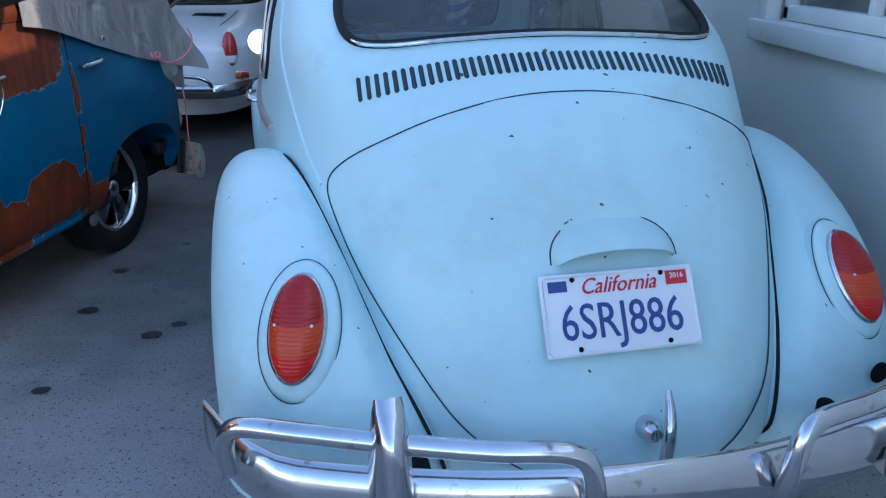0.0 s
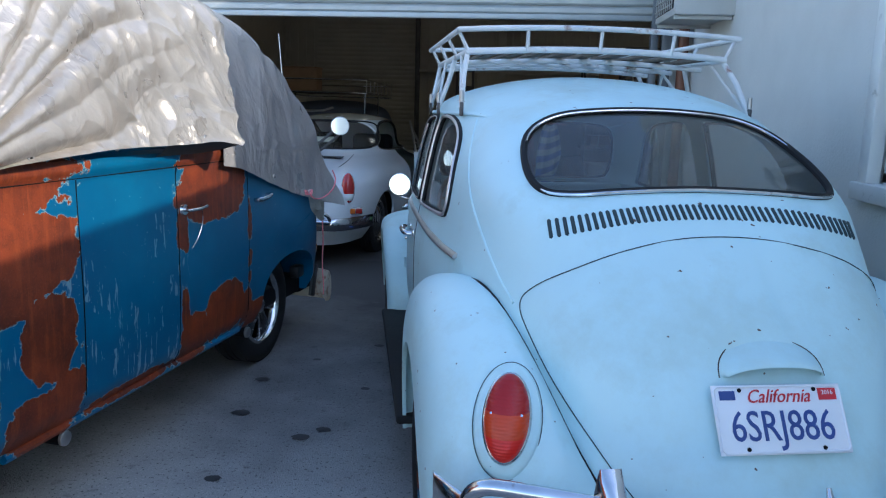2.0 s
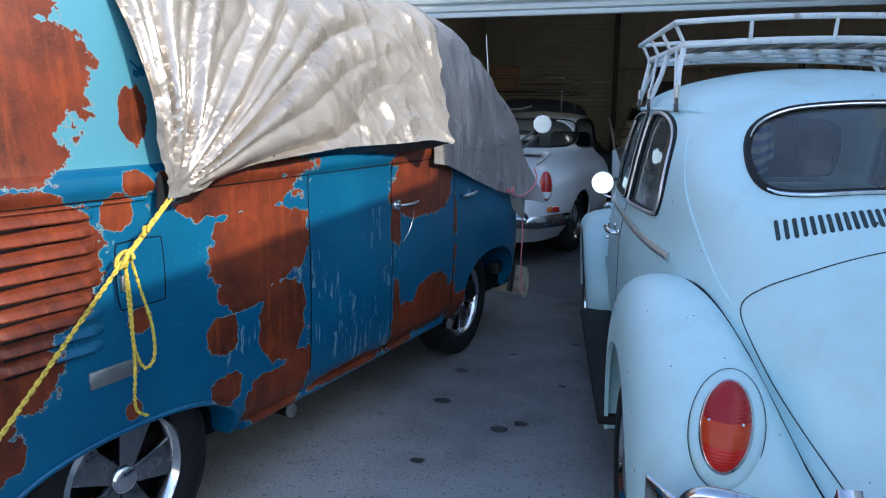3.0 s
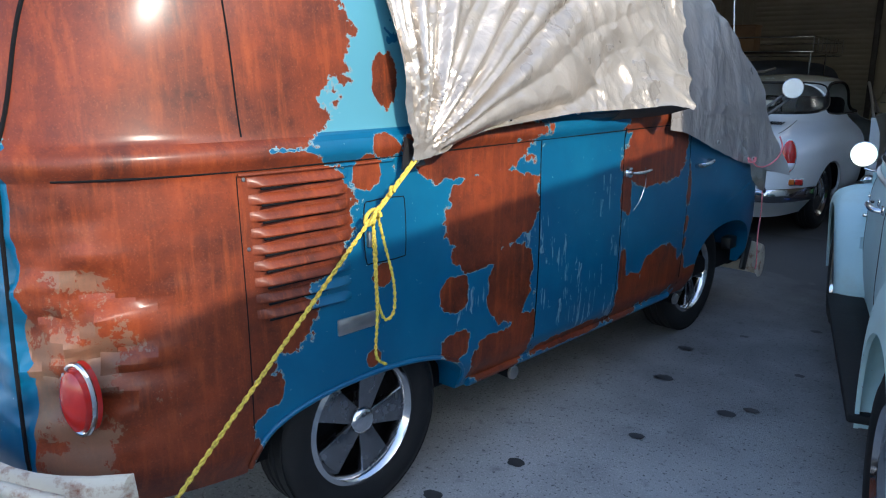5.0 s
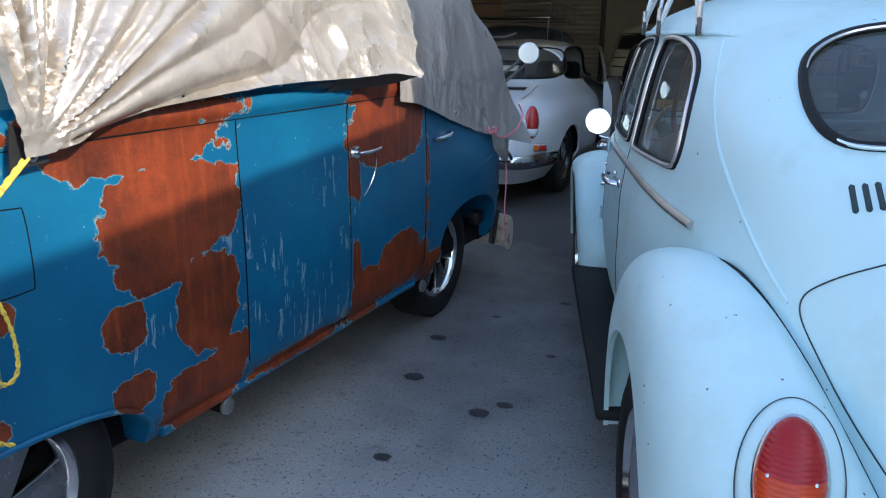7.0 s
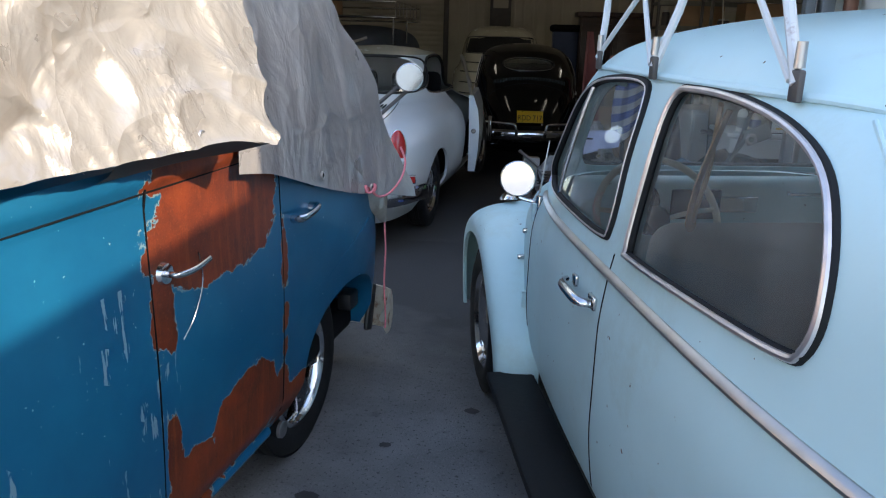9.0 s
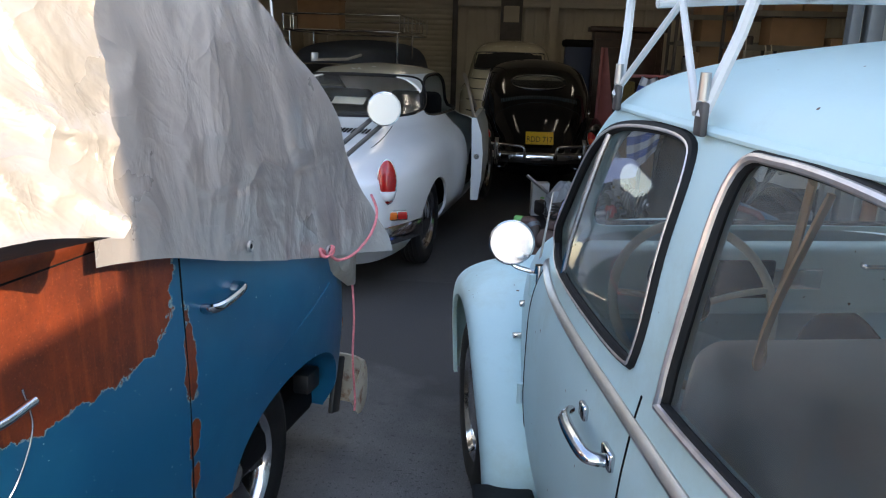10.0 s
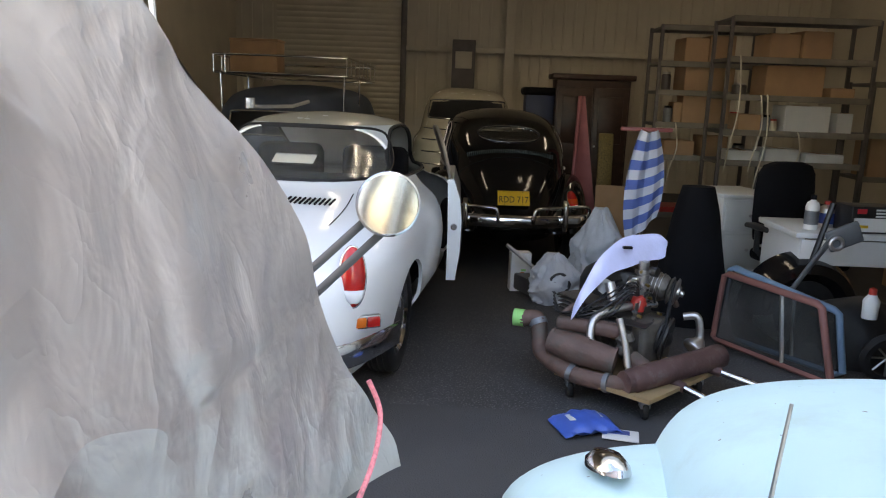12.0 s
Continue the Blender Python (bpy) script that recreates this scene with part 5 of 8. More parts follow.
tl = part("tail_lamp", lay(loft([[(0.048 * c * math.cos(t), 0.085 * c * math.sin(t), hgt) for t in (2 * math.pi * j / 32 for j in range(32))] for c, hgt in ((1.1, -0.01), (1.1, 0.012), (0.95, 0.016), (0.9, 0.03), (0.6, 0.042), (0.2, 0.046))]), tm), M_REDLENS, bus, "oval red tail lamp")
part("bezel", lay(tube([(0.051 * math.cos(t), 0.090 * math.sin(t), 0.012) for t in (2 * math.pi * j / 32 for j in range(32))], 0.007, 8, True), tm), M_CHROME, tl)
part("number_plate", lay(box((0.30, 0.15, 0.006), (0, 0, 0), 0.004), facing((0.30, BUS.back(0.3, 0.82) - 0.02, 0.82), (0, -1, 0))), M_PLATEYELLOW, bus, "yellow licence plate with rounded corners")
# door mirror on two arms, aerial
mir = (0.885, 3.15, 1.285)
round_mirror(bus, mir, (0.40, -0.91, 0.05), 0.058, [(0.885, 3.17, 1.28), (0.875, 3.18, 1.27)])
for a, c in (((0.862, 3.17, 1.272), (0.70, 3.00, 1.10)), ((0.875, 3.18, 1.235), (0.71, 3.02, 1.06))):
    part("mirror_arm", tube([Vector(a).lerp(Vector(c), t) for t in np.linspace(0, 1, 6)], 0.0085, 8, squash=0.4), M_STEEL, bus, "dark flat mirror arm")
part("aerial", tube([(0.72, 2.71, 1.35), (0.70, 2.72, 1.60), (0.68, 2.73, 1.80)], [0.005, 0.004, 0.003], 8), M_ALU, bus, "thin whip aerial")

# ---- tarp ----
M_TARP_SHADE = mat("tarp_inside_shade", (0.05, 0.045, 0.04), 0.7)
tarp = thing("tarp", BUS_M, "silver tarpaulin draped over the van and tied down", "tarp")
LOW_MAIN = [(0.0, 1.14), (0.13, 1.132), (0.36, 1.172), (0.60, 1.207), (0.9, 1.225), (1.30, 1.236), (1.56, 1.237), (1.80, 1.245), (1.95, 1.225)]
LOW_FRONT = [(1.50, 1.16), (1.70, 1.135), (1.85, 1.115), (2.2, 1.022), (2.55, 0.925), (2.78, 0.868), (3.0, 0.818), (3.12, 0.79)]
EDGE = [(0.70, 0.935), (0.80, 0.922), (1.06, 0.868), (1.22, 0.845), (1.35, 0.83), (1.50, 0.79)]
TIE = (0.13, 1.14)
FRONT_FROM = 1.70


def tarp_fold(v, z):
    """How far the sheet stands off at a place: folds that fan out from the tie, and sharp soft creases."""
    dv, dz = v - TIE[0], z - TIE[1]
    r = math.hypot(dv, dz)
    a = math.atan2(dz, dv + 1e-6)
    wob = 1.8 * noise.noise(Vector((a * 3, r * 1.5, 0)))
    fan = abs(math.sin(a * 13 + wob)) ** 0.7 + 0.5 * abs(math.sin(a * 23 + 1.3 + wob)) - 0.7
    fan *= min(r / 0.22, 1) * max(0, 1 - r / 1.45) ** 0.6
    far = min(max((r - 0.4) / 0.6, 0), 1)
    soft = noise.noise(Vector((v * 2.2, z * 2.2, 3.1)))
    cr = abs(noise.noise(Vector((v * 3.4 + z * 2.5, z * 3.0, 17.0)))) ** 0.5 + 0.6 * abs(noise.noise(Vector((v * 8, z * 7 + v * 4, 21.0)))) ** 0.6
    return 0.046 * fan + 0.014 * soft - 0.034 * far * cr + 0.022


SHEET = Hull(BUS.tables[0], BUS.tables[1], [(0.34, 3.25), (1.1, 3.22), (1.5, 3.10), (1.7, 2.85), (1.8, 2.65), (1.87, 2.4), (1.92, 2.1), (1.95, 1.3)], *BUS.tables[3:])


def hang(v, z):
    """Half width of the sheet: it hangs straight from the belt, and bridges to the roof."""
    if z < 1.19:
        return SHEET.side(v, 1.19)
    if z < 1.62:
        f = (z - 1.19) / 0.43
        return SHEET.side(v, 1.19) * (1 - f) + SHEET.side(v, 1.62) * f + 0.01 * math.sin(math.pi * f)
    return SHEET.side(v, min(z, 1.93))


rings = []
NV, NZ = 190, 120
for i in range(NV):
    f = i / (NV - 1)
    ring = []
    for j in range(NZ):
        g = j / (NZ - 1)
        v1 = 1.56 + 0.34 * g ** 0.75
        v0 = 0.11 - 0.09 * g
        v = v0 + (v1 - v0) * f
        lo = curve_at(0.11 + 1.84 * f, LOW_MAIN)
        z = lo + (1.925 - lo) * g
        flare = 0.15 * math.exp(-(z - lo) / 0.22) * max(0, (f - 0.50) / 0.50) ** 2.2
        ring.append((hang(v, z) + 0.02 + tarp_fold(v, z) + flare + 0.02 * f, v, z + 0.01))
    u0, z0 = ring[-1][0], ring[-1][2]
    ring += [(u0 * (1 - k / 6), ring[-1][1], z0 + 0.06 * math.sin(k / 6 * math.pi / 2) + 0.01 * noise.noise(Vector((f * 9, k, 0)))) for k in range(1, 7)]
    ring += [(-0.45, ring[-1][1], z0 + 0.03), (-0.90, ring[-1][1], 1.62), (-0.93, ring[-1][1], 1.3)]
    rings.append(ring)
t1 = part("tarp_main", loft(rings, False), M_TARP, tarp, "sunlit silver sheet with folds fanning from its tied corner", 75)
END = [(0.70, 3.16), (0.83, 3.13), (1.06, 2.96), (1.22, 2.88), (1.33, 2.82), (1.45, 2.71), (1.52, 2.60), (1.58, 2.50), (1.64, 2.38), (1.72, 2.22), (1.80, 2.08), (1.92, 1.98)]
rings = []
for i in range(130):
    f = i / 129
    ring = []
    for j in range(NZ):
        g = j / (NZ - 1)
        vb = FRONT_FROM + (3.12 - FRONT_FROM) * f
        lo = curve_at(vb, LOW_FRONT)
        z = lo + (1.92 - lo) * g
        v = FRONT_FROM + (curve_at(z, END) - FRONT_FROM) * f
        out = 0.022 + 0.020 * (noise.noise(Vector((v * 3.0, z * 1.3, 41.0))) + 0.3) + 0.010 * noise.noise(Vector((v * 10, z * 2.0, 5.0)))
        out -= 0.014 * abs(noise.noise(Vector((v * 4 + z * 2.5, z * 4 - v * 2, 7.0)))) ** 0.5
        out += 0.030 * math.exp(-((v - 2.62 - 0.25 * (1.2 - z)) / 0.10) ** 2) * max(0, 1.7 - z) - 0.012 * math.exp(-((v - 2.42 - 0.2 * (1.2 - z)) / 0.05) ** 2)
        out -= 0.008 * math.exp(-((z - 1.27 + 0.04 * v) / 0.010) ** 2) * min(1, max(0, (v - 1.9) * 3))
        u = hang(min(v, 2.70), z) + max(out, 0.010) - 0.16 * max(0, v - 2.70) ** 1.2
        pull = min(max((f - 0.66) / 0.34, 0), 1) * min(max((1.56 - z) / 0.22, 0), 1)
        ring.append((u + pull * (curve_at(z, EDGE) + 0.012 * noise.noise(Vector((v * 7, z * 9, 2.0))) - u), v, z))
    u0, v0_, z0 = ring[-1]
    ring += [(u0 * (1 - k / 6), v0_, z0 + 0.05 * math.sin(k / 6 * math.pi / 2)) for k in range(1, 7)] + [(-0.45, v0_, z0 + 0.02), (-0.90, v0_, 1.6), (-0.93, v0_, 1.25)]
    rings.append(ring)
t2 = part("tarp_front", loft(rings, False), M_TARP_FRONT, tarp, "shaded grey sheet over the cab", 75)
# the sheet's end round the nose
front = [rings[-1][j] for j in range(0, NZ, 4)]
part("tarp_nose", loft([[Vector((p[0] - (1 - math.cos(q * math.pi / 2)) * p[0], p[1] + 0.16 * math.sin(q * math.pi / 2), p[2])) for p in front] for q in np.linspace(0, 1, 8)] + [[Vector((-p[0], p[1], p[2])) for p in front]], False), M_TARP_FRONT, tarp)
# closes the flap to the van; the shade underneath is put into the colour
part("flap_underside_shade", loft([[Vector((BUS.side(v, 1.2) + a * (0.06 + 0.13 * ((v - 1.2) / 0.35) ** 2), v, z)) for a, z in ((1.0, curve_at(0.11 + 1.84 * (v - 0.11) / 1.45, LOW_MAIN) + 0.012), (0.5, 1.215), (0.05, 1.20))] for v in np.linspace(1.22, 1.54, 8)], False), M_TARP_SHADE, tarp)
part("hang_corner", loft([[(0.84, 2.72, 0.90), (0.86, 2.86, 0.90), (0.85, 2.98, 0.88)], [(0.84, 2.76, 0.82), (0.87, 2.87, 0.79), (0.85, 2.97, 0.76)], [(0.84, 2.92, 0.72), (0.85, 2.95, 0.715), (0.845, 2.98, 0.71)]], False), M_TARP, tarp, "loose hanging corner of the sheet")


def grommet(v, z, out=0.02):
    at = Vector((BUS.side(min(v, 2.55), z) + 0.03 + out, v, z))
    part("grommet", tube([at + Vector((0, 0.010 * math.cos(t), 0.010 * math.sin(t))) for t in np.linspace(0, 2 * math.pi, 18, endpoint=False)], 0.0042, 8, True), M_ALU, tarp, "metal eyelet")
    part("eyelet_hole", lathe([(0, 0.002), (0.007, 0.002), (0.007, -0.002), (0, -0.002)], 12, Matrix.Translation(at) @ Matrix.Rotation(radians(90), 4, "Y")), M_DARK, tarp)


for v, z, o in ((0.56, 1.232, 0.03), (0.95, 1.25, 0.035), (1.40, 1.268, 0.11)):
    grommet(v, z, o)
grommet(2.20, 1.045, 0.006)
grommet(2.61, 0.93, 0.022)
tab = part("corner_tab", prism([(-0.045, -0.02), (0.05, -0.012), (0.02, 0.05), (-0.03, 0.075)], 0.006, Matrix.Translation((BUS.side(0.13, 1.14) + 0.035, 0.13, 1.135)) @ Matrix(((0, 0, 1, 0), (1, 0, 0, 0), (0, 1, 0, 0), (0, 0, 0, 1)))), M_BLACKPLASTIC, tarp, "black reinforced corner tab")
grommet(0.135, 1.142, 0.012)
def twisted(points, r, pitch=0.05):
    """Two strands laid round each other along points."""
    pts = [Vector(p) for p in points]
    fine = []
    for p, q in zip(pts, pts[1:]):
        n = max(1, int((q - p).length / 0.008))
        fine += [p.lerp(q, k / n) for k in range(n)]
    fine.append(pts[-1])
    strands = []
    for phase in (0.0, math.pi):
        line, run = [], 0.0
        for i, p in enumerate(fine):
            d = (fine[min(i + 1, len(fine) - 1)] - fine[max(i - 1, 0)]).normalized()
            run += (p - fine[i - 1]).length if i else 0.0
            x = d.cross(Vector((1, 0, 0))).normalized()
            y = d.cross(x)
            a = phase + 2 * math.pi * run / pitch
            line.append(p + 0.62 * r * (math.cos(a) * x + math.sin(a) * y))
        strands.append(tube(line, 0.62 * r, 6))
    return joined(*strands)


rope = thing("rope", BUS_M, "yellow braided rope tying the tarp to the van", "rope")
a, k = Vector((0.925, 0.10, 1.14)), Vector((0.925, -0.06, 1.0))
low = Vector((0.955, -0.84, 0.30))
part("taut_line", twisted([a, k, k.lerp(low, 0.5), low], 0.0056), M_ROPE, rope)
part("second_line", tube([a.lerp(k, t) + Vector((0.004, 0.008, 0.003)) for t in np.linspace(0, 1, 8)], 0.0038, 8), M_ROPE, rope)
part("knot", tube([k + Vector((0.012 * math.cos(t), 0.020 * math.cos(t * 0.7), 0.020 * math.sin(t))) for t in np.linspace(0, 12, 60)], 0.0058, 8), M_ROPE, rope)
part("knot", tube([a.lerp(k, 0.55) + Vector((0.010 * math.cos(t), 0.013 * math.sin(t * 0.8), 0.013 * math.sin(t))) for t in np.linspace(0, 9, 40)], 0.005, 8), M_ROPE, rope)
part("loop", twisted(spline([k, k + Vector((0.0, 0.01, -0.10)), k + Vector((0.0, 0.012, -0.24)), k + Vector((0.0, 0.04, -0.31)), k + Vector((0, 0.075, -0.29)), k + Vector((0, 0.075, -0.20)), k + Vector((0, 0.045, -0.09)), k + Vector((0, 0.02, 0.0))], 8), 0.0046, 0.04), M_ROPE, rope)
part("tail_end", twisted(spline([k, k + Vector((0, 0.004, -0.12)), k + Vector((0, 0.01, -0.28)), k + Vector((0, 0.002, -0.41)), k + Vector((0, 0.04, -0.45))], 8), 0.0046, 0.04), M_ROPE, rope)
pink = thing("cord", BUS_M, "thin pink cord hanging from the tarp's corner", "cord")
g0 = Vector((0.905, 2.61, 0.925))
part("bow", tube([g0 + Vector((0.012 * math.sin(t * 1.3), 0.022 * math.cos(t), 0.012 * math.sin(t * 2.1))) for t in np.linspace(0, 9, 50)], 0.0045, 8), M_PINKROPE, pink)
part("swag", tube(spline([g0, g0 + Vector((0.01, 0.06, -0.04)), g0 + Vector((0.02, 0.17, -0.045)), g0 + Vector((0.025, 0.30, -0.01)), g0 + Vector((0.02, 0.36, 0.045)), g0 + Vector((0.0, 0.36, 0.10))], 8), 0.0045, 8), M_PINKROPE, pink)
part("hanging_end", tube(spline([(0.845, 2.95, 0.725), (0.85, 2.952, 0.60), (0.845, 2.95, 0.45), (0.85, 2.955, 0.30), (0.85, 2.95, 0.25)], 6), 0.004, 8), M_PINKROPE, pink)

# ---- yard fixtures ----
M_BLIND = mat("white_blind", (0.72, 0.73, 0.74), 0.5, var=0.03)
M_COPPER = mat("brown_pipe", (0.20, 0.075, 0.04), 0.5, var=0.15)
M_ACMETAL = mat("ac_grey_metal", (0.55, 0.55, 0.52), 0.5, var=0.05)
M_GRAYSTEEL = mat("grey_steel", (0.16, 0.17, 0.18), 0.45, 0.5, var=0.15)
win = tagged(new("window_1"), "white framed window with half-closed blinds in the yard wall", "window", kind="structure")
for nm, sz, at in (("window_sill", (0.09, WY1 - WY0 + 0.16, 0.075), (XW - 0.005, (WY0 + WY1) / 2, WZ0 - 0.035)), ("window_frame", (0.06, 0.085, WZ1 - WZ0), (XW + 0.0, WY1 + 0.012, (WZ0 + WZ1) / 2)),
                   ("window_frame", (0.06, 0.085, WZ1 - WZ0), (XW + 0.0, WY0 - 0.012, (WZ0 + WZ1) / 2)), ("window_frame", (0.06, WY1 - WY0 + 0.19, 0.085), (XW, (WY0 + WY1) / 2, WZ1 + 0.042)),
                   ("sash", (0.05, WY1 - WY0 - 0.06, 0.055), (XW + 0.06, (WY0 + WY1) / 2, WZ0 + 0.03)), ("sash", (0.05, 0.05, WZ1 - WZ0), (XW + 0.06, WY1 - 0.055, (WZ0 + WZ1) / 2)),
                   ("sash", (0.05, 0.05, WZ1 - WZ0), (XW + 0.06, WY0 + 0.055, (WZ0 + WZ1) / 2)), ("glazing_bar", (0.04, 0.035, WZ1 - WZ0 - 0.08), (XW + 0.06, 2.33, (WZ0 + WZ1) / 2))):
    part(nm, box(sz, at, 0.008), M_TRIMWHITE, win)
pane = part("pane", box((0.005, WY1 - WY0 - 0.14, WZ1 - WZ0 - 0.06), (XW + 0.075, (WY0 + WY1) / 2, (WZ0 + WZ1) / 2), 0), M_GLASS, win)
pane.visible_shadow = False
for i in range(30):
    part("blind_slat", box((0.038, WY1 - WY0 - 0.14, 0.003), (XW + 0.098, (WY0 + WY1) / 2, WZ0 + 0.06 + 0.036 * i), 0, 1, Matrix.Rotation(radians(78), 4, "Y")), M_BLIND, win)
part("room_wall", box((0.02, 1.4, 1.3), (XW + 0.19, (WY0 + WY1) / 2, (WZ0 + WZ1) / 2), 0), M_WALLIN, win)
st = tagged(part("sticker_sign", prism([(-0.07, 0.10), (0.07, 0.10), (0.075, -0.06), (0.0, -0.10), (-0.075, -0.06)], 0.003, facing((XW + 0.068, 2.72, 1.40), (-1, 0, 0))), M_PLATEWHITE), "white and blue shield sticker on the window", "sticker")
part("sticker_band", lay(box((0.125, 0.075, 0.002), (0, -0.02, 0.0025), 0.01), facing((XW + 0.068, 2.72, 1.40), (-1, 0, 0))), M_BLUEINK, st)
for k in range(4):
    part("print_bar", lay(box((0.10 - 0.012 * k, 0.008, 0.001), (0, 0.078 - 0.028 * k, 0.004), 0), facing((XW + 0.068, 2.72, 1.40), (-1, 0, 0))), M_PLATEWHITE if 0 < k < 4 else M_BLUEINK, st)
# air conditioner on the wall
ac = thing("air_conditioner", pose(XW, 5.55, 2.08), "grey boxed air conditioner hung on the wall", "air conditioner")
part("case", box((0.42, 0.72, 0.52), (-0.20, 0, 0.27), 0.015), M_ACMETAL, ac)
part("grille_back", box((0.006, 0.62, 0.42), (-0.412, 0, 0.27), 0), M_DARK, ac)
for i in range(9):
    part("grille_bar", box((0.008, 0.006, 0.42), (-0.42, -0.28 + 0.07 * i, 0.27), 0), M_ACMETAL, ac)
for i in range(7):
    part("grille_bar", box((0.008, 0.62, 0.006), (-0.424, 0, 0.09 + 0.06 * i), 0), M_ACMETAL, ac)
for i in range(8):
    part("side_vent", box((0.13, 0.006, 0.012), (-0.12, -0.362, 0.12 + 0.035 * i), 0.002, 1), M_DARK, ac)
    part("side_vent", box((0.10, 0.006, 0.012), (-0.28, -0.362, 0.12 + 0.035 * i), 0.002, 1), M_DARK, ac)
part("bracket", box((0.40, 0.03, 0.03), (-0.20, -0.30, 0.0), 0.004), M_ACMETAL, ac)
part("bracket", box((0.40, 0.03, 0.03), (-0.20, 0.30, 0.0), 0.004), M_ACMETAL, ac)
pipe = thing("drain_pipe", pose(1.165, YG - 0.06, 0), "brown painted drain pipe on the corner", "pipe")
part("lower_pipe", lathe([(0, 0.0), (0.043, 0.0), (0.043, 2.22), (0, 2.22)], 20), M_COPPER, pipe)
part("upper_pipe", lathe([(0, 2.22), (0.05, 2.22), (0.05, 2.30), (0.043, 2.31), (0.043, 4.0), (0, 4.0)], 20), M_TRIMWHITE, pipe)
# roller door, half raised, with its guide
sh = tagged(new("shutter_front"), "raised grey roller shutter over the garage opening", "shutter", kind="structure")
ZB = 2.20
for i in range(11):
    z = ZB + 0.055 + 0.075 * i
    prof = [(-0.012, -0.037), (-0.03, -0.02), (-0.032, 0.012), (-0.014, 0.034), (0.0, 0.037), (0.012, 0.0)]
    part("slat", loft([[(x, YG - 0.03 + y, z + dz) for y, dz in prof] for x in (-4.6, DX1 - 0.13)]), M_SHUTTER, sh)
part("bottom_bar", box((DX1 + 4.47, 0.05, 0.045), ((DX1 - 0.13 - 4.6) / 2, YG - 0.035, ZB - 0.004), 0.006), M_SHUTTER, sh)
part("guide_rail", box((0.06, 0.08, 3.0), (DX1 - 0.12, YG - 0.04, 1.5), 0.005), M_GRAYSTEEL, sh)
part("jamb", box((0.08, 0.10, 3.0), (DX1 - 0.02, YG - 0.05, 1.5), 0.005), M_GRAYSTEEL, sh)
spots = [(-1.46, 2.82), (-1.12, 2.6), (-1.63, 1.75), (-1.04, 2.69), (-1.3, 3.6), (-1.0, 3.9), (-1.75, 1.4), (-0.9, 1.5), (-1.2, 4.9), (-1.35, 2.2), (-0.95, 3.2), (-0.75, 0.9), (-1.5, 3.25), (-1.1, 1.1)]
M_OIL = mat("oil_stain", (0.035, 0.034, 0.034), 0.6, var=0.3, scale=30)
for i, (x, y) in enumerate(spots):
    r = 0.014 + 0.014 * random.random()
    ring = [(x + r * (1 + 0.4 * random.random()) * math.cos(a) * 1.3, y + r * (1 + 0.4 * random.random()) * math.sin(a), 0.004) for a in np.linspace(0, 2 * math.pi, 16, endpoint=False)]
    tagged(part("oil_spot", (ring, [tuple(range(16))]), M_OIL), "dark dried oil spot on the asphalt", "stain", "oil spots", kind="structure")

# ---- garage: back wall, lamps ----
for i in range(56):
    x = XL + 0.1 + 0.19 * i
    if not (-4.75 < x < -2.45) and x < XR:
        part("wall_rib", box((0.05, 0.025, HC), (x, YB - 0.012, HC / 2), 0.006, 1), M_WALLIN, bpy.data.objects["wall_back"])
tagged(part("trim_girt", box((XR + 2.4, 0.12, 0.09), ((XR - 2.4) / 2, YB - 0.08, 2.25), 0.006), M_WALLIN), "horizontal steel girt on the back wall", "beam", kind="structure")
tagged(part("trim_post", box((0.16, 0.18, HC + 0.16), (-0.48, YB - 0.10, HC / 2 - 0.08), 0.006), M_WALLIN), "steel post on the back wall", "post", kind="structure")
tagged(part("trim_post", box((0.10, 0.14, HC + 0.16), (-2.40, YB - 0.08, HC / 2 - 0.08), 0.006), M_STEEL), "dark shutter guide post", "post", kind="structure")
s2 = tagged(new("shutter_back"), "closed beige roller shutter in the back wall", "shutter", kind="structure")
rings = []
for k in range(160):
    z = -0.16 + 0.025 * k
    rings.append([(x, YB - 0.05 - 0.016 * abs(math.sin(k * math.pi / 4)), z) for x in (-4.72, -2.46)])
part("curtain", loft(rings, False), M_WALLIN, s2)
M_TUBE = bpy.data.materials.new("lamp_tube")
M_TUBE.use_nodes = True
M_TUBE.node_tree.nodes["Principled BSDF"].inputs["Emission Color"].default_value = (1.0, 0.95, 0.84, 1)
M_TUBE.node_tree.nodes["Principled BSDF"].inputs["Emission Strength"].default_value = 1.3
# out of view; the last one is added only to brighten the right back wall
for x, y in ((-2.6, 9.0), (0.6, 9.0), (-2.6, 13.2), (1.2, 13.2), (3.4, 9.6), (3.6, 13.6)):
    lamp = thing("ceiling_light", pose(x, y, HC - 0.16), "long white fluorescent ceiling light", "ceiling light", "ceiling lights")
    part("housing", box((0.26, 1.9, 0.06), (0, 0, 0.1), 0.01), M_TRIMWHITE, lamp)
    for s in (-0.07, 0.07):
        part("tube", tube([(s, -0.9, 0.04), (s, 0.9, 0.04)], 0.019, 10), M_TUBE, lamp)

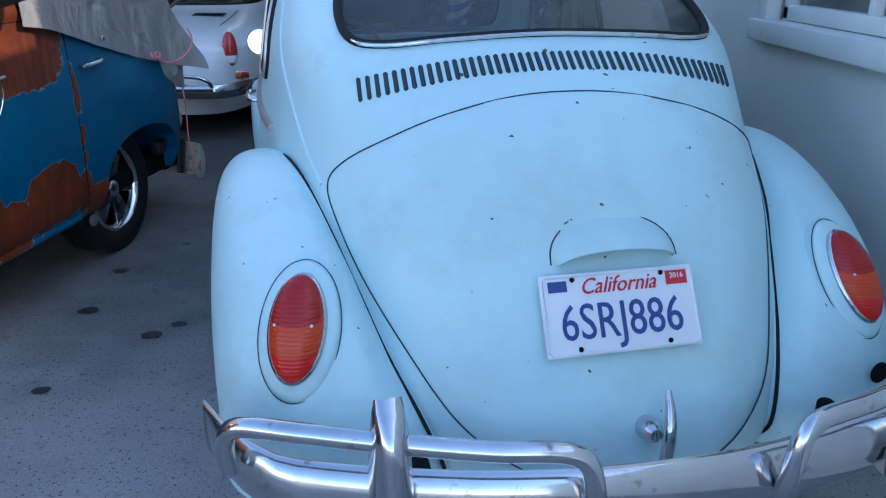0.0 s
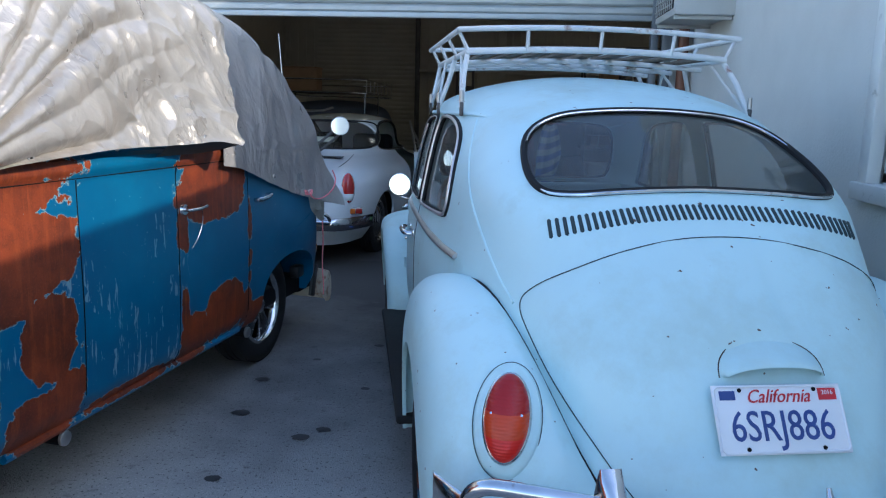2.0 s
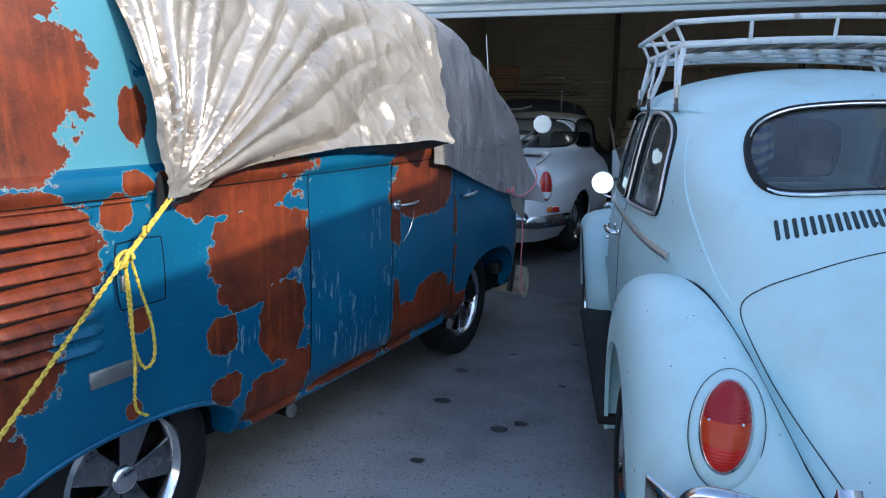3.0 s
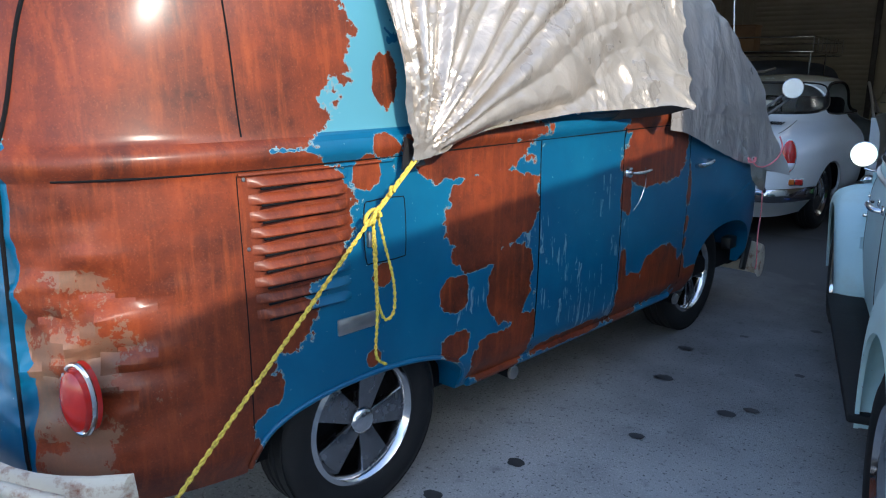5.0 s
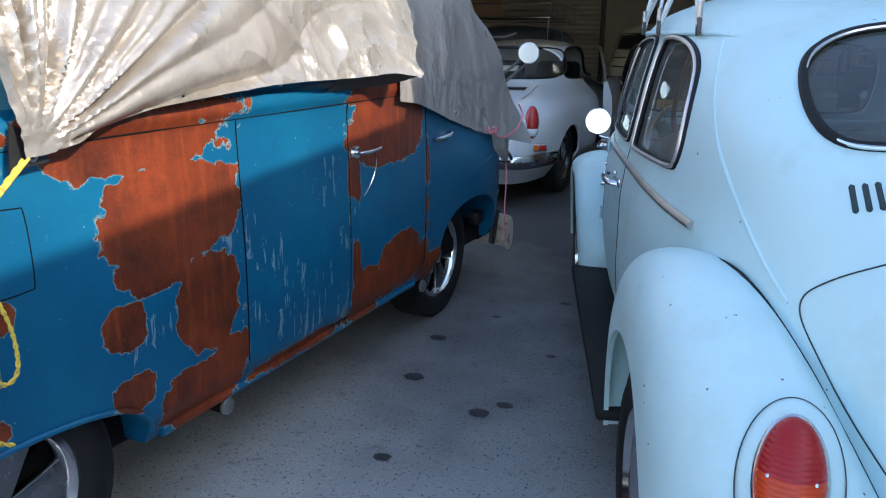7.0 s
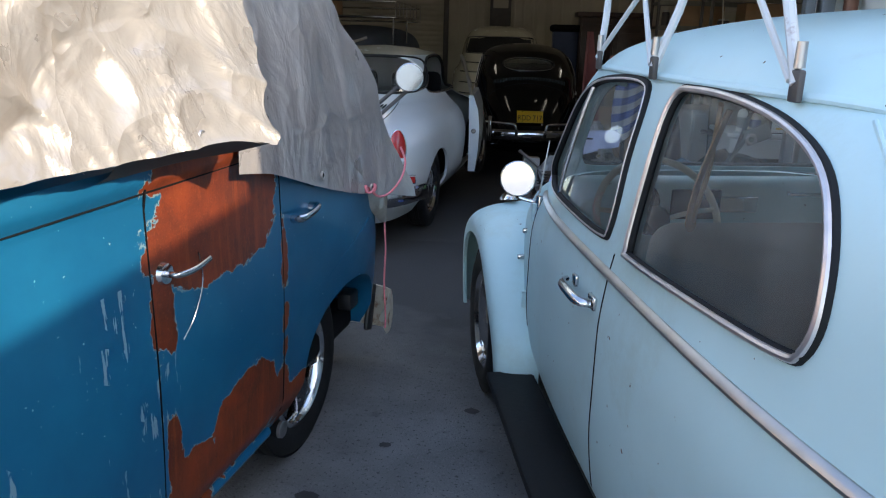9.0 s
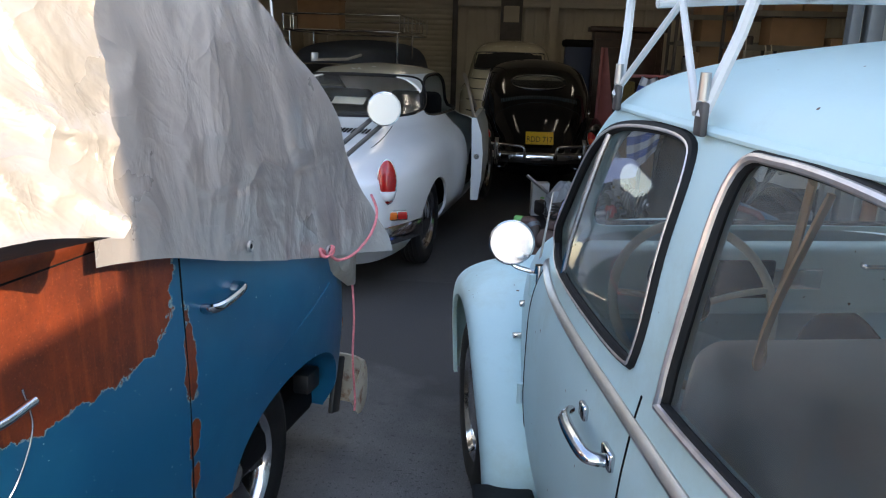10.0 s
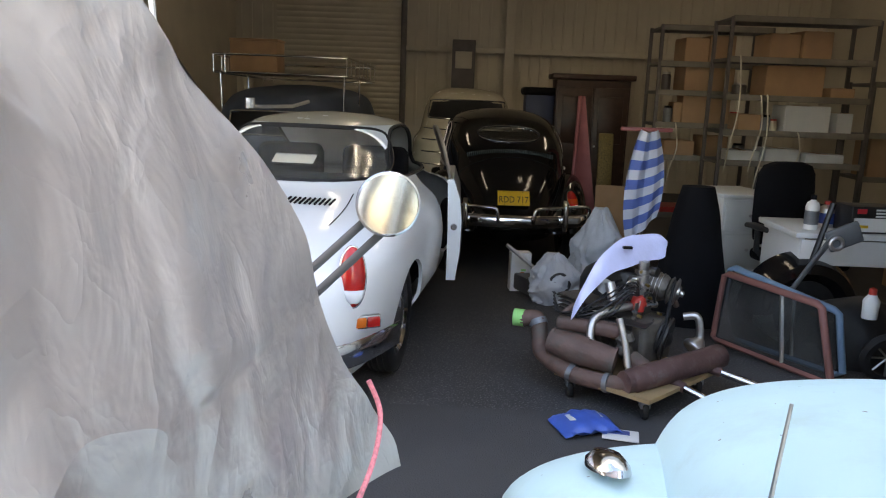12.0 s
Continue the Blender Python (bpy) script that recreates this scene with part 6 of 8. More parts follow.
# ---- white coupe ----
GHIA = Hull(
    w=[(0.2, 0.70), (0.35, 0.79), (0.6, 0.815), (0.72, 0.80), (0.82, 0.755), (0.90, 0.67), (0.96, 0.62), (1.1, 0.575), (1.2, 0.535), (1.27, 0.46), (1.31, 0.31), (1.325, 0.12), (1.33, 0.02)],
    vr=[(0.2, -0.90), (0.4, -1.0), (0.55, -0.99), (0.70, -0.96), (0.80, -0.80), (0.90, -0.32), (0.955, 0.02), (1.0, 0.14), (1.2, 0.50), (1.27, 0.72), (1.31, 0.98), (1.325, 1.12), (1.33, 1.2)],
    vf=[(0.2, 3.1), (0.5, 3.2), (0.7, 3.1), (0.8, 2.8), (0.88, 2.2), (0.95, 1.95), (1.2, 1.7), (1.28, 1.55), (1.32, 1.35), (1.33, 1.25)],
    nr=[(0.2, 6.5), (0.7, 7.0), (0.82, 4.5), (0.95, 3.0), (1.33, 2.6)], nf=[(0.2, 2.6), (1.33, 2.6)], vm=[(0.2, 1.15), (1.33, 1.22)])
M_TWOTONE = mat("pale_roof_cream", (0.50, 0.46, 0.36), 0.25, var=0.03, coat=0.4)
gh = thing("coupe", pose(-2.25, 6.95, 0, 0, 0, -6.5), "white vintage coupe with cream roof and one door ajar", "car")
AX = Matrix(((0, 0, 1, 0), (1, 0, 0, 0), (0, 1, 0, 0), (0, 0, 0, 1)))
AY = Matrix(((1, 0, 0, 0), (0, 0, 1, 0), (0, 1, 0, 0), (0, 0, 0, 1)))
G_REAR = [(0.0, 0.985), (0.40, 0.985), (0.52, 1.0), (0.545, 1.05), (0.50, 1.17), (0.44, 1.23), (0.30, 1.25), (0.0, 1.255)]
G_SIDE = [(0.66, 0.97), (0.60, 1.02), (0.72, 1.14), (0.90, 1.23), (1.15, 1.255), (1.40, 1.235), (1.58, 1.13), (1.72, 0.99), (1.66, 0.965), (1.1, 0.96)]
gw = [(z, max(x - 0.02, 0.02)) for z, x in GHIA.tables[0]]
g_in = Hull(gw, [(z, x + 0.02) for z, x in GHIA.tables[1]], [(z, x - 0.02) for z, x in GHIA.tables[2]], *GHIA.tables[3:])
cuts = [g_in.shell([0.26 + 0.04 * i for i in range(24)] + [1.22, 1.25, 1.275, 1.29], 100), prism(rounded(both(G_REAR), 4), 1.6, Matrix.Translation((0, -0.1, 0)) @ AY), prism(rounded(G_SIDE, 4), 3, AX)]
for sg in (1, -1):
    for vc in (0.0, 2.4):
        cuts.append(prism([(vc - 0.36, 0.1), (vc + 0.36, 0.1)] + [(vc + 0.36 * math.cos(t), 0.31 + 0.30 * math.sin(t)) for t in np.linspace(0, math.pi, 19)], 0.30, Matrix.Translation((sg * 0.74, 0, 0)) @ AX))
cuts.append(prism([(1.02, 0.24), (2.02, 0.24), (2.02, 0.93), (1.80, 0.955), (1.02, 0.955)], 0.5, Matrix.Translation((0.80, 0, 0)) @ AX))
link("body", smooth(cut(GHIA.shell([0.2 + 0.0168 * i for i in range(44)] + [0.93 + 0.4 * (1 - (1 - i / 36) ** 2) for i in range(37)], 200), cuts), 35), M_WHITEPAINT, gh)
part("roof_skin", (lambda rows: ([p for r in rows for p in r], [(i * 81 + j, i * 81 + j + 1, (i + 1) * 81 + j + 1, (i + 1) * 81 + j) for i in range(len(rows) - 1) for j in range(80)]))(
    [[(lambda a, e, half, lv: (lv[0] * math.cos(a) * (abs(math.cos(a)) ** e + abs(math.sin(a)) ** e) ** (-1 / e) * 1.004, lv[5] + half * math.sin(a) * (abs(math.cos(a)) ** e + abs(math.sin(a)) ** e) ** (-1 / e) * 1.003, z + 0.003))(a, lv[4] if math.sin(a) > 0 else lv[3], lv[2] - lv[5] if math.sin(a) > 0 else lv[5] - lv[1], lv) for a in np.linspace(0, 2 * math.pi, 81)] for z, lv in [(z, GHIA.level(z)) for z in (1.262, 1.275, 1.29, 1.305, 1.315, 1.323, 1.328, 1.3299)]]), M_TWOTONE, gh, "cream painted roof")
for nm, o, f in (("rear_window", rounded(both(G_REAR), 4), lambda u, z: (u, GHIA.back(u, z) + 0.006, z)), ("side_window", rounded(G_SIDE, 4), lambda v, z: (GHIA.side(v, z) - 0.006, v, z)), ("side_window", rounded(G_SIDE, 4), lambda v, z: (-GHIA.side(v, z) + 0.006, v, z))):
    if nm == "rear_window":
        pn = part(nm, ([f(a, b) for a, b in o], [tuple(range(len(o)))]), M_GLASS, gh)
        pn.visible_shadow = False
    part("window_trim", tube([f(a, b) for a, b in o], 0.010, 8, True), M_CHROME, gh)
    part("window_seal", tube([(x * 0.992, y, z) for x, y, z in [f(a, b) for a, b in o]], 0.014, 8, True), M_RUBBER, gh)
part("parcel_paper", box((0.26, 0.10, 0.006), (-0.05, 0.60, 1.06), 0.002, 1, Matrix.Rotation(radians(28), 4, "X")), M_IVORY, gh, "pale yellow paper behind the rear window")
part("rear_bench", box((1.0, 0.5, 0.45), (0, 0.75, 0.72), 0.06, 3), M_BLACKCLOTH_FILL, gh)
for u in (-0.3, 0.3):
    part("front_seat", box((0.46, 0.14, 0.62), (u, 1.25, 0.80), 0.06, 3), M_BLACKCLOTH_FILL, gh)
dr = part("door", loft([[(x, v, z) for x, z in ((0.0, 0.26), (0.025, 0.45), (0.03, 0.65), (0.015, 0.80), (-0.03, 0.93), (-0.07, 0.93), (-0.06, 0.6), (-0.06, 0.26))] for v in np.linspace(0, -1.0, 9)]), M_WHITEPAINT, gh, "white car door standing ajar")
dr.matrix_local = Matrix.Translation((0.785, 2.02, 0)) @ Matrix.Rotation(radians(7), 4, "Z")
part("window_frame", tube(spline([(-0.05, -0.99, 0.93), (-0.12, -0.80, 1.16), (-0.17, -0.55, 1.245), (-0.18, -0.40, 1.21), (-0.10, -0.08, 0.95)], 6), 0.013, 8), M_ALU, dr)
dg = part("door_glass", ([(-0.05, -0.97, 0.93), (-0.12, -0.80, 1.15), (-0.17, -0.55, 1.235), (-0.18, -0.40, 1.20), (-0.10, -0.08, 0.945)], [(0, 1, 2, 3, 4)]), M_GLASS, dr)
part("door_lock", lathe([(0, 0.01), (0.02, 0.01), (0.024, 0), (0, 0)], 16, Matrix.Translation((-0.02, -1.003, 0.62)) @ Matrix.Rotation(radians(90), 4, "X")), M_CHROME, dr)
for sg in (1, -1):
    wheel(gh, sg * 0.68, 0.0, 0.31, 0.15, "cap", sg)
    wheel(gh, sg * 0.68, 2.4, 0.31, 0.15, "cap", sg)
    m = facing((sg * 0.70, GHIA.back(0.70, 0.71) - 0.012, 0.71), (sg * 0.38, -0.92, 0.12))
    L1 = part("tail_lamp", lay(loft([[(0.052 * c * math.cos(t), 0.125 * c * math.sin(t), h) for t in (2 * math.pi * j / 32 for j in range(32))] for c, h in ((1.06, -0.03), (1.06, 0.004), (1.0, 0.012), (0.85, 0.03), (0.5, 0.04), (0.1, 0.043))]), m), M_REDLENS, gh, "tall oval red tail lamp")
    part("reverse_lens", lay(loft([[(0.050 * c * math.cos(t), -0.055 + 0.062 * c * min(math.sin(t), 0.05), h) for t in (2 * math.pi * j / 32 for j in range(32))] for c, h in ((1.0, 0.004), (0.97, 0.02), (0.75, 0.036), (0.3, 0.042))]), m), M_GLASSWHITE, L1, "clear lower lens")
    part("bezel", lay(tube([(0.055 * math.cos(t), 0.129 * math.sin(t), 0.004) for t in (2 * math.pi * j / 32 for j in range(32))], 0.005, 8, True), m), M_CHROME, L1)
    m = facing((sg * 0.742, GHIA.back(0.74, 0.505) - 0.012, 0.505), (sg * 0.55, -0.83, 0.0))
    L2 = part("marker_lamp", lay(box((0.15, 0.062, 0.03), (0, 0, 0), 0.01), m), M_CHROME, gh, "chrome framed amber marker lamp")
    part("amber_lens", lay(box((0.075, 0.045, 0.03), (-sg * 0.032, 0, 0.006), 0.006), m), M_AMBER, L2)
    part("red_lens", lay(box((0.058, 0.045, 0.03), (sg * 0.038, 0, 0.006), 0.006), m), M_REDLENS, L2)
rings = []
for i in range(41):
    u = -0.86 + 1.72 * i / 40
    v = -1.10 + 0.10 * u * u + 0.42 * max(0, (abs(u) - 0.60) / 0.26) ** 2.4
    rings.append([(u, v - 0.03 * math.cos(t) + 0.02, 0.41 + 0.055 * math.sin(t)) for t in np.linspace(-1.7, 1.7, 11)] + [(u, v + 0.03, 0.41)])
gb = part("rear_bumper", loft(rings), M_CHROME, gh, "chrome rear bumper")
part("bumper_hoop", tube(spline([(0.62, -1.06, 0.45), (0.60, -1.10, 0.50), (0.50, -1.12, 0.53), (0.2, -1.13, 0.53), (0.1, -1.13, 0.46)], 6), 0.015, 10), M_CHROME, gb)
for k in range(11):
    part("vent_slot", box((0.012, 0.10, 0.01), (0.16 + 0.026 * k, -0.18, curve_at(-0.18, [(-0.30, 0.90), (0.02, 0.955)]) + 0.003), 0.003, 1, Matrix.Rotation(radians(9), 4, "X")), M_DARK, gh)
part("lid_gap", tube(spline([(0.48, 0.0, 0.945), (0.50, -0.25, 0.90), (0.48, -0.50, 0.845), (0.42, -0.72, 0.78), (0.36, -0.88, 0.66), (0.30, -0.93, 0.55)], 6), 0.003, 6), M_DARK, gh)
part("chassis", box((1.3, 3.2, 0.10), (0, 1.1, 0.24), 0.03), M_DARK, gh)
wip = thing("metal_bracket", pose(-2.45, 8.05, 1.335, 0, 0, 30), "thin bent metal bracket lying on the coupe's roof", "bracket")
part("bar", tube([(-0.18, 0, 0.012), (0.1, 0.02, 0.02), (0.22, 0.03, 0.055)], 0.012, 8), M_ALU, wip)
part("clip", box((0.06, 0.03, 0.07), (-0.19, 0, 0.035), 0.006), M_ALU, wip)

# ---- black compact car ----
Y0 = 10.85
blk = beetle(pose(-0.76, Y0, gz(Y0) + 0.0, 0, 0, 3), M_BLACKPAINT, "compact_car", "glossy black rounded vintage compact car with yellow plate",
             [(0.0, 1.24), (0.15, 1.243), (0.27, 1.265), (0.315, 1.31), (0.27, 1.355), (0.15, 1.38), (0.0, 1.385)])
# made-up block that stands in for the darkness of the cabin
part("cabin_dark_fill", box((1.0, 1.6, 0.5), (0, 1.1, 1.0), 0.1, 3), M_BLACKCLOTH_FILL, blk)
number_plate(blk, facing((0.0, -0.735, 0.742), (0, -0.85, 0.52)), "RDD 717", M_PLATEYELLOW, M_BLACKINK)

# ---- dark blue van with roof rack, pale car at the back ----
def small_window(hull, parent, half, material, back=True):
    o = rounded(both(half), 4)
    right = [(u, z) for u, z in o if u >= 0]
    lo, hi = min(z for _, z in o), max(z for _, z in o)
    rows = []
    for k in range(9):
        z = lo + 0.004 + (hi - lo - 0.008) * k / 8
        reach = max([a + (b - a) * (z - z0) / (z1 - z0) for (a, z0), (b, z1) in zip(right, right[1:]) if z0 != z1 and min(z0, z1) <= z <= max(z0, z1)] or [half[1][0]])
        rows.append([(reach * q, hull.back(reach * q, z) - 0.006, z) for q in np.linspace(-1, 1, 21)])
    part("rear_window", loft(rows, False), material, parent, "dark rear window")
    part("window_trim", tube([(u, hull.back(u, z) - 0.008, z) for u, z in o], 0.012, 8, True), M_CHROME, parent)


v2 = thing("van", pose(-3.55, 12.9, gz(12.9), 0, 0, -2), "dull dark blue van with a chrome roof rack", "van")
VAN2 = Hull([(0.3, 0.80), (0.45, 0.86), (1.1, 0.86), (1.4, 0.82), (1.58, 0.74), (1.68, 0.55), (1.73, 0.25), (1.74, 0.02)], [(0.3, -0.9), (1.1, -0.93), (1.4, -0.86), (1.58, -0.66), (1.68, -0.2), (1.73, 0.6), (1.74, 1.0)],
            [(0.3, 3.2), (1.1, 3.2), (1.5, 3.0), (1.68, 2.4), (1.74, 1.2)], [(0.3, 5), (1.74, 3)], [(0.3, 5), (1.74, 3)], [(0.3, 1.1), (1.74, 1.1)])
part("body", VAN2.shell([0.3 + 0.03 * i for i in range(47)] + [1.725, 1.74], 120), M_NAVY, v2)
small_window(VAN2, v2, [(0.0, 1.13), (0.42, 1.13), (0.46, 1.17), (0.46, 1.36), (0.42, 1.40), (0.0, 1.41)], M_RUBBER)
for sg in (1, -1):
    wheel(v2, sg * 0.74, 0.0, 0.31, 0.16, "cap", sg)
rk = thing("roof_rack", pose(-3.55, 12.9, gz(12.9), 0, 0, -2), "chrome tubular roof rack on the dark blue van", "roof rack")
for z in (1.86, 2.08):
    part("rail", tube([(-0.85, -0.3, z), (0.85, -0.3, z), (0.85, 1.9, z - 0.05), (-0.85, 1.9, z - 0.05)], 0.014, 8, True), M_CHROME, rk)
for x in (-0.85, -0.7, 0.85):
    for y in (-0.3, 0.0, 0.3, 0.6, 0.9, 1.2, 1.5, 1.9):
        if x != -0.7 or y == -0.3:
            part("post", tube([(x, y, 1.85), (x, y, 2.08)], 0.009, 8), M_CHROME, rk)
for x in (-0.8, 0.8):
    for y in (-0.2, 0.9):
        part("foot", tube([(x, y, 1.86), (x * 0.98, y, 1.40)], 0.014, 8), M_CHROME, rk)
for i in range(8):
    part("slat", box((0.10, 2.15, 0.015), (-0.74 + 0.21 * i, 0.8, 1.86), 0.003, 1), M_WOOD, rk)
bx = thing("crate", pose(-4.0, 13.2, gz(13.2) + 1.87), "brown cardboard crate on the van's roof rack", "box")
part("carton", box((0.62, 0.4, 0.40), (0, 0, 0.20), 0.01), M_CARD, bx)
part("lid_flap", box((0.64, 0.42, 0.03), (0, 0, 0.415), 0.005), M_CARD, bx)

pc = thing("estate_car", pose(-1.20, 14.0, gz(14.2) + 0.0, 0, 0, 0), "pale cream vintage car with a wide rear window", "car")
PALE = Hull([(0.2, 0.70), (0.5, 0.80), (0.9, 0.78), (1.0, 0.70), (1.3, 0.62), (1.45, 0.54), (1.53, 0.36), (1.55, 0.02)], [(0.2, -0.9), (0.5, -0.98), (0.9, -0.92), (1.0, -0.85), (1.3, -0.62), (1.45, -0.40), (1.53, 0.1), (1.55, 0.8)],
            [(0.2, 2.9), (0.8, 2.9), (1.0, 2.0), (1.4, 1.6), (1.55, 1.0)], [(0.2, 4), (1.55, 3)], [(0.2, 3), (1.55, 3)], [(0.2, 1.0), (1.55, 0.9)])
TALL = 1.15
PALE = Hull(*[[(z * TALL, x) for z, x in table] for table in PALE.tables])
part("body", PALE.shell([TALL * z for z in [0.2 + 0.03 * i for i in range(44)] + [1.51, 1.53, 1.545, 1.55]], 120), M_CREAM, pc)
small_window(PALE, pc, [(0.0, 1.36), (0.46, 1.36), (0.54, 1.39), (0.53, 1.55), (0.47, 1.60), (0.0, 1.61)], M_RUBBER)
for z in (1.22, 1.08, 0.92, 0.76):
    part("trim_strip", tube([(u, PALE.back(u, z) - 0.004, z) for u in np.linspace(-0.6, 0.6, 21)], 0.008, 6), M_CHROME, pc)
for sg in (1, -1):
    wheel(pc, sg * 0.68, 0.0, 0.31, 0.16, "cap", sg)

# ---- furniture and clutter in the garage ----
def shelf_unit(x0, x1, y0, y1, top, levels, label):
    b = gz(y0)
    t = thing("shelf_unit", pose(0, 0, b), label, "shelf", "steel shelf units")
    for x in (x0, x1):
        for y in (y0, y1):
            part("post", box((0.036, 0.036, top - b), (x, y, (top - b) / 2), 0.004, 1), M_STEEL, t)
    for z in levels:
        part("shelf", box((x1 - x0, y1 - y0, 0.035), ((x0 + x1) / 2, (y0 + y1) / 2, z - b), 0.004, 1), M_STEEL, t)
        part("lip", box((x1 - x0, 0.012, 0.06), ((x0 + x1) / 2, y0 - 0.012, z - b), 0.003, 1), M_SHELFEDGE, t)
    return t


M_SHELFEDGE = mat("shelf_lip", (0.20, 0.18, 0.15), 0.5, 0.3, var=0.2)
M_RED = mat("red_case", (0.45, 0.03, 0.02), 0.5)
M_WHITEMATTE = mat("white_laminate", (0.62, 0.62, 0.60), 0.45, var=0.04)
LV = (2.24, 1.87, 1.57, 1.23, 0.88, 0.25)
shelf_unit(0.83, 1.98, 11.3, 11.8, 2.27, LV, "tall dark steel shelf loaded with cardboard boxes")
shelf_unit(1.32, 2.72, 10.6, 11.1, 2.30, (2.28, 1.90, 1.54, 1.20, 0.90, 0.25), "tall dark steel shelf loaded with cardboard boxes")
shelf_unit(2.95, 4.2, 11.0, 11.5, 1.75, (1.72, 1.2, 0.75, 0.25), "lower dark steel shelf by the side wall")


def carton(x, y, z, sx, sy, sz, label="brown cardboard box on the shelf", material=None):
    t = thing("carton", pose(x, y, z, 0, 0, random.uniform(-6, 6)), label, "box", "cardboard boxes")
    mt = material if material else M_CARD
    part("box_body", box((sx, sy, sz), (0, 0, sz / 2), 0.006, 1), mt, t)
    part("tape", box((0.05, sy + 0.004, 0.003), (0, 0, sz + 0.001), 0), M_TAN, t)
    return t


for x, y, z, sx, sz in ((1.22, 11.55, 1.89, 0.26, 0.26), (1.50, 11.55, 1.89, 0.27, 0.29), (1.38, 11.55, 1.59, 0.54, 0.27), (1.40, 11.55, 1.25, 0.50, 0.30), (1.10, 11.55, 1.25, 0.09, 0.22),
                      (1.12, 11.55, 0.90, 0.34, 0.16), (1.52, 11.55, 0.90, 0.28, 0.22), (1.86, 10.85, 1.92, 0.30, 0.24), (2.17, 10.85, 1.92, 0.30, 0.27), (2.0, 10.85, 1.56, 0.58, 0.30), (2.48, 10.85, 1.56, 0.24, 0.10), (1.62, 10.85, 1.22, 0.22, 0.16)):
    carton(x, y, z, sx, 0.36, sz)
for x, z, w, h in ((1.60, 0.92, 0.34, 0.10), (1.98, 0.92, 0.36, 0.13), (2.40, 0.92, 0.40, 0.09), (2.18, 1.22, 0.46, 0.26), (2.55, 1.22, 0.16, 0.20)):
    carton(x, 10.85, z, w, 0.3, h, "flat white box on the shelf", M_WHITEMATTE)
for k, (x, y, z, r, h) in enumerate(((1.0, 11.45, 1.25, 0.05, 0.18), (1.72, 11.45, 1.25, 0.06, 0.14), (1.50, 10.75, 1.56, 0.07, 0.12), (1.78, 10.72, 1.22, 0.05, 0.16), (1.86, 10.72, 1.22, 0.04, 0.12), (0.95, 11.45, 1.59, 0.05, 0.20), (1.80, 11.45, 0.90, 0.06, 0.15))):
    can = thing("storage_jar", pose(x, y, z), "small dull jar standing on the steel shelf", "jar", "jars on the shelves")
    part("jar_body", lathe([(0, 0), (r, 0), (r, h * 0.8), (r * 0.8, h * 0.88), (0, h * 0.88)], 18), (M_GRAYSTEEL, M_IVORY, M_STEEL)[k % 3], can)
    part("lid", lathe([(0, h * 0.86), (r * 0.82, h * 0.86), (r * 0.82, h), (0, h)], 18), (M_DARK, M_RED, M_ALU)[k % 3], can)
for x, y, z0, ln in ((1.66, 10.57, 1.54, 0.72), (1.72, 10.57, 1.54, 0.95), (1.05, 11.27, 1.23, 0.60), (2.06, 10.57, 1.20, 0.45), (1.42, 10.57, 1.90, 1.1)):
    cord = thing("hanging_cable", pose(x, y, z0), "pale cable hanging from the steel shelf", "cable", "cables on the shelves")
    part("cable", tube(spline([(0, 0.03, 0.01), (0, -0.012, 0.0), (0.03, -0.015, -ln * 0.4), (-0.03, -0.015, -ln * 0.8), (-0.05, -0.01, -ln)], 6), 0.007, 6), M_IVORY, cord)
carton(1.25, 11.5, 0.40 + 0.0, 0.55, 0.4, 0.10, "flat red case under the shelf", M_RED).location.z = 0.235
carton(3.3, 11.25, 0.77, 0.5, 0.36, 0.40, "large brown cardboard box")
carton(3.25, 9.9, gz(9.9), 0.8, 0.5, 0.95, "large brown cardboard box on the floor")

cab = thing("cabinet", pose(0.64, 14.6, gz(14.6)), "tall dark wooden cabinet with a moulded top", "cabinet")
M_DARKWOOD = mat("dark_wood", (0.045, 0.022, 0.015), 0.4, var=0.3, scale=10)
part("body", box((1.08, 0.55, 1.95), (0, 0, 0.98), 0.01), M_DARKWOOD, cab)
part("cornice", box((1.22, 0.64, 0.08), (0, 0, 2.0), 0.02), M_DARKWOOD, cab)
for s in (-1, 1):
    d = part("door", box((0.50, 0.03, 1.7), (s * 0.265, -0.285, 1.0), 0.01), M_DARKWOOD, cab)
    part("door_panel", box((0.36, 0.02, 0.68), (s * 0.265, -0.30, 1.38), 0.01), M_DARKWOOD, d)
    part("knob", lathe([(0, 0.03), (0.014, 0.026), (0.016, 0.012), (0.006, 0), (0, 0)], 12, Matrix.Translation((s * 0.06, -0.30, 1.0)) @ Matrix.Rotation(radians(90), 4, "X")), M_ALU, d)
bl = thing("locker", pose(-0.12, 14.7, gz(14.7)), "dark blue metal locker with a black hood", "cabinet")
part("body", box((0.42, 0.5, 1.72), (0, 0, 0.86), 0.01), mat("locker_blue", (0.02, 0.035, 0.09), 0.5), bl)
part("hood", box((0.52, 0.56, 0.12), (0, 0, 1.77), 0.05, 3), M_DARK, bl)
fr = thing("wall_bracket", pose(-1.30, YB - 0.2, 1.55), "dark metal bracket hung on the back wall", "bracket")
part("plate", box((0.42, 0.04, 0.85), (0, 0, 0.45), 0.01), M_STEEL, fr)
part("opening", box((0.30, 0.05, 0.30), (0, -0.006, 0.52), 0.01), M_WALLIN, fr)

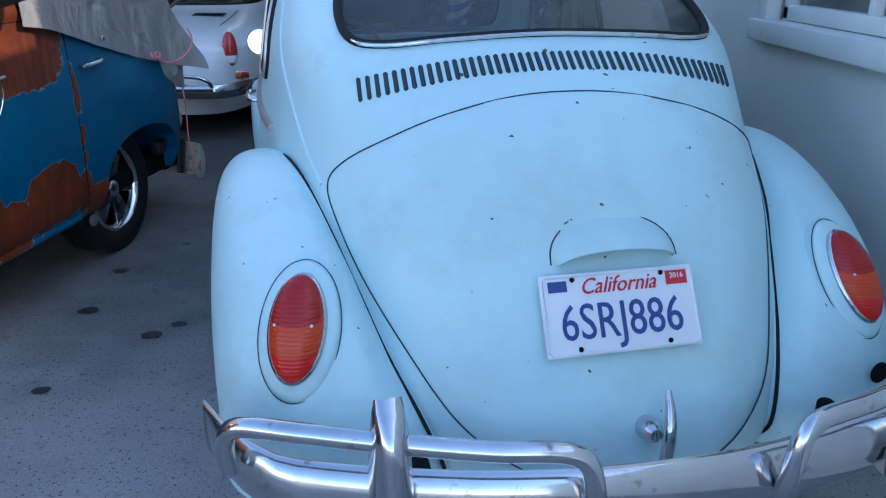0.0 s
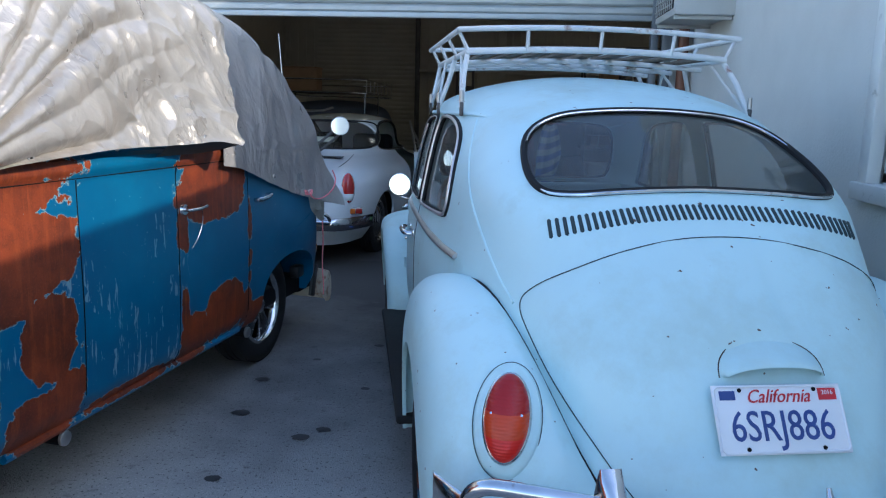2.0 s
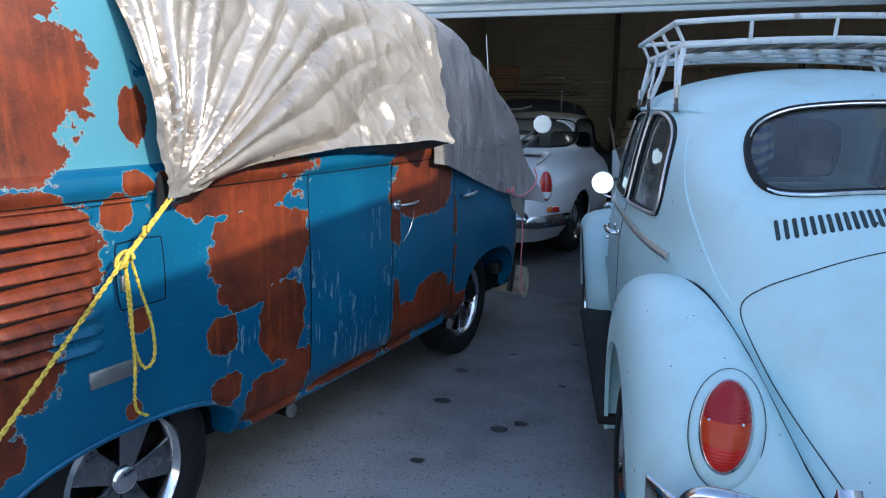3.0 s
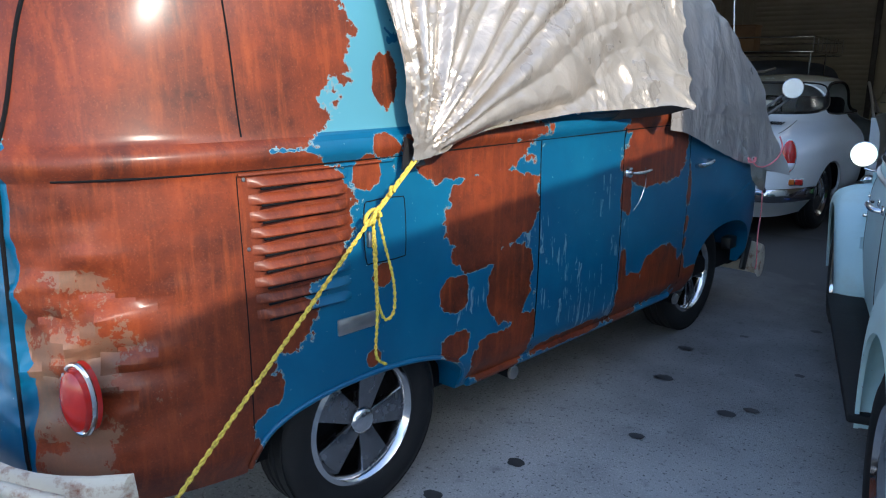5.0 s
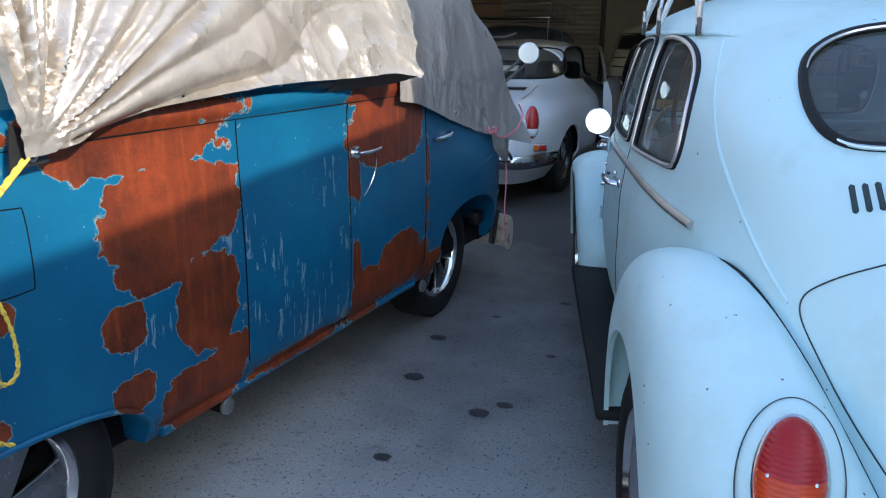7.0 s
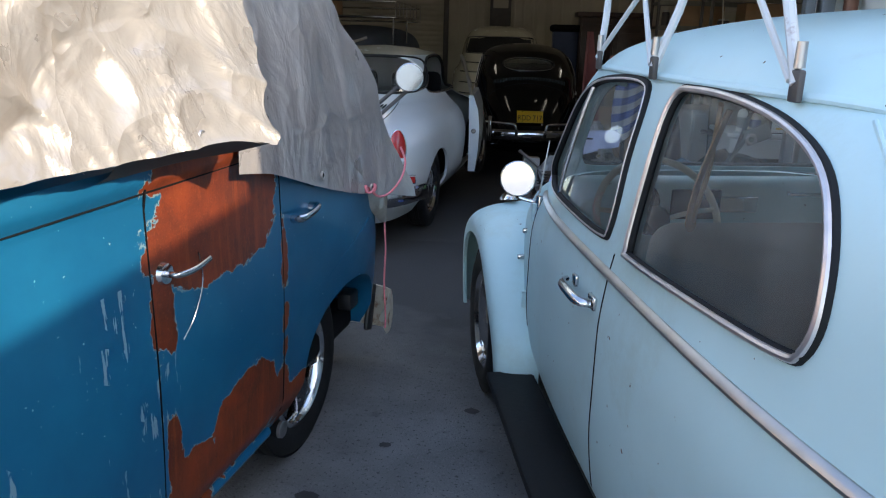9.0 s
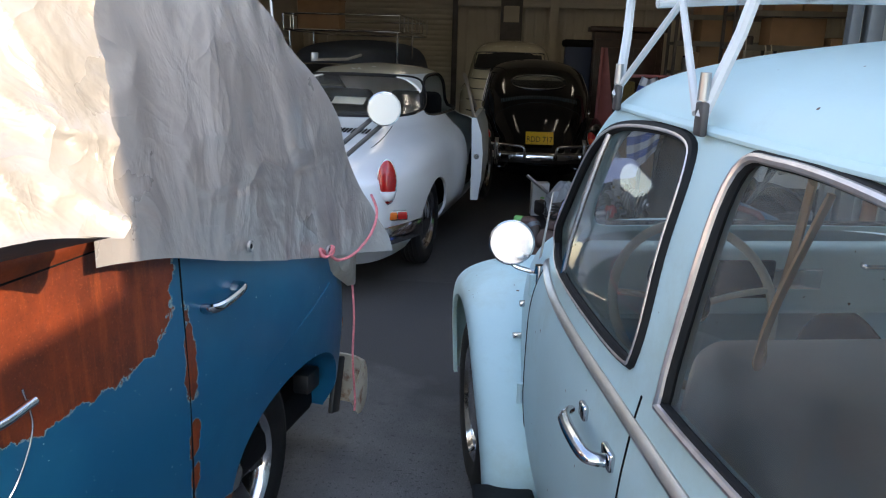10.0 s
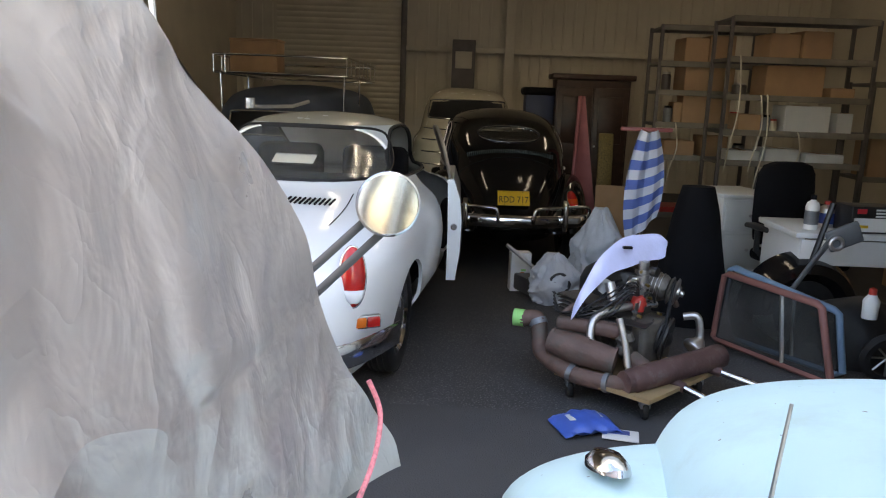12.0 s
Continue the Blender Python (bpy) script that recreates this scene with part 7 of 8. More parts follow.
M_PINK = mat("dusty_pink_paint", (0.30, 0.085, 0.085), 0.5, var=0.15)
bd = thing("body_panel", pose(0.02, 10.9, gz(10.9)), "dusty red car panel standing on end", "car panel")
part("panel", loft([[(x, 0.05 * math.sin(x * 9 + z), z) for x in np.linspace(-0.10 + 0.02 * z, 0.26 - 0.155 * z, 7)] + [(x, 0.03 + 0.05 * math.sin(x * 9 + z), z) for x in np.linspace(0.26 - 0.155 * z, -0.10 + 0.02 * z, 7)] for z in np.linspace(0, 1.72, 12)]), M_PINK, bd)
part("edge_flange", tube([(-0.10 + 0.02 * z, -0.02, z) for z in np.linspace(0, 1.72, 9)], 0.022, 8), M_PINK, bd)
bd2 = thing("body_panel", pose(0.32, 11.1, gz(11.1), -8, 0, 0), "dark car panel with a mesh strip leaning upright", "car panel")
part("panel", box((0.16, 0.03, 1.35), (0, 0, 0.67), 0.012), mat("ochre_mesh", (0.16, 0.11, 0.03), 0.7, var=0.5, scale=60), bd2)
cb = thing("cardboard_sheet", pose(0.33, 10.35, gz(10.35), -10, 0, -6), "plain brown cardboard sheet leaning upright", "cardboard")
part("sheet", box((0.46, 0.02, 0.86), (0, 0, 0.43), 0.006), M_CARD, cb)

M_TOWEL_B = mat("blue_stripe_cloth", (0.10, 0.17, 0.48), 0.95, bump=0.3, bscale=200)
M_TOWEL_W = mat("white_stripe_cloth", (0.62, 0.64, 0.70), 0.95, bump=0.3, bscale=200)
jack = thing("engine_stand", pose(0.22, 9.0, gz(9.0)), "steel stand with a flat cross bar on top", "stand")
part("pole", tube([(0, 0.05, 0.0), (0, 0.05, 1.36)], 0.02, 10), M_STEEL, jack)
part("cross_bar", box((0.40, 0.05, 0.03), (0, 0.03, 1.375), 0.006), M_PINK, jack)
part("foot", box((0.5, 0.06, 0.05), (0, 0.05, 0.025), 0.01), M_STEEL, jack)
tw = thing("towel", pose(0.22, 8.95, gz(9.0)), "blue and white striped towel hanging from the stand", "towel")
nz = 11
for k in range(nz):
    rings = []
    for z in np.linspace(1.35 - 0.78 * k / nz, 1.35 - 0.78 * (k + 1) / nz, 5):
        f = (1.35 - z) / 0.78
        half = 0.04 + 0.11 * math.sin(math.pi * min(f * 0.75 + 0.05, 1)) ** 0.7 - 0.02 * max(0, f - 0.8)
        ring = []
        for s in np.linspace(-1, 1, 15):
            ring.append((s * half, -0.02 + 0.025 * math.sin(s * 7 + f * 3), z + 0.10 * s * f + 0.03 * abs(s)))
        rings.append(ring)
    part("stripe", loft(rings, False), M_TOWEL_W if k % 2 == 0 else M_TOWEL_B, tw)

# engine on a dolly
M_ENGINE = mat("oily_alloy", (0.12, 0.105, 0.09), 0.5, 0.5, var=0.35, scale=18, bump=0.3)
M_TIN = mat("dark_engine_tin", (0.02, 0.019, 0.018), 0.45, 0.2, var=0.4, scale=14)
M_EXH = mat("rusty_exhaust", (0.13, 0.075, 0.06), 0.65, 0.2, var=0.3, scale=12, dirt=(0.10, 0.085, 0.07), dirt_amt=0.5, dscale=5, bump=0.25)
M_MUFF = mat("brown_red_muffler", (0.10, 0.048, 0.042), 0.7, 0.1, var=0.3, scale=9, dirt=(0.12, 0.10, 0.085), dirt_amt=0.4, dscale=9, bump=0.25)
M_BRASS = mat("dull_brass", (0.35, 0.24, 0.09), 0.4, 0.9, var=0.2, scale=40)
M_GREEN = mat("lime_cap", (0.25, 0.62, 0.18), 0.5)
M_PLY = mat("plywood", (0.30, 0.20, 0.10), 0.7, var=0.15)
M_CLOTH = mat("white_blue_cloth", (0.60, 0.62, 0.86), 0.9, bump=0.2, bscale=60)
dl = thing("dolly", pose(0, 0, 0), "plywood dolly on black castors carrying an engine", "dolly")
part("board", prism([(-0.70, 6.62), (-0.30, 6.28), (0.14, 6.72), (-0.30, 7.12)], 0.02, Matrix.Translation((0, 0, 0.115))), M_PLY, dl)
for x, y in ((-0.62, 6.60), (-0.30, 6.36), (0.05, 6.70), (-0.30, 7.0)):
    c = part("castor", lathe([(0, 0.014), (0.04, 0.014), (0.045, 0.006), (0.045, -0.006), (0.04, -0.014), (0, -0.014)], 18, Matrix.Translation((x, y, 0.045)) @ Matrix.Rotation(radians(90), 4, "Y")), M_RUBBER, dl)
    part("fork", box((0.05, 0.05, 0.06), (x, y, 0.085), 0.008), M_GRAYSTEEL, c)
en = thing("engine", pose(0, 0, 0), "greasy air-cooled car engine with rusty exhaust on a dolly", "engine")
ROT = Matrix.Rotation(radians(42), 4, "Z")
part("crankcase", box((0.26, 0.34, 0.22), (-0.28, 6.84, 0.27), 0.03, 3, ROT), M_ENGINE, en)
for k in range(7):
    part("case_rib", box((0.272, 0.008, 0.20), (-0.28 - 0.669 * (0.14 - 0.047 * k), 6.84 + 0.743 * (0.14 - 0.047 * k), 0.265), 0.003, 1, ROT), M_ENGINE, en)
part("fan_shroud", loft([[(-0.36 + w * math.cos(a) * 0.82 + 0.05 * math.sin(a), 7.04 + 0.57 * w * math.cos(a) * -1 + 0.075 * math.sin(a), z) for a in np.linspace(0, 2 * math.pi, 28, endpoint=False)] for z, w in ((0.36, 0.17), (0.40, 0.19), (0.50, 0.19), (0.56, 0.16), (0.60, 0.10), (0.615, 0.04))]), M_TIN, en, "dark sheet metal fan shroud")
part("cover_plate", box((0.50, 0.34, 0.006), (-0.40, 6.86, 0.375), 0.002, 1, Matrix.Rotation(radians(-30), 4, "Z")), M_TIN, en)
for k in range(5):
    part("cooling_fin", box((0.16, 0.30, 0.006), (-0.52, 6.86, 0.36 + 0.022 * k), 0.002, 1, Matrix.Rotation(radians(30), 4, "Z")), M_ENGINE, en)
part("heat_exchanger", tube([(-0.72, 6.70, 0.26), (-0.60, 6.63, 0.24), (-0.42, 6.58, 0.205)], [0.062, 0.078, 0.066], 18), M_EXH, en)
part("rocker_cover", box((0.34, 0.12, 0.07), (-0.52, 6.72, 0.34), 0.025, 3, Matrix.Rotation(radians(-24), 4, "Z")), M_EXH, en)
part("exhaust_pipe", tube(spline([(-0.86, 6.86, 0.32), (-0.78, 6.83, 0.33), (-0.765, 6.80, 0.25), (-0.75, 6.74, 0.17), (-0.62, 6.58, 0.13), (-0.46, 6.47, 0.13), (-0.37, 6.42, 0.15)], 6), 0.043, 14), M_EXH, en)
cap = part("end_cap", tube([(-0.90, 6.875, 0.322), (-0.845, 6.86, 0.322)], 0.047, 20), M_GREEN, en, "lime green plastic cap")
part("muffler", tube([(-0.38, 6.40, 0.165), (-0.36, 6.41, 0.167), (0.16, 6.74, 0.20), (0.18, 6.75, 0.20)], [0.045, 0.062, 0.062, 0.045], 20), M_MUFF, en, "long brown red muffler")
part("muffler_clamp", tube([(-0.40, 6.39, 0.165), (-0.37, 6.405, 0.166)], 0.056, 16), M_MUFF, en)
for a, b in (((-0.10, 6.50, 0.12), (0.07, 6.36, 0.075)), ((0.12, 6.66, 0.15), (0.36, 6.56, 0.09))):
    part("tail_pipe", tube([a, b], 0.018, 12), M_CHROME, en, "chrome tail pipe")
    part("pipe_sleeve", tube([Vector(a).lerp(Vector(b), -0.35), Vector(a).lerp(Vector(b), 0.1)], 0.026, 12), M_MUFF, en)
part("air_pipe", tube(spline([(-0.16, 6.86, 0.43), (-0.36, 6.76, 0.43), (-0.50, 6.68, 0.40), (-0.53, 6.64, 0.32), (-0.52, 6.63, 0.28)], 6), 0.020, 12), M_ALU, en)
part("air_pipe", tube(spline([(-0.40, 6.60, 0.42), (-0.37, 6.56, 0.30), (-0.35, 6.52, 0.18), (-0.30, 6.50, 0.15)], 6), 0.017, 12), M_ALU, en)
GA, GB = Vector((-0.29, 7.07, 0.535)), Vector((-0.075, 6.965, 0.487))
gen = part("generator", tube([GA, GA.lerp(GB, 0.06), GA.lerp(GB, 0.9), GB], [0.055, 0.072, 0.074, 0.060], 24), M_ENGINE, en, "ribbed alternator housing")
for k in range(7):
    q = GA.lerp(GB, 0.30 + 0.09 * k)
    part("rib", tube([q, q.lerp(GB, 0.06)], 0.079, 24), M_ALU, gen)
ax = (GB - GA).normalized()
prof = [(0.0, 0.030), (0.008, 0.066), (0.016, 0.078), (0.024, 0.055), (0.034, 0.055), (0.042, 0.078), (0.050, 0.070), (0.054, 0.040), (0.066, 0.036), (0.070, 0.018), (0.085, 0.017), (0.088, 0.004)]
part("pulley", tube([GB + ax * d for d, _ in prof], [r for _, r in prof], 28), M_ALU, gen, "bright stepped pulley")
CA = Vector((-0.15, 6.79, 0.275))
prof = [(0.0, 0.100), (0.006, 0.118), (0.018, 0.120), (0.024, 0.104), (0.032, 0.104), (0.038, 0.120), (0.050, 0.117), (0.054, 0.085), (0.048, 0.06), (0.062, 0.035), (0.072, 0.022), (0.076, 0.004)]
part("crank_pulley", tube([CA + ax * d for d, _ in prof], [r for _, r in prof], 32), M_TIN, en, "large black crank pulley")
GC, CC = GB + ax * 0.029, CA + ax * 0.028
ups = (GC - CC).normalized()
sd = ups.cross(ax).normalized()
belt = [GC + 0.060 * (math.cos(t) * sd + math.sin(t) * ups) for t in np.linspace(0, math.pi, 12)] + [CC + 0.108 * (math.cos(t) * sd + math.sin(t) * ups) for t in np.linspace(math.pi, 2 * math.pi, 16)]
part("fan_belt", tube(belt, 0.008, 8, True), M_RUBBER, en)
part("distributor_cap", lathe([(0, 0.06), (0.03, 0.055), (0.042, 0.02), (0.042, -0.02), (0, -0.02)], 18, Matrix.Translation((-0.265, 6.80, 0.43))), M_RED, en, "red distributor cap")
part("distributor", tube([(-0.265, 6.80, 0.30), (-0.265, 6.80, 0.42)], 0.025, 12), M_ENGINE, en)
part("oil_filler", tube([(-0.445, 6.83, 0.50), (-0.43, 6.81, 0.545)], 0.034, 18), M_WHITEMATTE, en, "white plastic cap")
part("ignition_coil", tube([(-0.425, 6.80, 0.55), (-0.40, 6.765, 0.465)], 0.028, 18), M_ALU, en, "grey cylindrical ignition coil")
carb = part("carburettor", lathe([(0, 0.44), (0.040, 0.44), (0.040, 0.455), (0.024, 0.465), (0.024, 0.50), (0.046, 0.505), (0.046, 0.52), (0.033, 0.53), (0.033, 0.575), (0.044, 0.58), (0.044, 0.595), (0.028, 0.60), (0.028, 0.645), (0, 0.645)], 20, Matrix.Translation((-0.225, 6.92, 0))), M_ALU, en, "pale alloy carburettor")
part("float_bowl", box((0.055, 0.055, 0.055), (-0.275, 6.88, 0.545), 0.012, 3, ROT), M_ALU, carb)
part("choke_housing", tube([(-0.19, 6.885, 0.60), (-0.165, 6.86, 0.60)], 0.026, 18), M_TIN, carb)
part("throttle_lever", tube([(-0.235, 6.875, 0.50), (-0.25, 6.85, 0.53), (-0.262, 6.84, 0.575)], 0.005, 8), M_ALU, carb)
part("return_spring", tube([(-0.25 + 0.008 * math.cos(t), 6.845 + 0.008 * math.sin(t), 0.44 + 0.006 * t) for t in np.linspace(0, 20, 90)], 0.0022, 6), M_ALU, carb)
for dx, dy, dz in ((0.03, -0.03, 0.455), (-0.03, -0.035, 0.52), (0.035, -0.03, 0.58), (-0.02, -0.045, 0.60), (0.01, -0.05, 0.53)):
    part("jet_screw", tube([(-0.225 + dx, 6.92 + dy, dz), (-0.225 + dx * 1.5, 6.92 + dy * 1.5, dz)], 0.008, 8), M_BRASS, carb, "brass jet screw")
for end in ((-0.66, 6.80, 0.36), (0.02, 7.10, 0.36)):
    part("intake_manifold", tube(spline([(-0.225, 6.92, 0.43), (-0.225, 6.92, 0.405), (-0.225 * 0.6 + end[0] * 0.4, 6.92 * 0.6 + end[1] * 0.4, 0.425), (-0.225 * 0.2 + end[0] * 0.8, 6.92 * 0.2 + end[1] * 0.8, 0.42), end], 6), 0.017, 12), M_EXH, en)
part("secondary_can", tube([(-0.345, 6.63, 0.215), (-0.33, 6.62, 0.205), (-0.24, 6.575, 0.155), (-0.225, 6.57, 0.15)], [0.03, 0.052, 0.048, 0.03], 18), M_EXH, en)
for q, r in ((0.0, 0.068), (0.55, 0.083), (1.0, 0.072)):
    c0 = Vector((-0.72, 6.70, 0.26)).lerp(Vector((-0.42, 6.58, 0.205)), q)
    part("exchanger_band", tube([c0, c0 + Vector((0.012, -0.005, -0.002))], r, 20), M_EXH, en)
for p0, p1, r in (((-0.78, 6.835, 0.325), (-0.77, 6.82, 0.30), 0.050), ((-0.63, 6.59, 0.135), (-0.61, 6.575, 0.13), 0.049), ((-0.47, 6.475, 0.13), (-0.45, 6.46, 0.132), 0.050)):
    part("pipe_clamp", tube([p0, p1], r, 16), M_GRAYSTEEL, en)
HOSES = ((-0.225, 6.90, 0.50), (-0.265, 6.80, 0.45), (-0.40, 6.77, 0.47), (-0.36, 6.62, 0.31), (-0.60, 6.72, 0.38), (-0.16, 6.86, 0.42), (-0.30, 7.0, 0.52), (-0.50, 6.68, 0.33))
for k in range(14):
    p0, p1 = Vector(HOSES[k % 8]), Vector(HOSES[(k * 3 + 2) % 8])
    mid = p0.lerp(p1, 0.5) + Vector((random.uniform(-0.06, 0.04), random.uniform(-0.10, -0.02), random.uniform(-0.03, 0.09)))
    if (p1 - p0).length > 0.05:
        part("hose", tube(spline([p0, p0.lerp(mid, 0.5) + Vector((0, -0.02, 0.03)), mid, p1.lerp(mid, 0.4) + Vector((0.01, -0.01, 0.01)), p1], 6), random.choice((0.0035, 0.005, 0.0065)), 6), random.choice((M_BLACKPLASTIC, M_RUBBER, M_GRAYSTEEL, M_ALU)), en)
for k in range(22):
    x, y, z = -0.28 + random.uniform(-0.22, 0.14), 6.78 + random.uniform(-0.08, 0.14), random.uniform(0.20, 0.46)
    part("bolt", tube([(x, y, z), (x + 0.012, y - 0.022, z)], 0.009, 6), random.choice((M_ALU, M_GRAYSTEEL, M_BRASS, M_ENGINE)), en)
for k in range(6):
    x, y, z = -0.24 + random.uniform(-0.10, 0.10), 6.80 + random.uniform(-0.05, 0.08), random.uniform(0.30, 0.50)
    part("bracket_plate", box((random.uniform(0.03, 0.07), 0.005, random.uniform(0.03, 0.08)), (x, y - 0.04, z), 0.002, 1, Matrix.Rotation(random.uniform(0, 1.5), 4, "Z") @ Matrix.Rotation(random.uniform(-0.6, 0.6), 4, "Y")), random.choice((M_ENGINE, M_TIN, M_ALU)), en)
for k in range(5):
    z = 0.44 + 0.012 * k
    part("ignition_lead", tube(spline([(-0.265, 6.80, 0.48), (-0.33, 6.74 - 0.01 * k, 0.50 + 0.02 * k), (-0.43 - 0.03 * k, 6.70, z - 0.04), (-0.60 - 0.02 * k, 6.74, 0.37 + 0.008 * k), (-0.70, 6.84, 0.40 + 0.02 * k)], 6), 0.0045, 6), M_BLACKPLASTIC, en)
part("fuel_pump", lathe([(0, 0.07), (0.03, 0.065), (0.05, 0.03), (0.035, 0.0), (0.05, -0.04), (0, -0.05)], 18, Matrix.Translation((-0.36, 6.62, 0.28))), M_ENGINE, en)
part("heater_horn", tube(spline([(-0.02, 6.82, 0.38), (0.04, 6.80, 0.39), (0.06, 6.79, 0.34), (0.06, 6.78, 0.27), (0.02, 6.76, 0.22)], 5), [0.02] * 15 + [0.03, 0.04, 0.05, 0.06, 0.06, 0.05], 12), M_ALU, en)
cl = thing("cloth", pose(0, 0, 0), "pale lilac white cloth draped over the engine", "cloth")
spine = spline([(-0.615, 6.72, 0.40), (-0.565, 6.74, 0.50), (-0.49, 6.80, 0.60), (-0.38, 6.90, 0.675), (-0.25, 7.0, 0.70), (-0.13, 7.06, 0.705), (-0.07, 7.08, 0.69)], 8)
rings = []
for i, p in enumerate(spine):
    f = i / (len(spine) - 1)
    wd = 0.015 + 0.125 * math.sin(math.pi * min(f * 0.82 + 0.06, 1)) ** 0.8
    rings.append([(p.x + 0.25 * wd * s, p.y + 0.75 * wd * s, p.z + 0.55 * wd * (1 - abs(s) ** 2) - 0.55 * wd * max(0, -s) + 0.003 * math.sin(i * 0.5 + s * 4)) for s in np.linspace(-1, 1, 13)])
part("cloth_sheet", loft(rings, False), M_CLOTH, cl, angle=70)
bt = thing("hose_clip", pose(-0.33, 6.87, 0.725), "small dark clip lying on the cloth", "clip")
part("clip_body", box((0.05, 0.03, 0.012), (0, 0, 0), 0.004), M_DARK, bt)

# bags and cartons by the black car
M_BAGGREY = mat("grey_plastic_bag", (0.45, 0.46, 0.48), 0.35, var=0.12, scale=9, bump=0.5, bscale=14)


def bag(name, x, y, z0, w, h, label, lean=0.0):
    t = thing(name, pose(x, y, z0), label, "bag")
    rings = []
    for k in range(29):
        f = k / 28
        r = w / 2 * (0.75 + 0.35 * math.sin(math.pi * min(f * 0.9 + 0.1, 1)) - 0.5 * f ** 3)
        cr = lambda a, q: 0.30 * noise.noise(Vector((math.cos(a) * 1.5 + x * 5, math.sin(a) * 1.5, f * 4))) - 0.34 * abs(noise.noise(Vector((math.cos(a) * 3.2 + q, math.sin(a) * 3.2, f * 6 + x)))) - 0.12 * abs(noise.noise(Vector((math.cos(a) * 8 + q, math.sin(a) * 8, f * 14))))
        rings.append([(lean * f + r * (1.12 + cr(a, 3.0)) * math.cos(a), 0.7 * r * (1.12 + cr(a, 3.0)) * math.sin(a), h * f + 0.02 * noise.noise(Vector((a, f * 6, 0)))) for a in np.linspace(0, 2 * math.pi, 72, endpoint=False)])
    part("bag_skin", loft(rings), M_BAGGREY, t, angle=60)
    return t


bag("plastic_bag", -0.08, 9.05, gz(9.05) + 0.0, 0.40, 0.74, "crumpled grey plastic bag standing behind the engine")
eb = bag("carrier_bag", -0.45, 8.70, gz(8.7), 0.36, 0.40, "grey carrier bag with a round black emblem", -0.03)
part("emblem", lay(tube([(0.075 * math.cos(t), 0.075 * math.sin(t), 0) for t in np.linspace(0, 2 * math.pi, 28, endpoint=False)], 0.012, 8, True), facing((0.01, -0.135, 0.19), (0.1, -1, 0.1))), M_BLACKINK, eb)
for k in range(4):
    part("emblem_bar", lay(box((0.09 - 0.015 * k, 0.012, 0.006), (0, 0.03 - 0.022 * k, 0.006), 0.002, 1, Matrix.Rotation(radians(20), 4, "Z")), facing((0.01, -0.137, 0.19), (0.1, -1, 0.1))), M_BLACKINK, eb)
jc = thing("drink_carton", pose(-0.70, 9.2, gz(9.2), 0, 0, 8), "white drink carton printed with an orange fruit", "carton")
part("carton_body", box((0.17, 0.12, 0.33), (0, 0, 0.165), 0.006), M_WHITEMATTE, jc)
part("fruit_print", lay(lathe([(0, 0.002), (0.05, 0.002), (0.05, 0), (0, 0)], 20), facing((0.01, -0.061, 0.12), (0, -1, 0))), M_AMBER, jc)
part("leaf_print", box((0.04, 0.003, 0.018), (0.02, -0.062, 0.185), 0.004, 1), M_GREEN, jc)
dk = thing("floor_jack", pose(-0.52, 9.0, gz(9.0), 0, 0, 25), "low dark trolley jack with a long lever", "jack")
part("frame", box((0.30, 0.5, 0.14), (0, 0, 0.08), 0.02), M_STEEL, dk)
part("lever", tube([(0.0, -0.1, 0.15), (-0.30, 0.1, 0.42)], 0.016, 8), M_ALU, dk)

# tall black cover, chair, drawers, desk
bc = thing("covered_machine", pose(0.44, 8.25, gz(8.25)), "tall thing under a black cloth cover", "cover")
rings = []
for k in range(16):
    f = k / 15
    wx, cx = 0.27 - 0.16 * f ** 1.5, 0.02 - 0.03 * f
    rings.append([(cx + wx * (1 + 0.12 * noise.noise(Vector((math.cos(a) * 2, math.sin(a) * 2, f * 3)))) * math.cos(a), 0.8 * wx * math.sin(a), 0.98 * f) for a in np.linspace(0, 2 * math.pi, 30, endpoint=False)])
part("cover_cloth", loft(rings), M_BLACKCLOTH_FILL, bc)
oc = thing("office_chair", pose(1.15, 8.55, gz(8.5), 0, 0, 14), "black padded office chair with armrests", "chair")
part("backrest", loft([[(w * math.cos(a), 0.05 * math.sin(a) + 0.04 * math.cos(2 * a) * 0, z) for a in np.linspace(0, 2 * math.pi, 28, endpoint=False)] for z, w in ((0.56, 0.17), (0.60, 0.22), (0.75, 0.245), (0.95, 0.25), (1.08, 0.235), (1.14, 0.20), (1.165, 0.12))]), M_BLACKCLOTH_FILL, oc)
part("seat", box((0.50, 0.48, 0.09), (0, -0.24, 0.50), 0.04, 4), M_BLACKCLOTH_FILL, oc)
for s in (-1, 1):
    arm = part("armrest", box((0.09, 0.26, 0.035), (s * 0.31, -0.20, 0.72), 0.015, 3), M_BLACKPLASTIC, oc)
    part("arm_post", tube([(s * 0.31, -0.18, 0.71), (s * 0.30, -0.17, 0.55), (s * 0.22, -0.2, 0.48)], 0.022, 8), M_BLACKPLASTIC, arm)
part("gas_post", tube([(0, -0.24, 0.08), (0, -0.24, 0.46)], 0.028, 12), M_STEEL, oc)
for k in range(5):
    a = 2 * math.pi * k / 5
    leg = part("base_leg", tube([(0, -0.24, 0.11), (0.28 * math.cos(a), -0.24 + 0.28 * math.sin(a), 0.07)], 0.02, 8), M_BLACKPLASTIC, oc)
    part("castor", lathe([(0, 0.02), (0.03, 0.02), (0.03, -0.02), (0, -0.02)], 12, Matrix.Translation((0.28 * math.cos(a), -0.24 + 0.28 * math.sin(a), 0.03)) @ Matrix.Rotation(radians(90), 4, "Y")), M_RUBBER, leg)
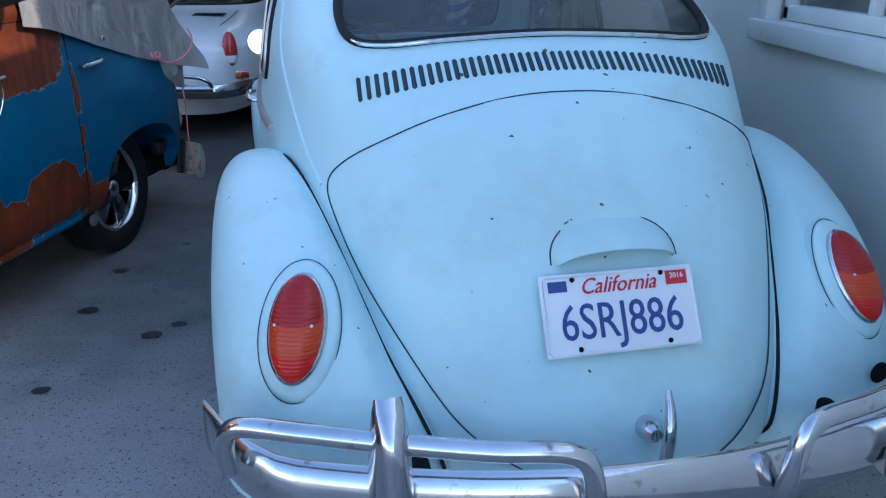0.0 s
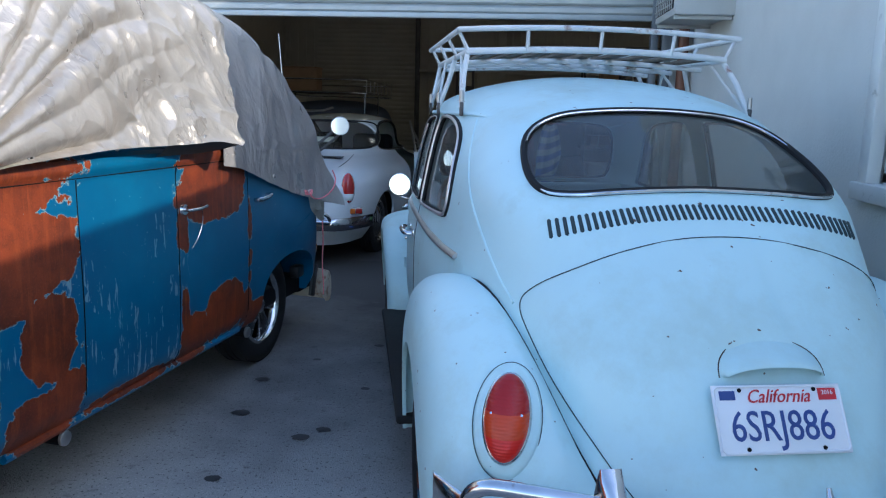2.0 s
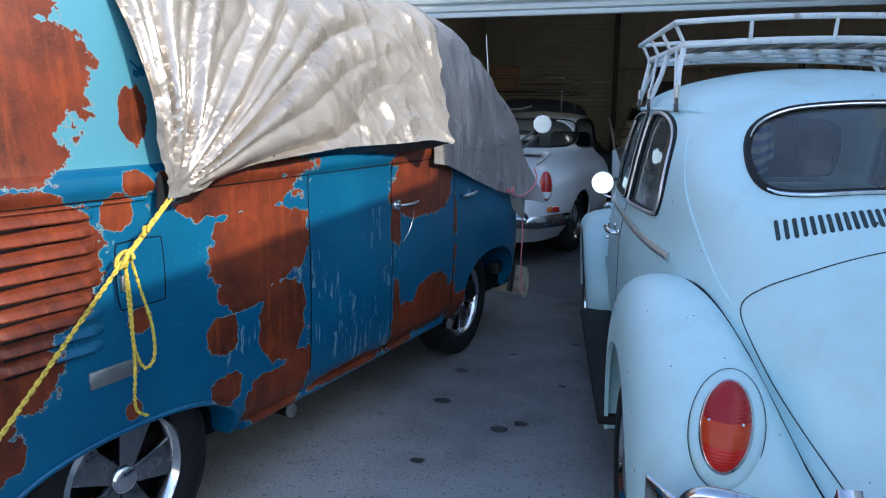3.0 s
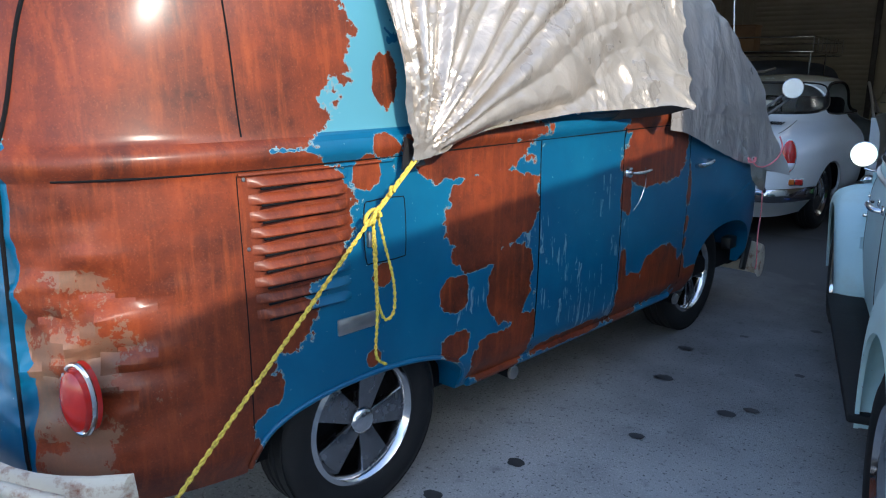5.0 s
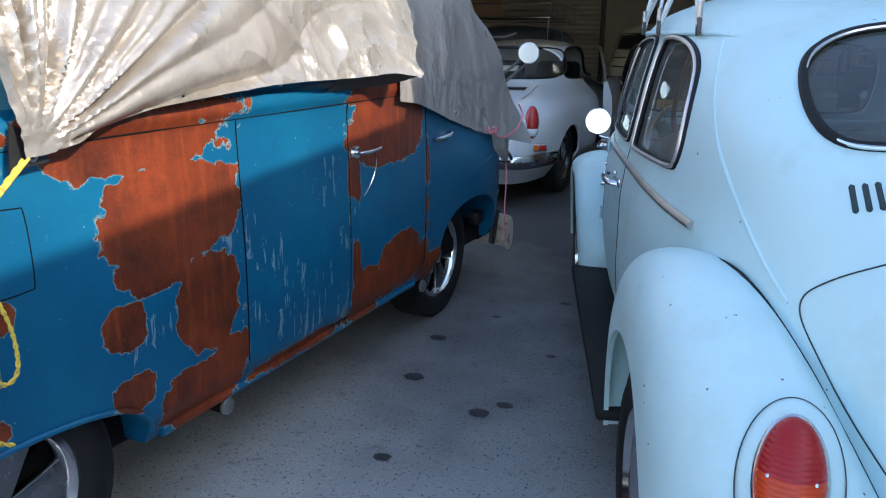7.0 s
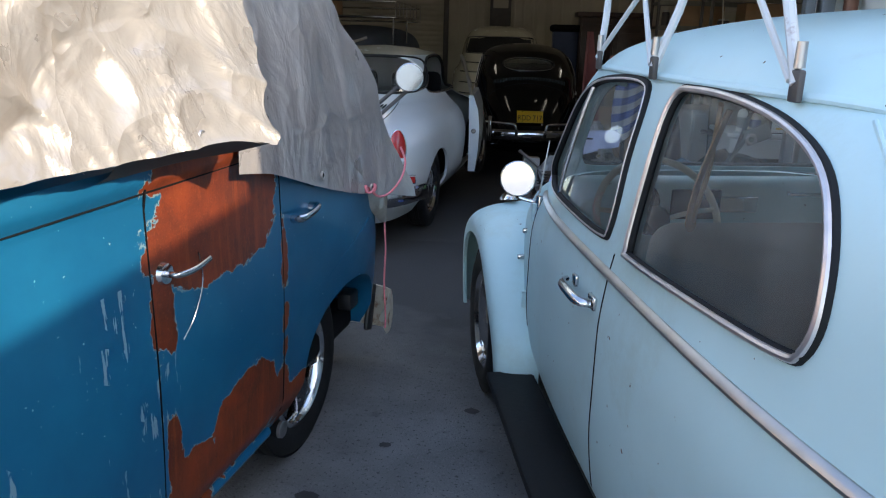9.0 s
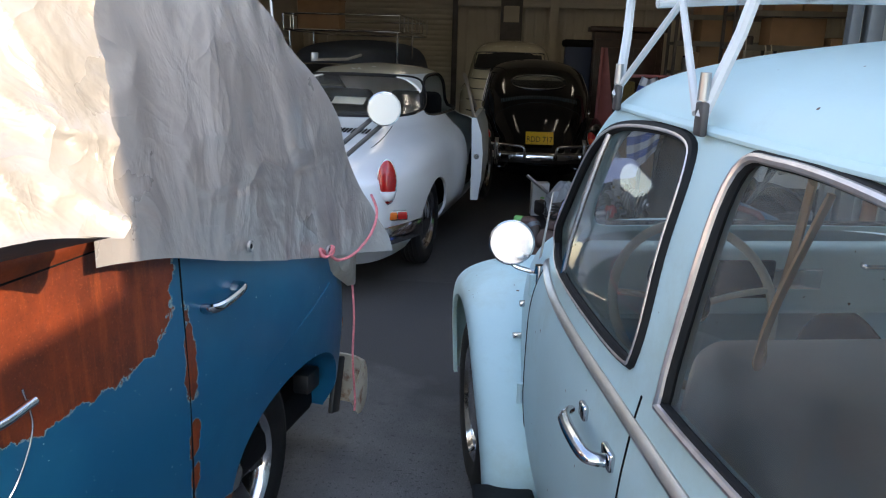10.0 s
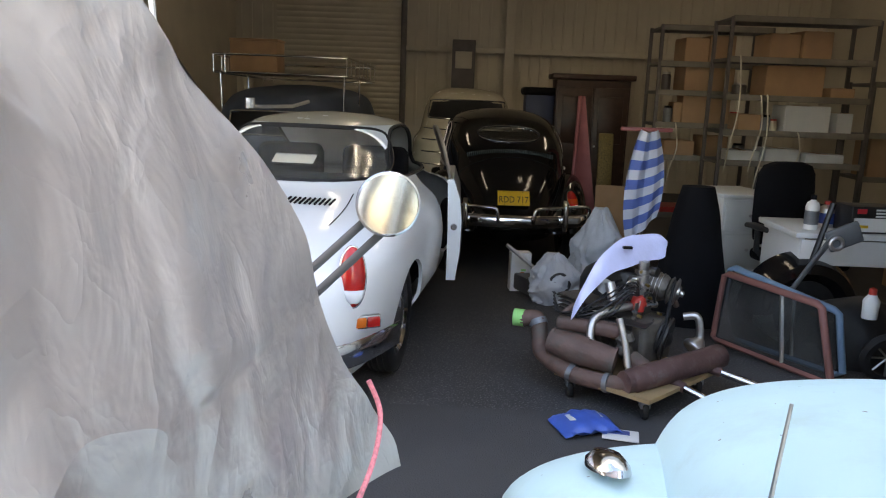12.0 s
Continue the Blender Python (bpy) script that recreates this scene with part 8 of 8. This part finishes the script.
dw = thing("drawer_cabinet", pose(1.05, 9.35, gz(9.3), 0, 0, 12), "white laminate drawer cabinet", "cabinet")
part("body", box((0.46, 0.55, 0.88), (0, 0, 0.44), 0.008), M_WHITEMATTE, dw)
part("top", box((0.50, 0.60, 0.03), (0, 0, 0.895), 0.006), M_WHITEMATTE, dw)
for z in (0.74, 0.46, 0.17):
    d = part("drawer", box((0.42, 0.02, 0.25), (0, -0.285, z), 0.01), M_WHITEMATTE, dw)
    part("knob", lathe([(0, 0.02), (0.012, 0.018), (0.012, 0.006), (0.006, 0), (0, 0)], 12, Matrix.Translation((0, -0.295, z)) @ Matrix.Rotation(radians(90), 4, "X")), M_ALU, d)
ds = thing("desk", pose(1.55, 7.95, gz(7.95)), "white desk crowded with bottles and boxes", "desk")
part("desk_top", box((1.36, 0.62, 0.035), (0, 0, 0.745), 0.006), M_WHITEMATTE, ds)
part("drawer_front", box((1.28, 0.02, 0.16), (0, -0.29, 0.64), 0.006), M_WHITEMATTE, ds)
part("side_panel", box((0.03, 0.58, 0.73), (-0.63, 0, 0.365), 0.004), M_WHITEMATTE, ds)
part("side_panel", box((0.03, 0.58, 0.73), (0.63, 0, 0.365), 0.004), M_WHITEMATTE, ds)
DZ = gz(7.95) + 0.763


def bottle(x, y, r, h, body, cap, label):
    t = thing("bottle", pose(x, y, DZ), label, "bottle", "bottles on the desk")
    part("bottle_body", lathe([(0, 0), (r, 0), (r, h * 0.68), (r * 0.8, h * 0.78), (r * 0.36, h * 0.84), (r * 0.36, h * 0.88), (0, h * 0.88)], 20), body, t)
    part("cap", lathe([(0, h * 0.87), (r * 0.42, h * 0.87), (r * 0.40, h), (0, h)], 16), cap, t)
    part("bottle_label", lathe([(r + 0.001, h * 0.15), (r + 0.001, h * 0.55)], 20), M_GRAYSTEEL if h > 0.2 else M_BLUEINK, t)


bottle(1.02, 7.80, 0.042, 0.22, M_WHITEMATTE, M_DARK, "white spray bottle with a red label")
bottle(1.17, 7.92, 0.05, 0.17, M_ALU, M_RED, "silver can with a red cap")
bottle(1.62, 7.9, 0.04, 0.20, M_WHITEMATTE, M_ALU, "white bottle with a metal cap")
bx2 = thing("parts_box", pose(1.36, 7.80, DZ, 0, 0, 4), "black and white printed parts box", "box")
part("box_body", box((0.30, 0.20, 0.17), (0, 0, 0.085), 0.004), M_BLACKINK, bx2)
part("white_band", box((0.27, 0.003, 0.085), (0, -0.102, 0.055), 0), M_WHITEMATTE, bx2)
part("red_print", box((0.06, 0.003, 0.03), (-0.09, -0.102, 0.14), 0), M_REDINK, bx2)
for k in range(3):
    part("print_bar", box((0.12, 0.003, 0.010), (0.06, -0.102, 0.150 - 0.02 * k), 0), M_WHITEMATTE, bx2)
part("yellow_mark", box((0.06, 0.002, 0.018), (-0.07, -0.104, 0.045), 0), M_PLATEYELLOW, bx2)
pp = thing("paper_pile", pose(1.42, 8.02, DZ), "stack of orange and brown folders", "papers")
for k in range(5):
    part("folder", box((0.42, 0.3, 0.018), (0.01 * k, 0, 0.010 + 0.019 * k), 0.003, 1, Matrix.Rotation(radians(7 * k - 12), 4, "Z")), (M_CARD, M_AMBER, M_TAN)[k % 3], pp)

# dark wing, bar and wheel in the corner
fw = thing("car_wing", pose(0.98, 7.62, gz(7.6) + 0.0, 0, 0, 6), "loose black car wing standing upright", "car wing")
rings = []
for k in range(25):
    a = math.pi * k / 24
    rings.append([(r * math.cos(a) * 0.36 / 0.36, d, 0.22 + r * math.sin(a)) for r, d in ((0.20, 0.02), (0.27, -0.03), (0.33, -0.02), (0.37, 0.06), (0.38, 0.16))])
part("wing_skin", loft(rings, False), M_BLACKPAINT, fw)
part("inner_bowl", lathe([(0, -0.02), (0.16, 0.0), (0.20, 0.03), (0.20, 0.05), (0, 0.05)], 28, Matrix.Translation((0.0, 0.05, 0.24)) @ Matrix.Rotation(radians(90), 4, "X")), M_TIN, fw)
br = thing("suspension_arm", pose(0, 0, 0), "bare steel suspension arm leaning across the parts", "car part")
part("arm", tube([(0.72, 7.38, 0.33), (0.85, 7.38, 0.55), (0.98, 7.40, 0.74)], [0.022, 0.026, 0.03], 10, squash=0.5), M_GRAYSTEEL, br)
part("head", box((0.20, 0.03, 0.13), (1.04, 7.40, 0.74), 0.03, 3, Matrix.Rotation(radians(-24), 4, "Y")), M_GRAYSTEEL, br)
part("eye", tube([(0.99 + 0.035 * math.cos(t), 7.375, 0.70 + 0.035 * math.sin(t)) for t in np.linspace(0, 2 * math.pi, 20, endpoint=False)], 0.012, 8, True), M_ALU, br)
part("dark_strut", tube([(0.88, 7.45, 0.50), (1.0, 7.5, 0.92)], 0.018, 8), M_BLACKPLASTIC, br)
tk = thing("tarp_heap", pose(1.15, 7.35, 0), "dark heap of black plastic and car parts", "heap")
rings = []
for k in range(10):
    f = k / 9
    r = 0.36 * (1 - f ** 2) ** 0.5 + 0.01
    rings.append([(r * (1 + 0.35 * noise.noise(Vector((math.cos(a) * 2, math.sin(a) * 2, f * 3 + 4)))) * math.cos(a), 0.5 * r * (1 + 0.3 * noise.noise(Vector((math.cos(a) * 3, math.sin(a) * 3, f)))) * math.sin(a), 0.40 * f) for a in np.linspace(0, 2 * math.pi, 30, endpoint=False)])
part("heap_skin", loft(rings), M_TIN, tk)
wl = thing("loose_wheel", pose(1.16, 7.0, 0.0), "small silver spoked wheel propped on the floor", "wheel")
part("tyre", lathe([(0.10, -0.03), (0.13, -0.03), (0.145, 0), (0.13, 0.03), (0.10, 0.03)], 30, Matrix.Translation((0, 0, 0.145)) @ Matrix.Rotation(radians(100), 4, "X"), closed=True), M_RUBBER, wl)
for k in range(8):
    a = 2 * math.pi * k / 8
    part("spoke", tube([(0, -0.01, 0.145), (0.105 * math.cos(a), -0.01, 0.145 + 0.105 * math.sin(a))], 0.006, 6), M_ALU, wl)
pb = thing("pump_bottle", pose(1.10, 7.12, 0.33), "clear bottle with a red pump top on the heap", "bottle")
part("bottle_body", lathe([(0, 0), (0.04, 0), (0.045, 0.10), (0.02, 0.14), (0, 0.14)], 18), M_WHITEMATTE, pb)
part("pump", lathe([(0, 0.13), (0.022, 0.13), (0.02, 0.17), (0, 0.18)], 14), M_RED, pb)


def window_frame(name, pts, material, trim, label):
    """A loose car window: frame tube, middle bar and pane, from its four corners."""
    t = thing(name, pose(0, 0, 0), label, "window frame")
    c = [Vector(p) for p in pts]
    edge = []
    for a, b in zip(c, c[1:] + c[:1]):
        edge += [a.lerp(b, k) for k in (0.04, 0.5, 0.96)]
    part("rim", tube(edge, 0.022, 10, True, 0.8), material, t)
    part("centre_bar", tube([c[0].lerp(c[1], 0.62), c[3].lerp(c[2], 0.62)], 0.013, 8), trim, t)
    part("inner_bead", tube([p.lerp((c[0] + c[1] + c[2] + c[3]) / 4, 0.07) for p in c], 0.008, 8, True), M_RUBBER, t)
    g = part("pane", ([tuple(p) for p in c], [(0, 1, 2, 3)]), M_DIRTYGLASS, t)
    g.visible_shadow = False


M_OXIDE = mat("oxide_red_frame", (0.20, 0.075, 0.06), 0.6, var=0.2)
M_BLUEFRAME = mat("blue_grey_frame", (0.12, 0.20, 0.28), 0.5, var=0.15)
window_frame("window_frame", [(0.43, 7.55, 0.46), (0.76, 6.98, 0.43), (0.82, 6.88, 0.02), (0.41, 7.58, 0.03)], M_OXIDE, M_ALU, "loose car window in an oxide red frame")
window_frame("window_frame", [(0.50, 7.66, 0.48), (0.93, 7.12, 0.36), (0.95, 7.02, 0.02), (0.48, 7.68, 0.03)], M_BLUEFRAME, M_ALU, "loose car window in a blue grey frame")

# blue printed bag on the floor
bb = thing("snack_bag", pose(-0.60, 6.22, 0.005, 0, 0, 18), "crumpled blue and white printed bag on the floor", "bag")
rings = []
for i in range(11):
    x = -0.14 + 0.28 * i / 10
    h = 0.035 * math.sin(math.pi * i / 10) ** 0.5 + 0.004
    rings.append([(x, 0.10 * math.cos(t) * (1 + 0.1 * math.sin(i * 2.0)), max(h * (math.sin(t) + 0.6), 0.0) + 0.006 * math.sin(i * 3 + t * 4) * math.sin(math.pi * i / 10) + 0.006) for t in np.linspace(0, 2 * math.pi, 18, endpoint=False)])
part("bag_skin", loft(rings), mat("blue_foil", (0.03, 0.10, 0.42), 0.3, var=0.25, scale=12), bb)
for k in range(4):
    part("print_bar", box((0.03, 0.06, 0.004), (-0.075 + 0.045 * k, 0.0, 0.058), 0.001, 1), M_WHITEMATTE, bb)
fb = thing("leaflet", pose(-0.45, 6.15, 0.006, 0, 0, -12), "white and blue folded leaflet on the floor", "paper")
part("sheet", box((0.16, 0.11, 0.006), (0, 0, 0.004), 0.002), M_WHITEMATTE, fb)
part("print_block", box((0.10, 0.04, 0.002), (-0.01, 0.02, 0.008), 0), M_BLUEINK, fb)
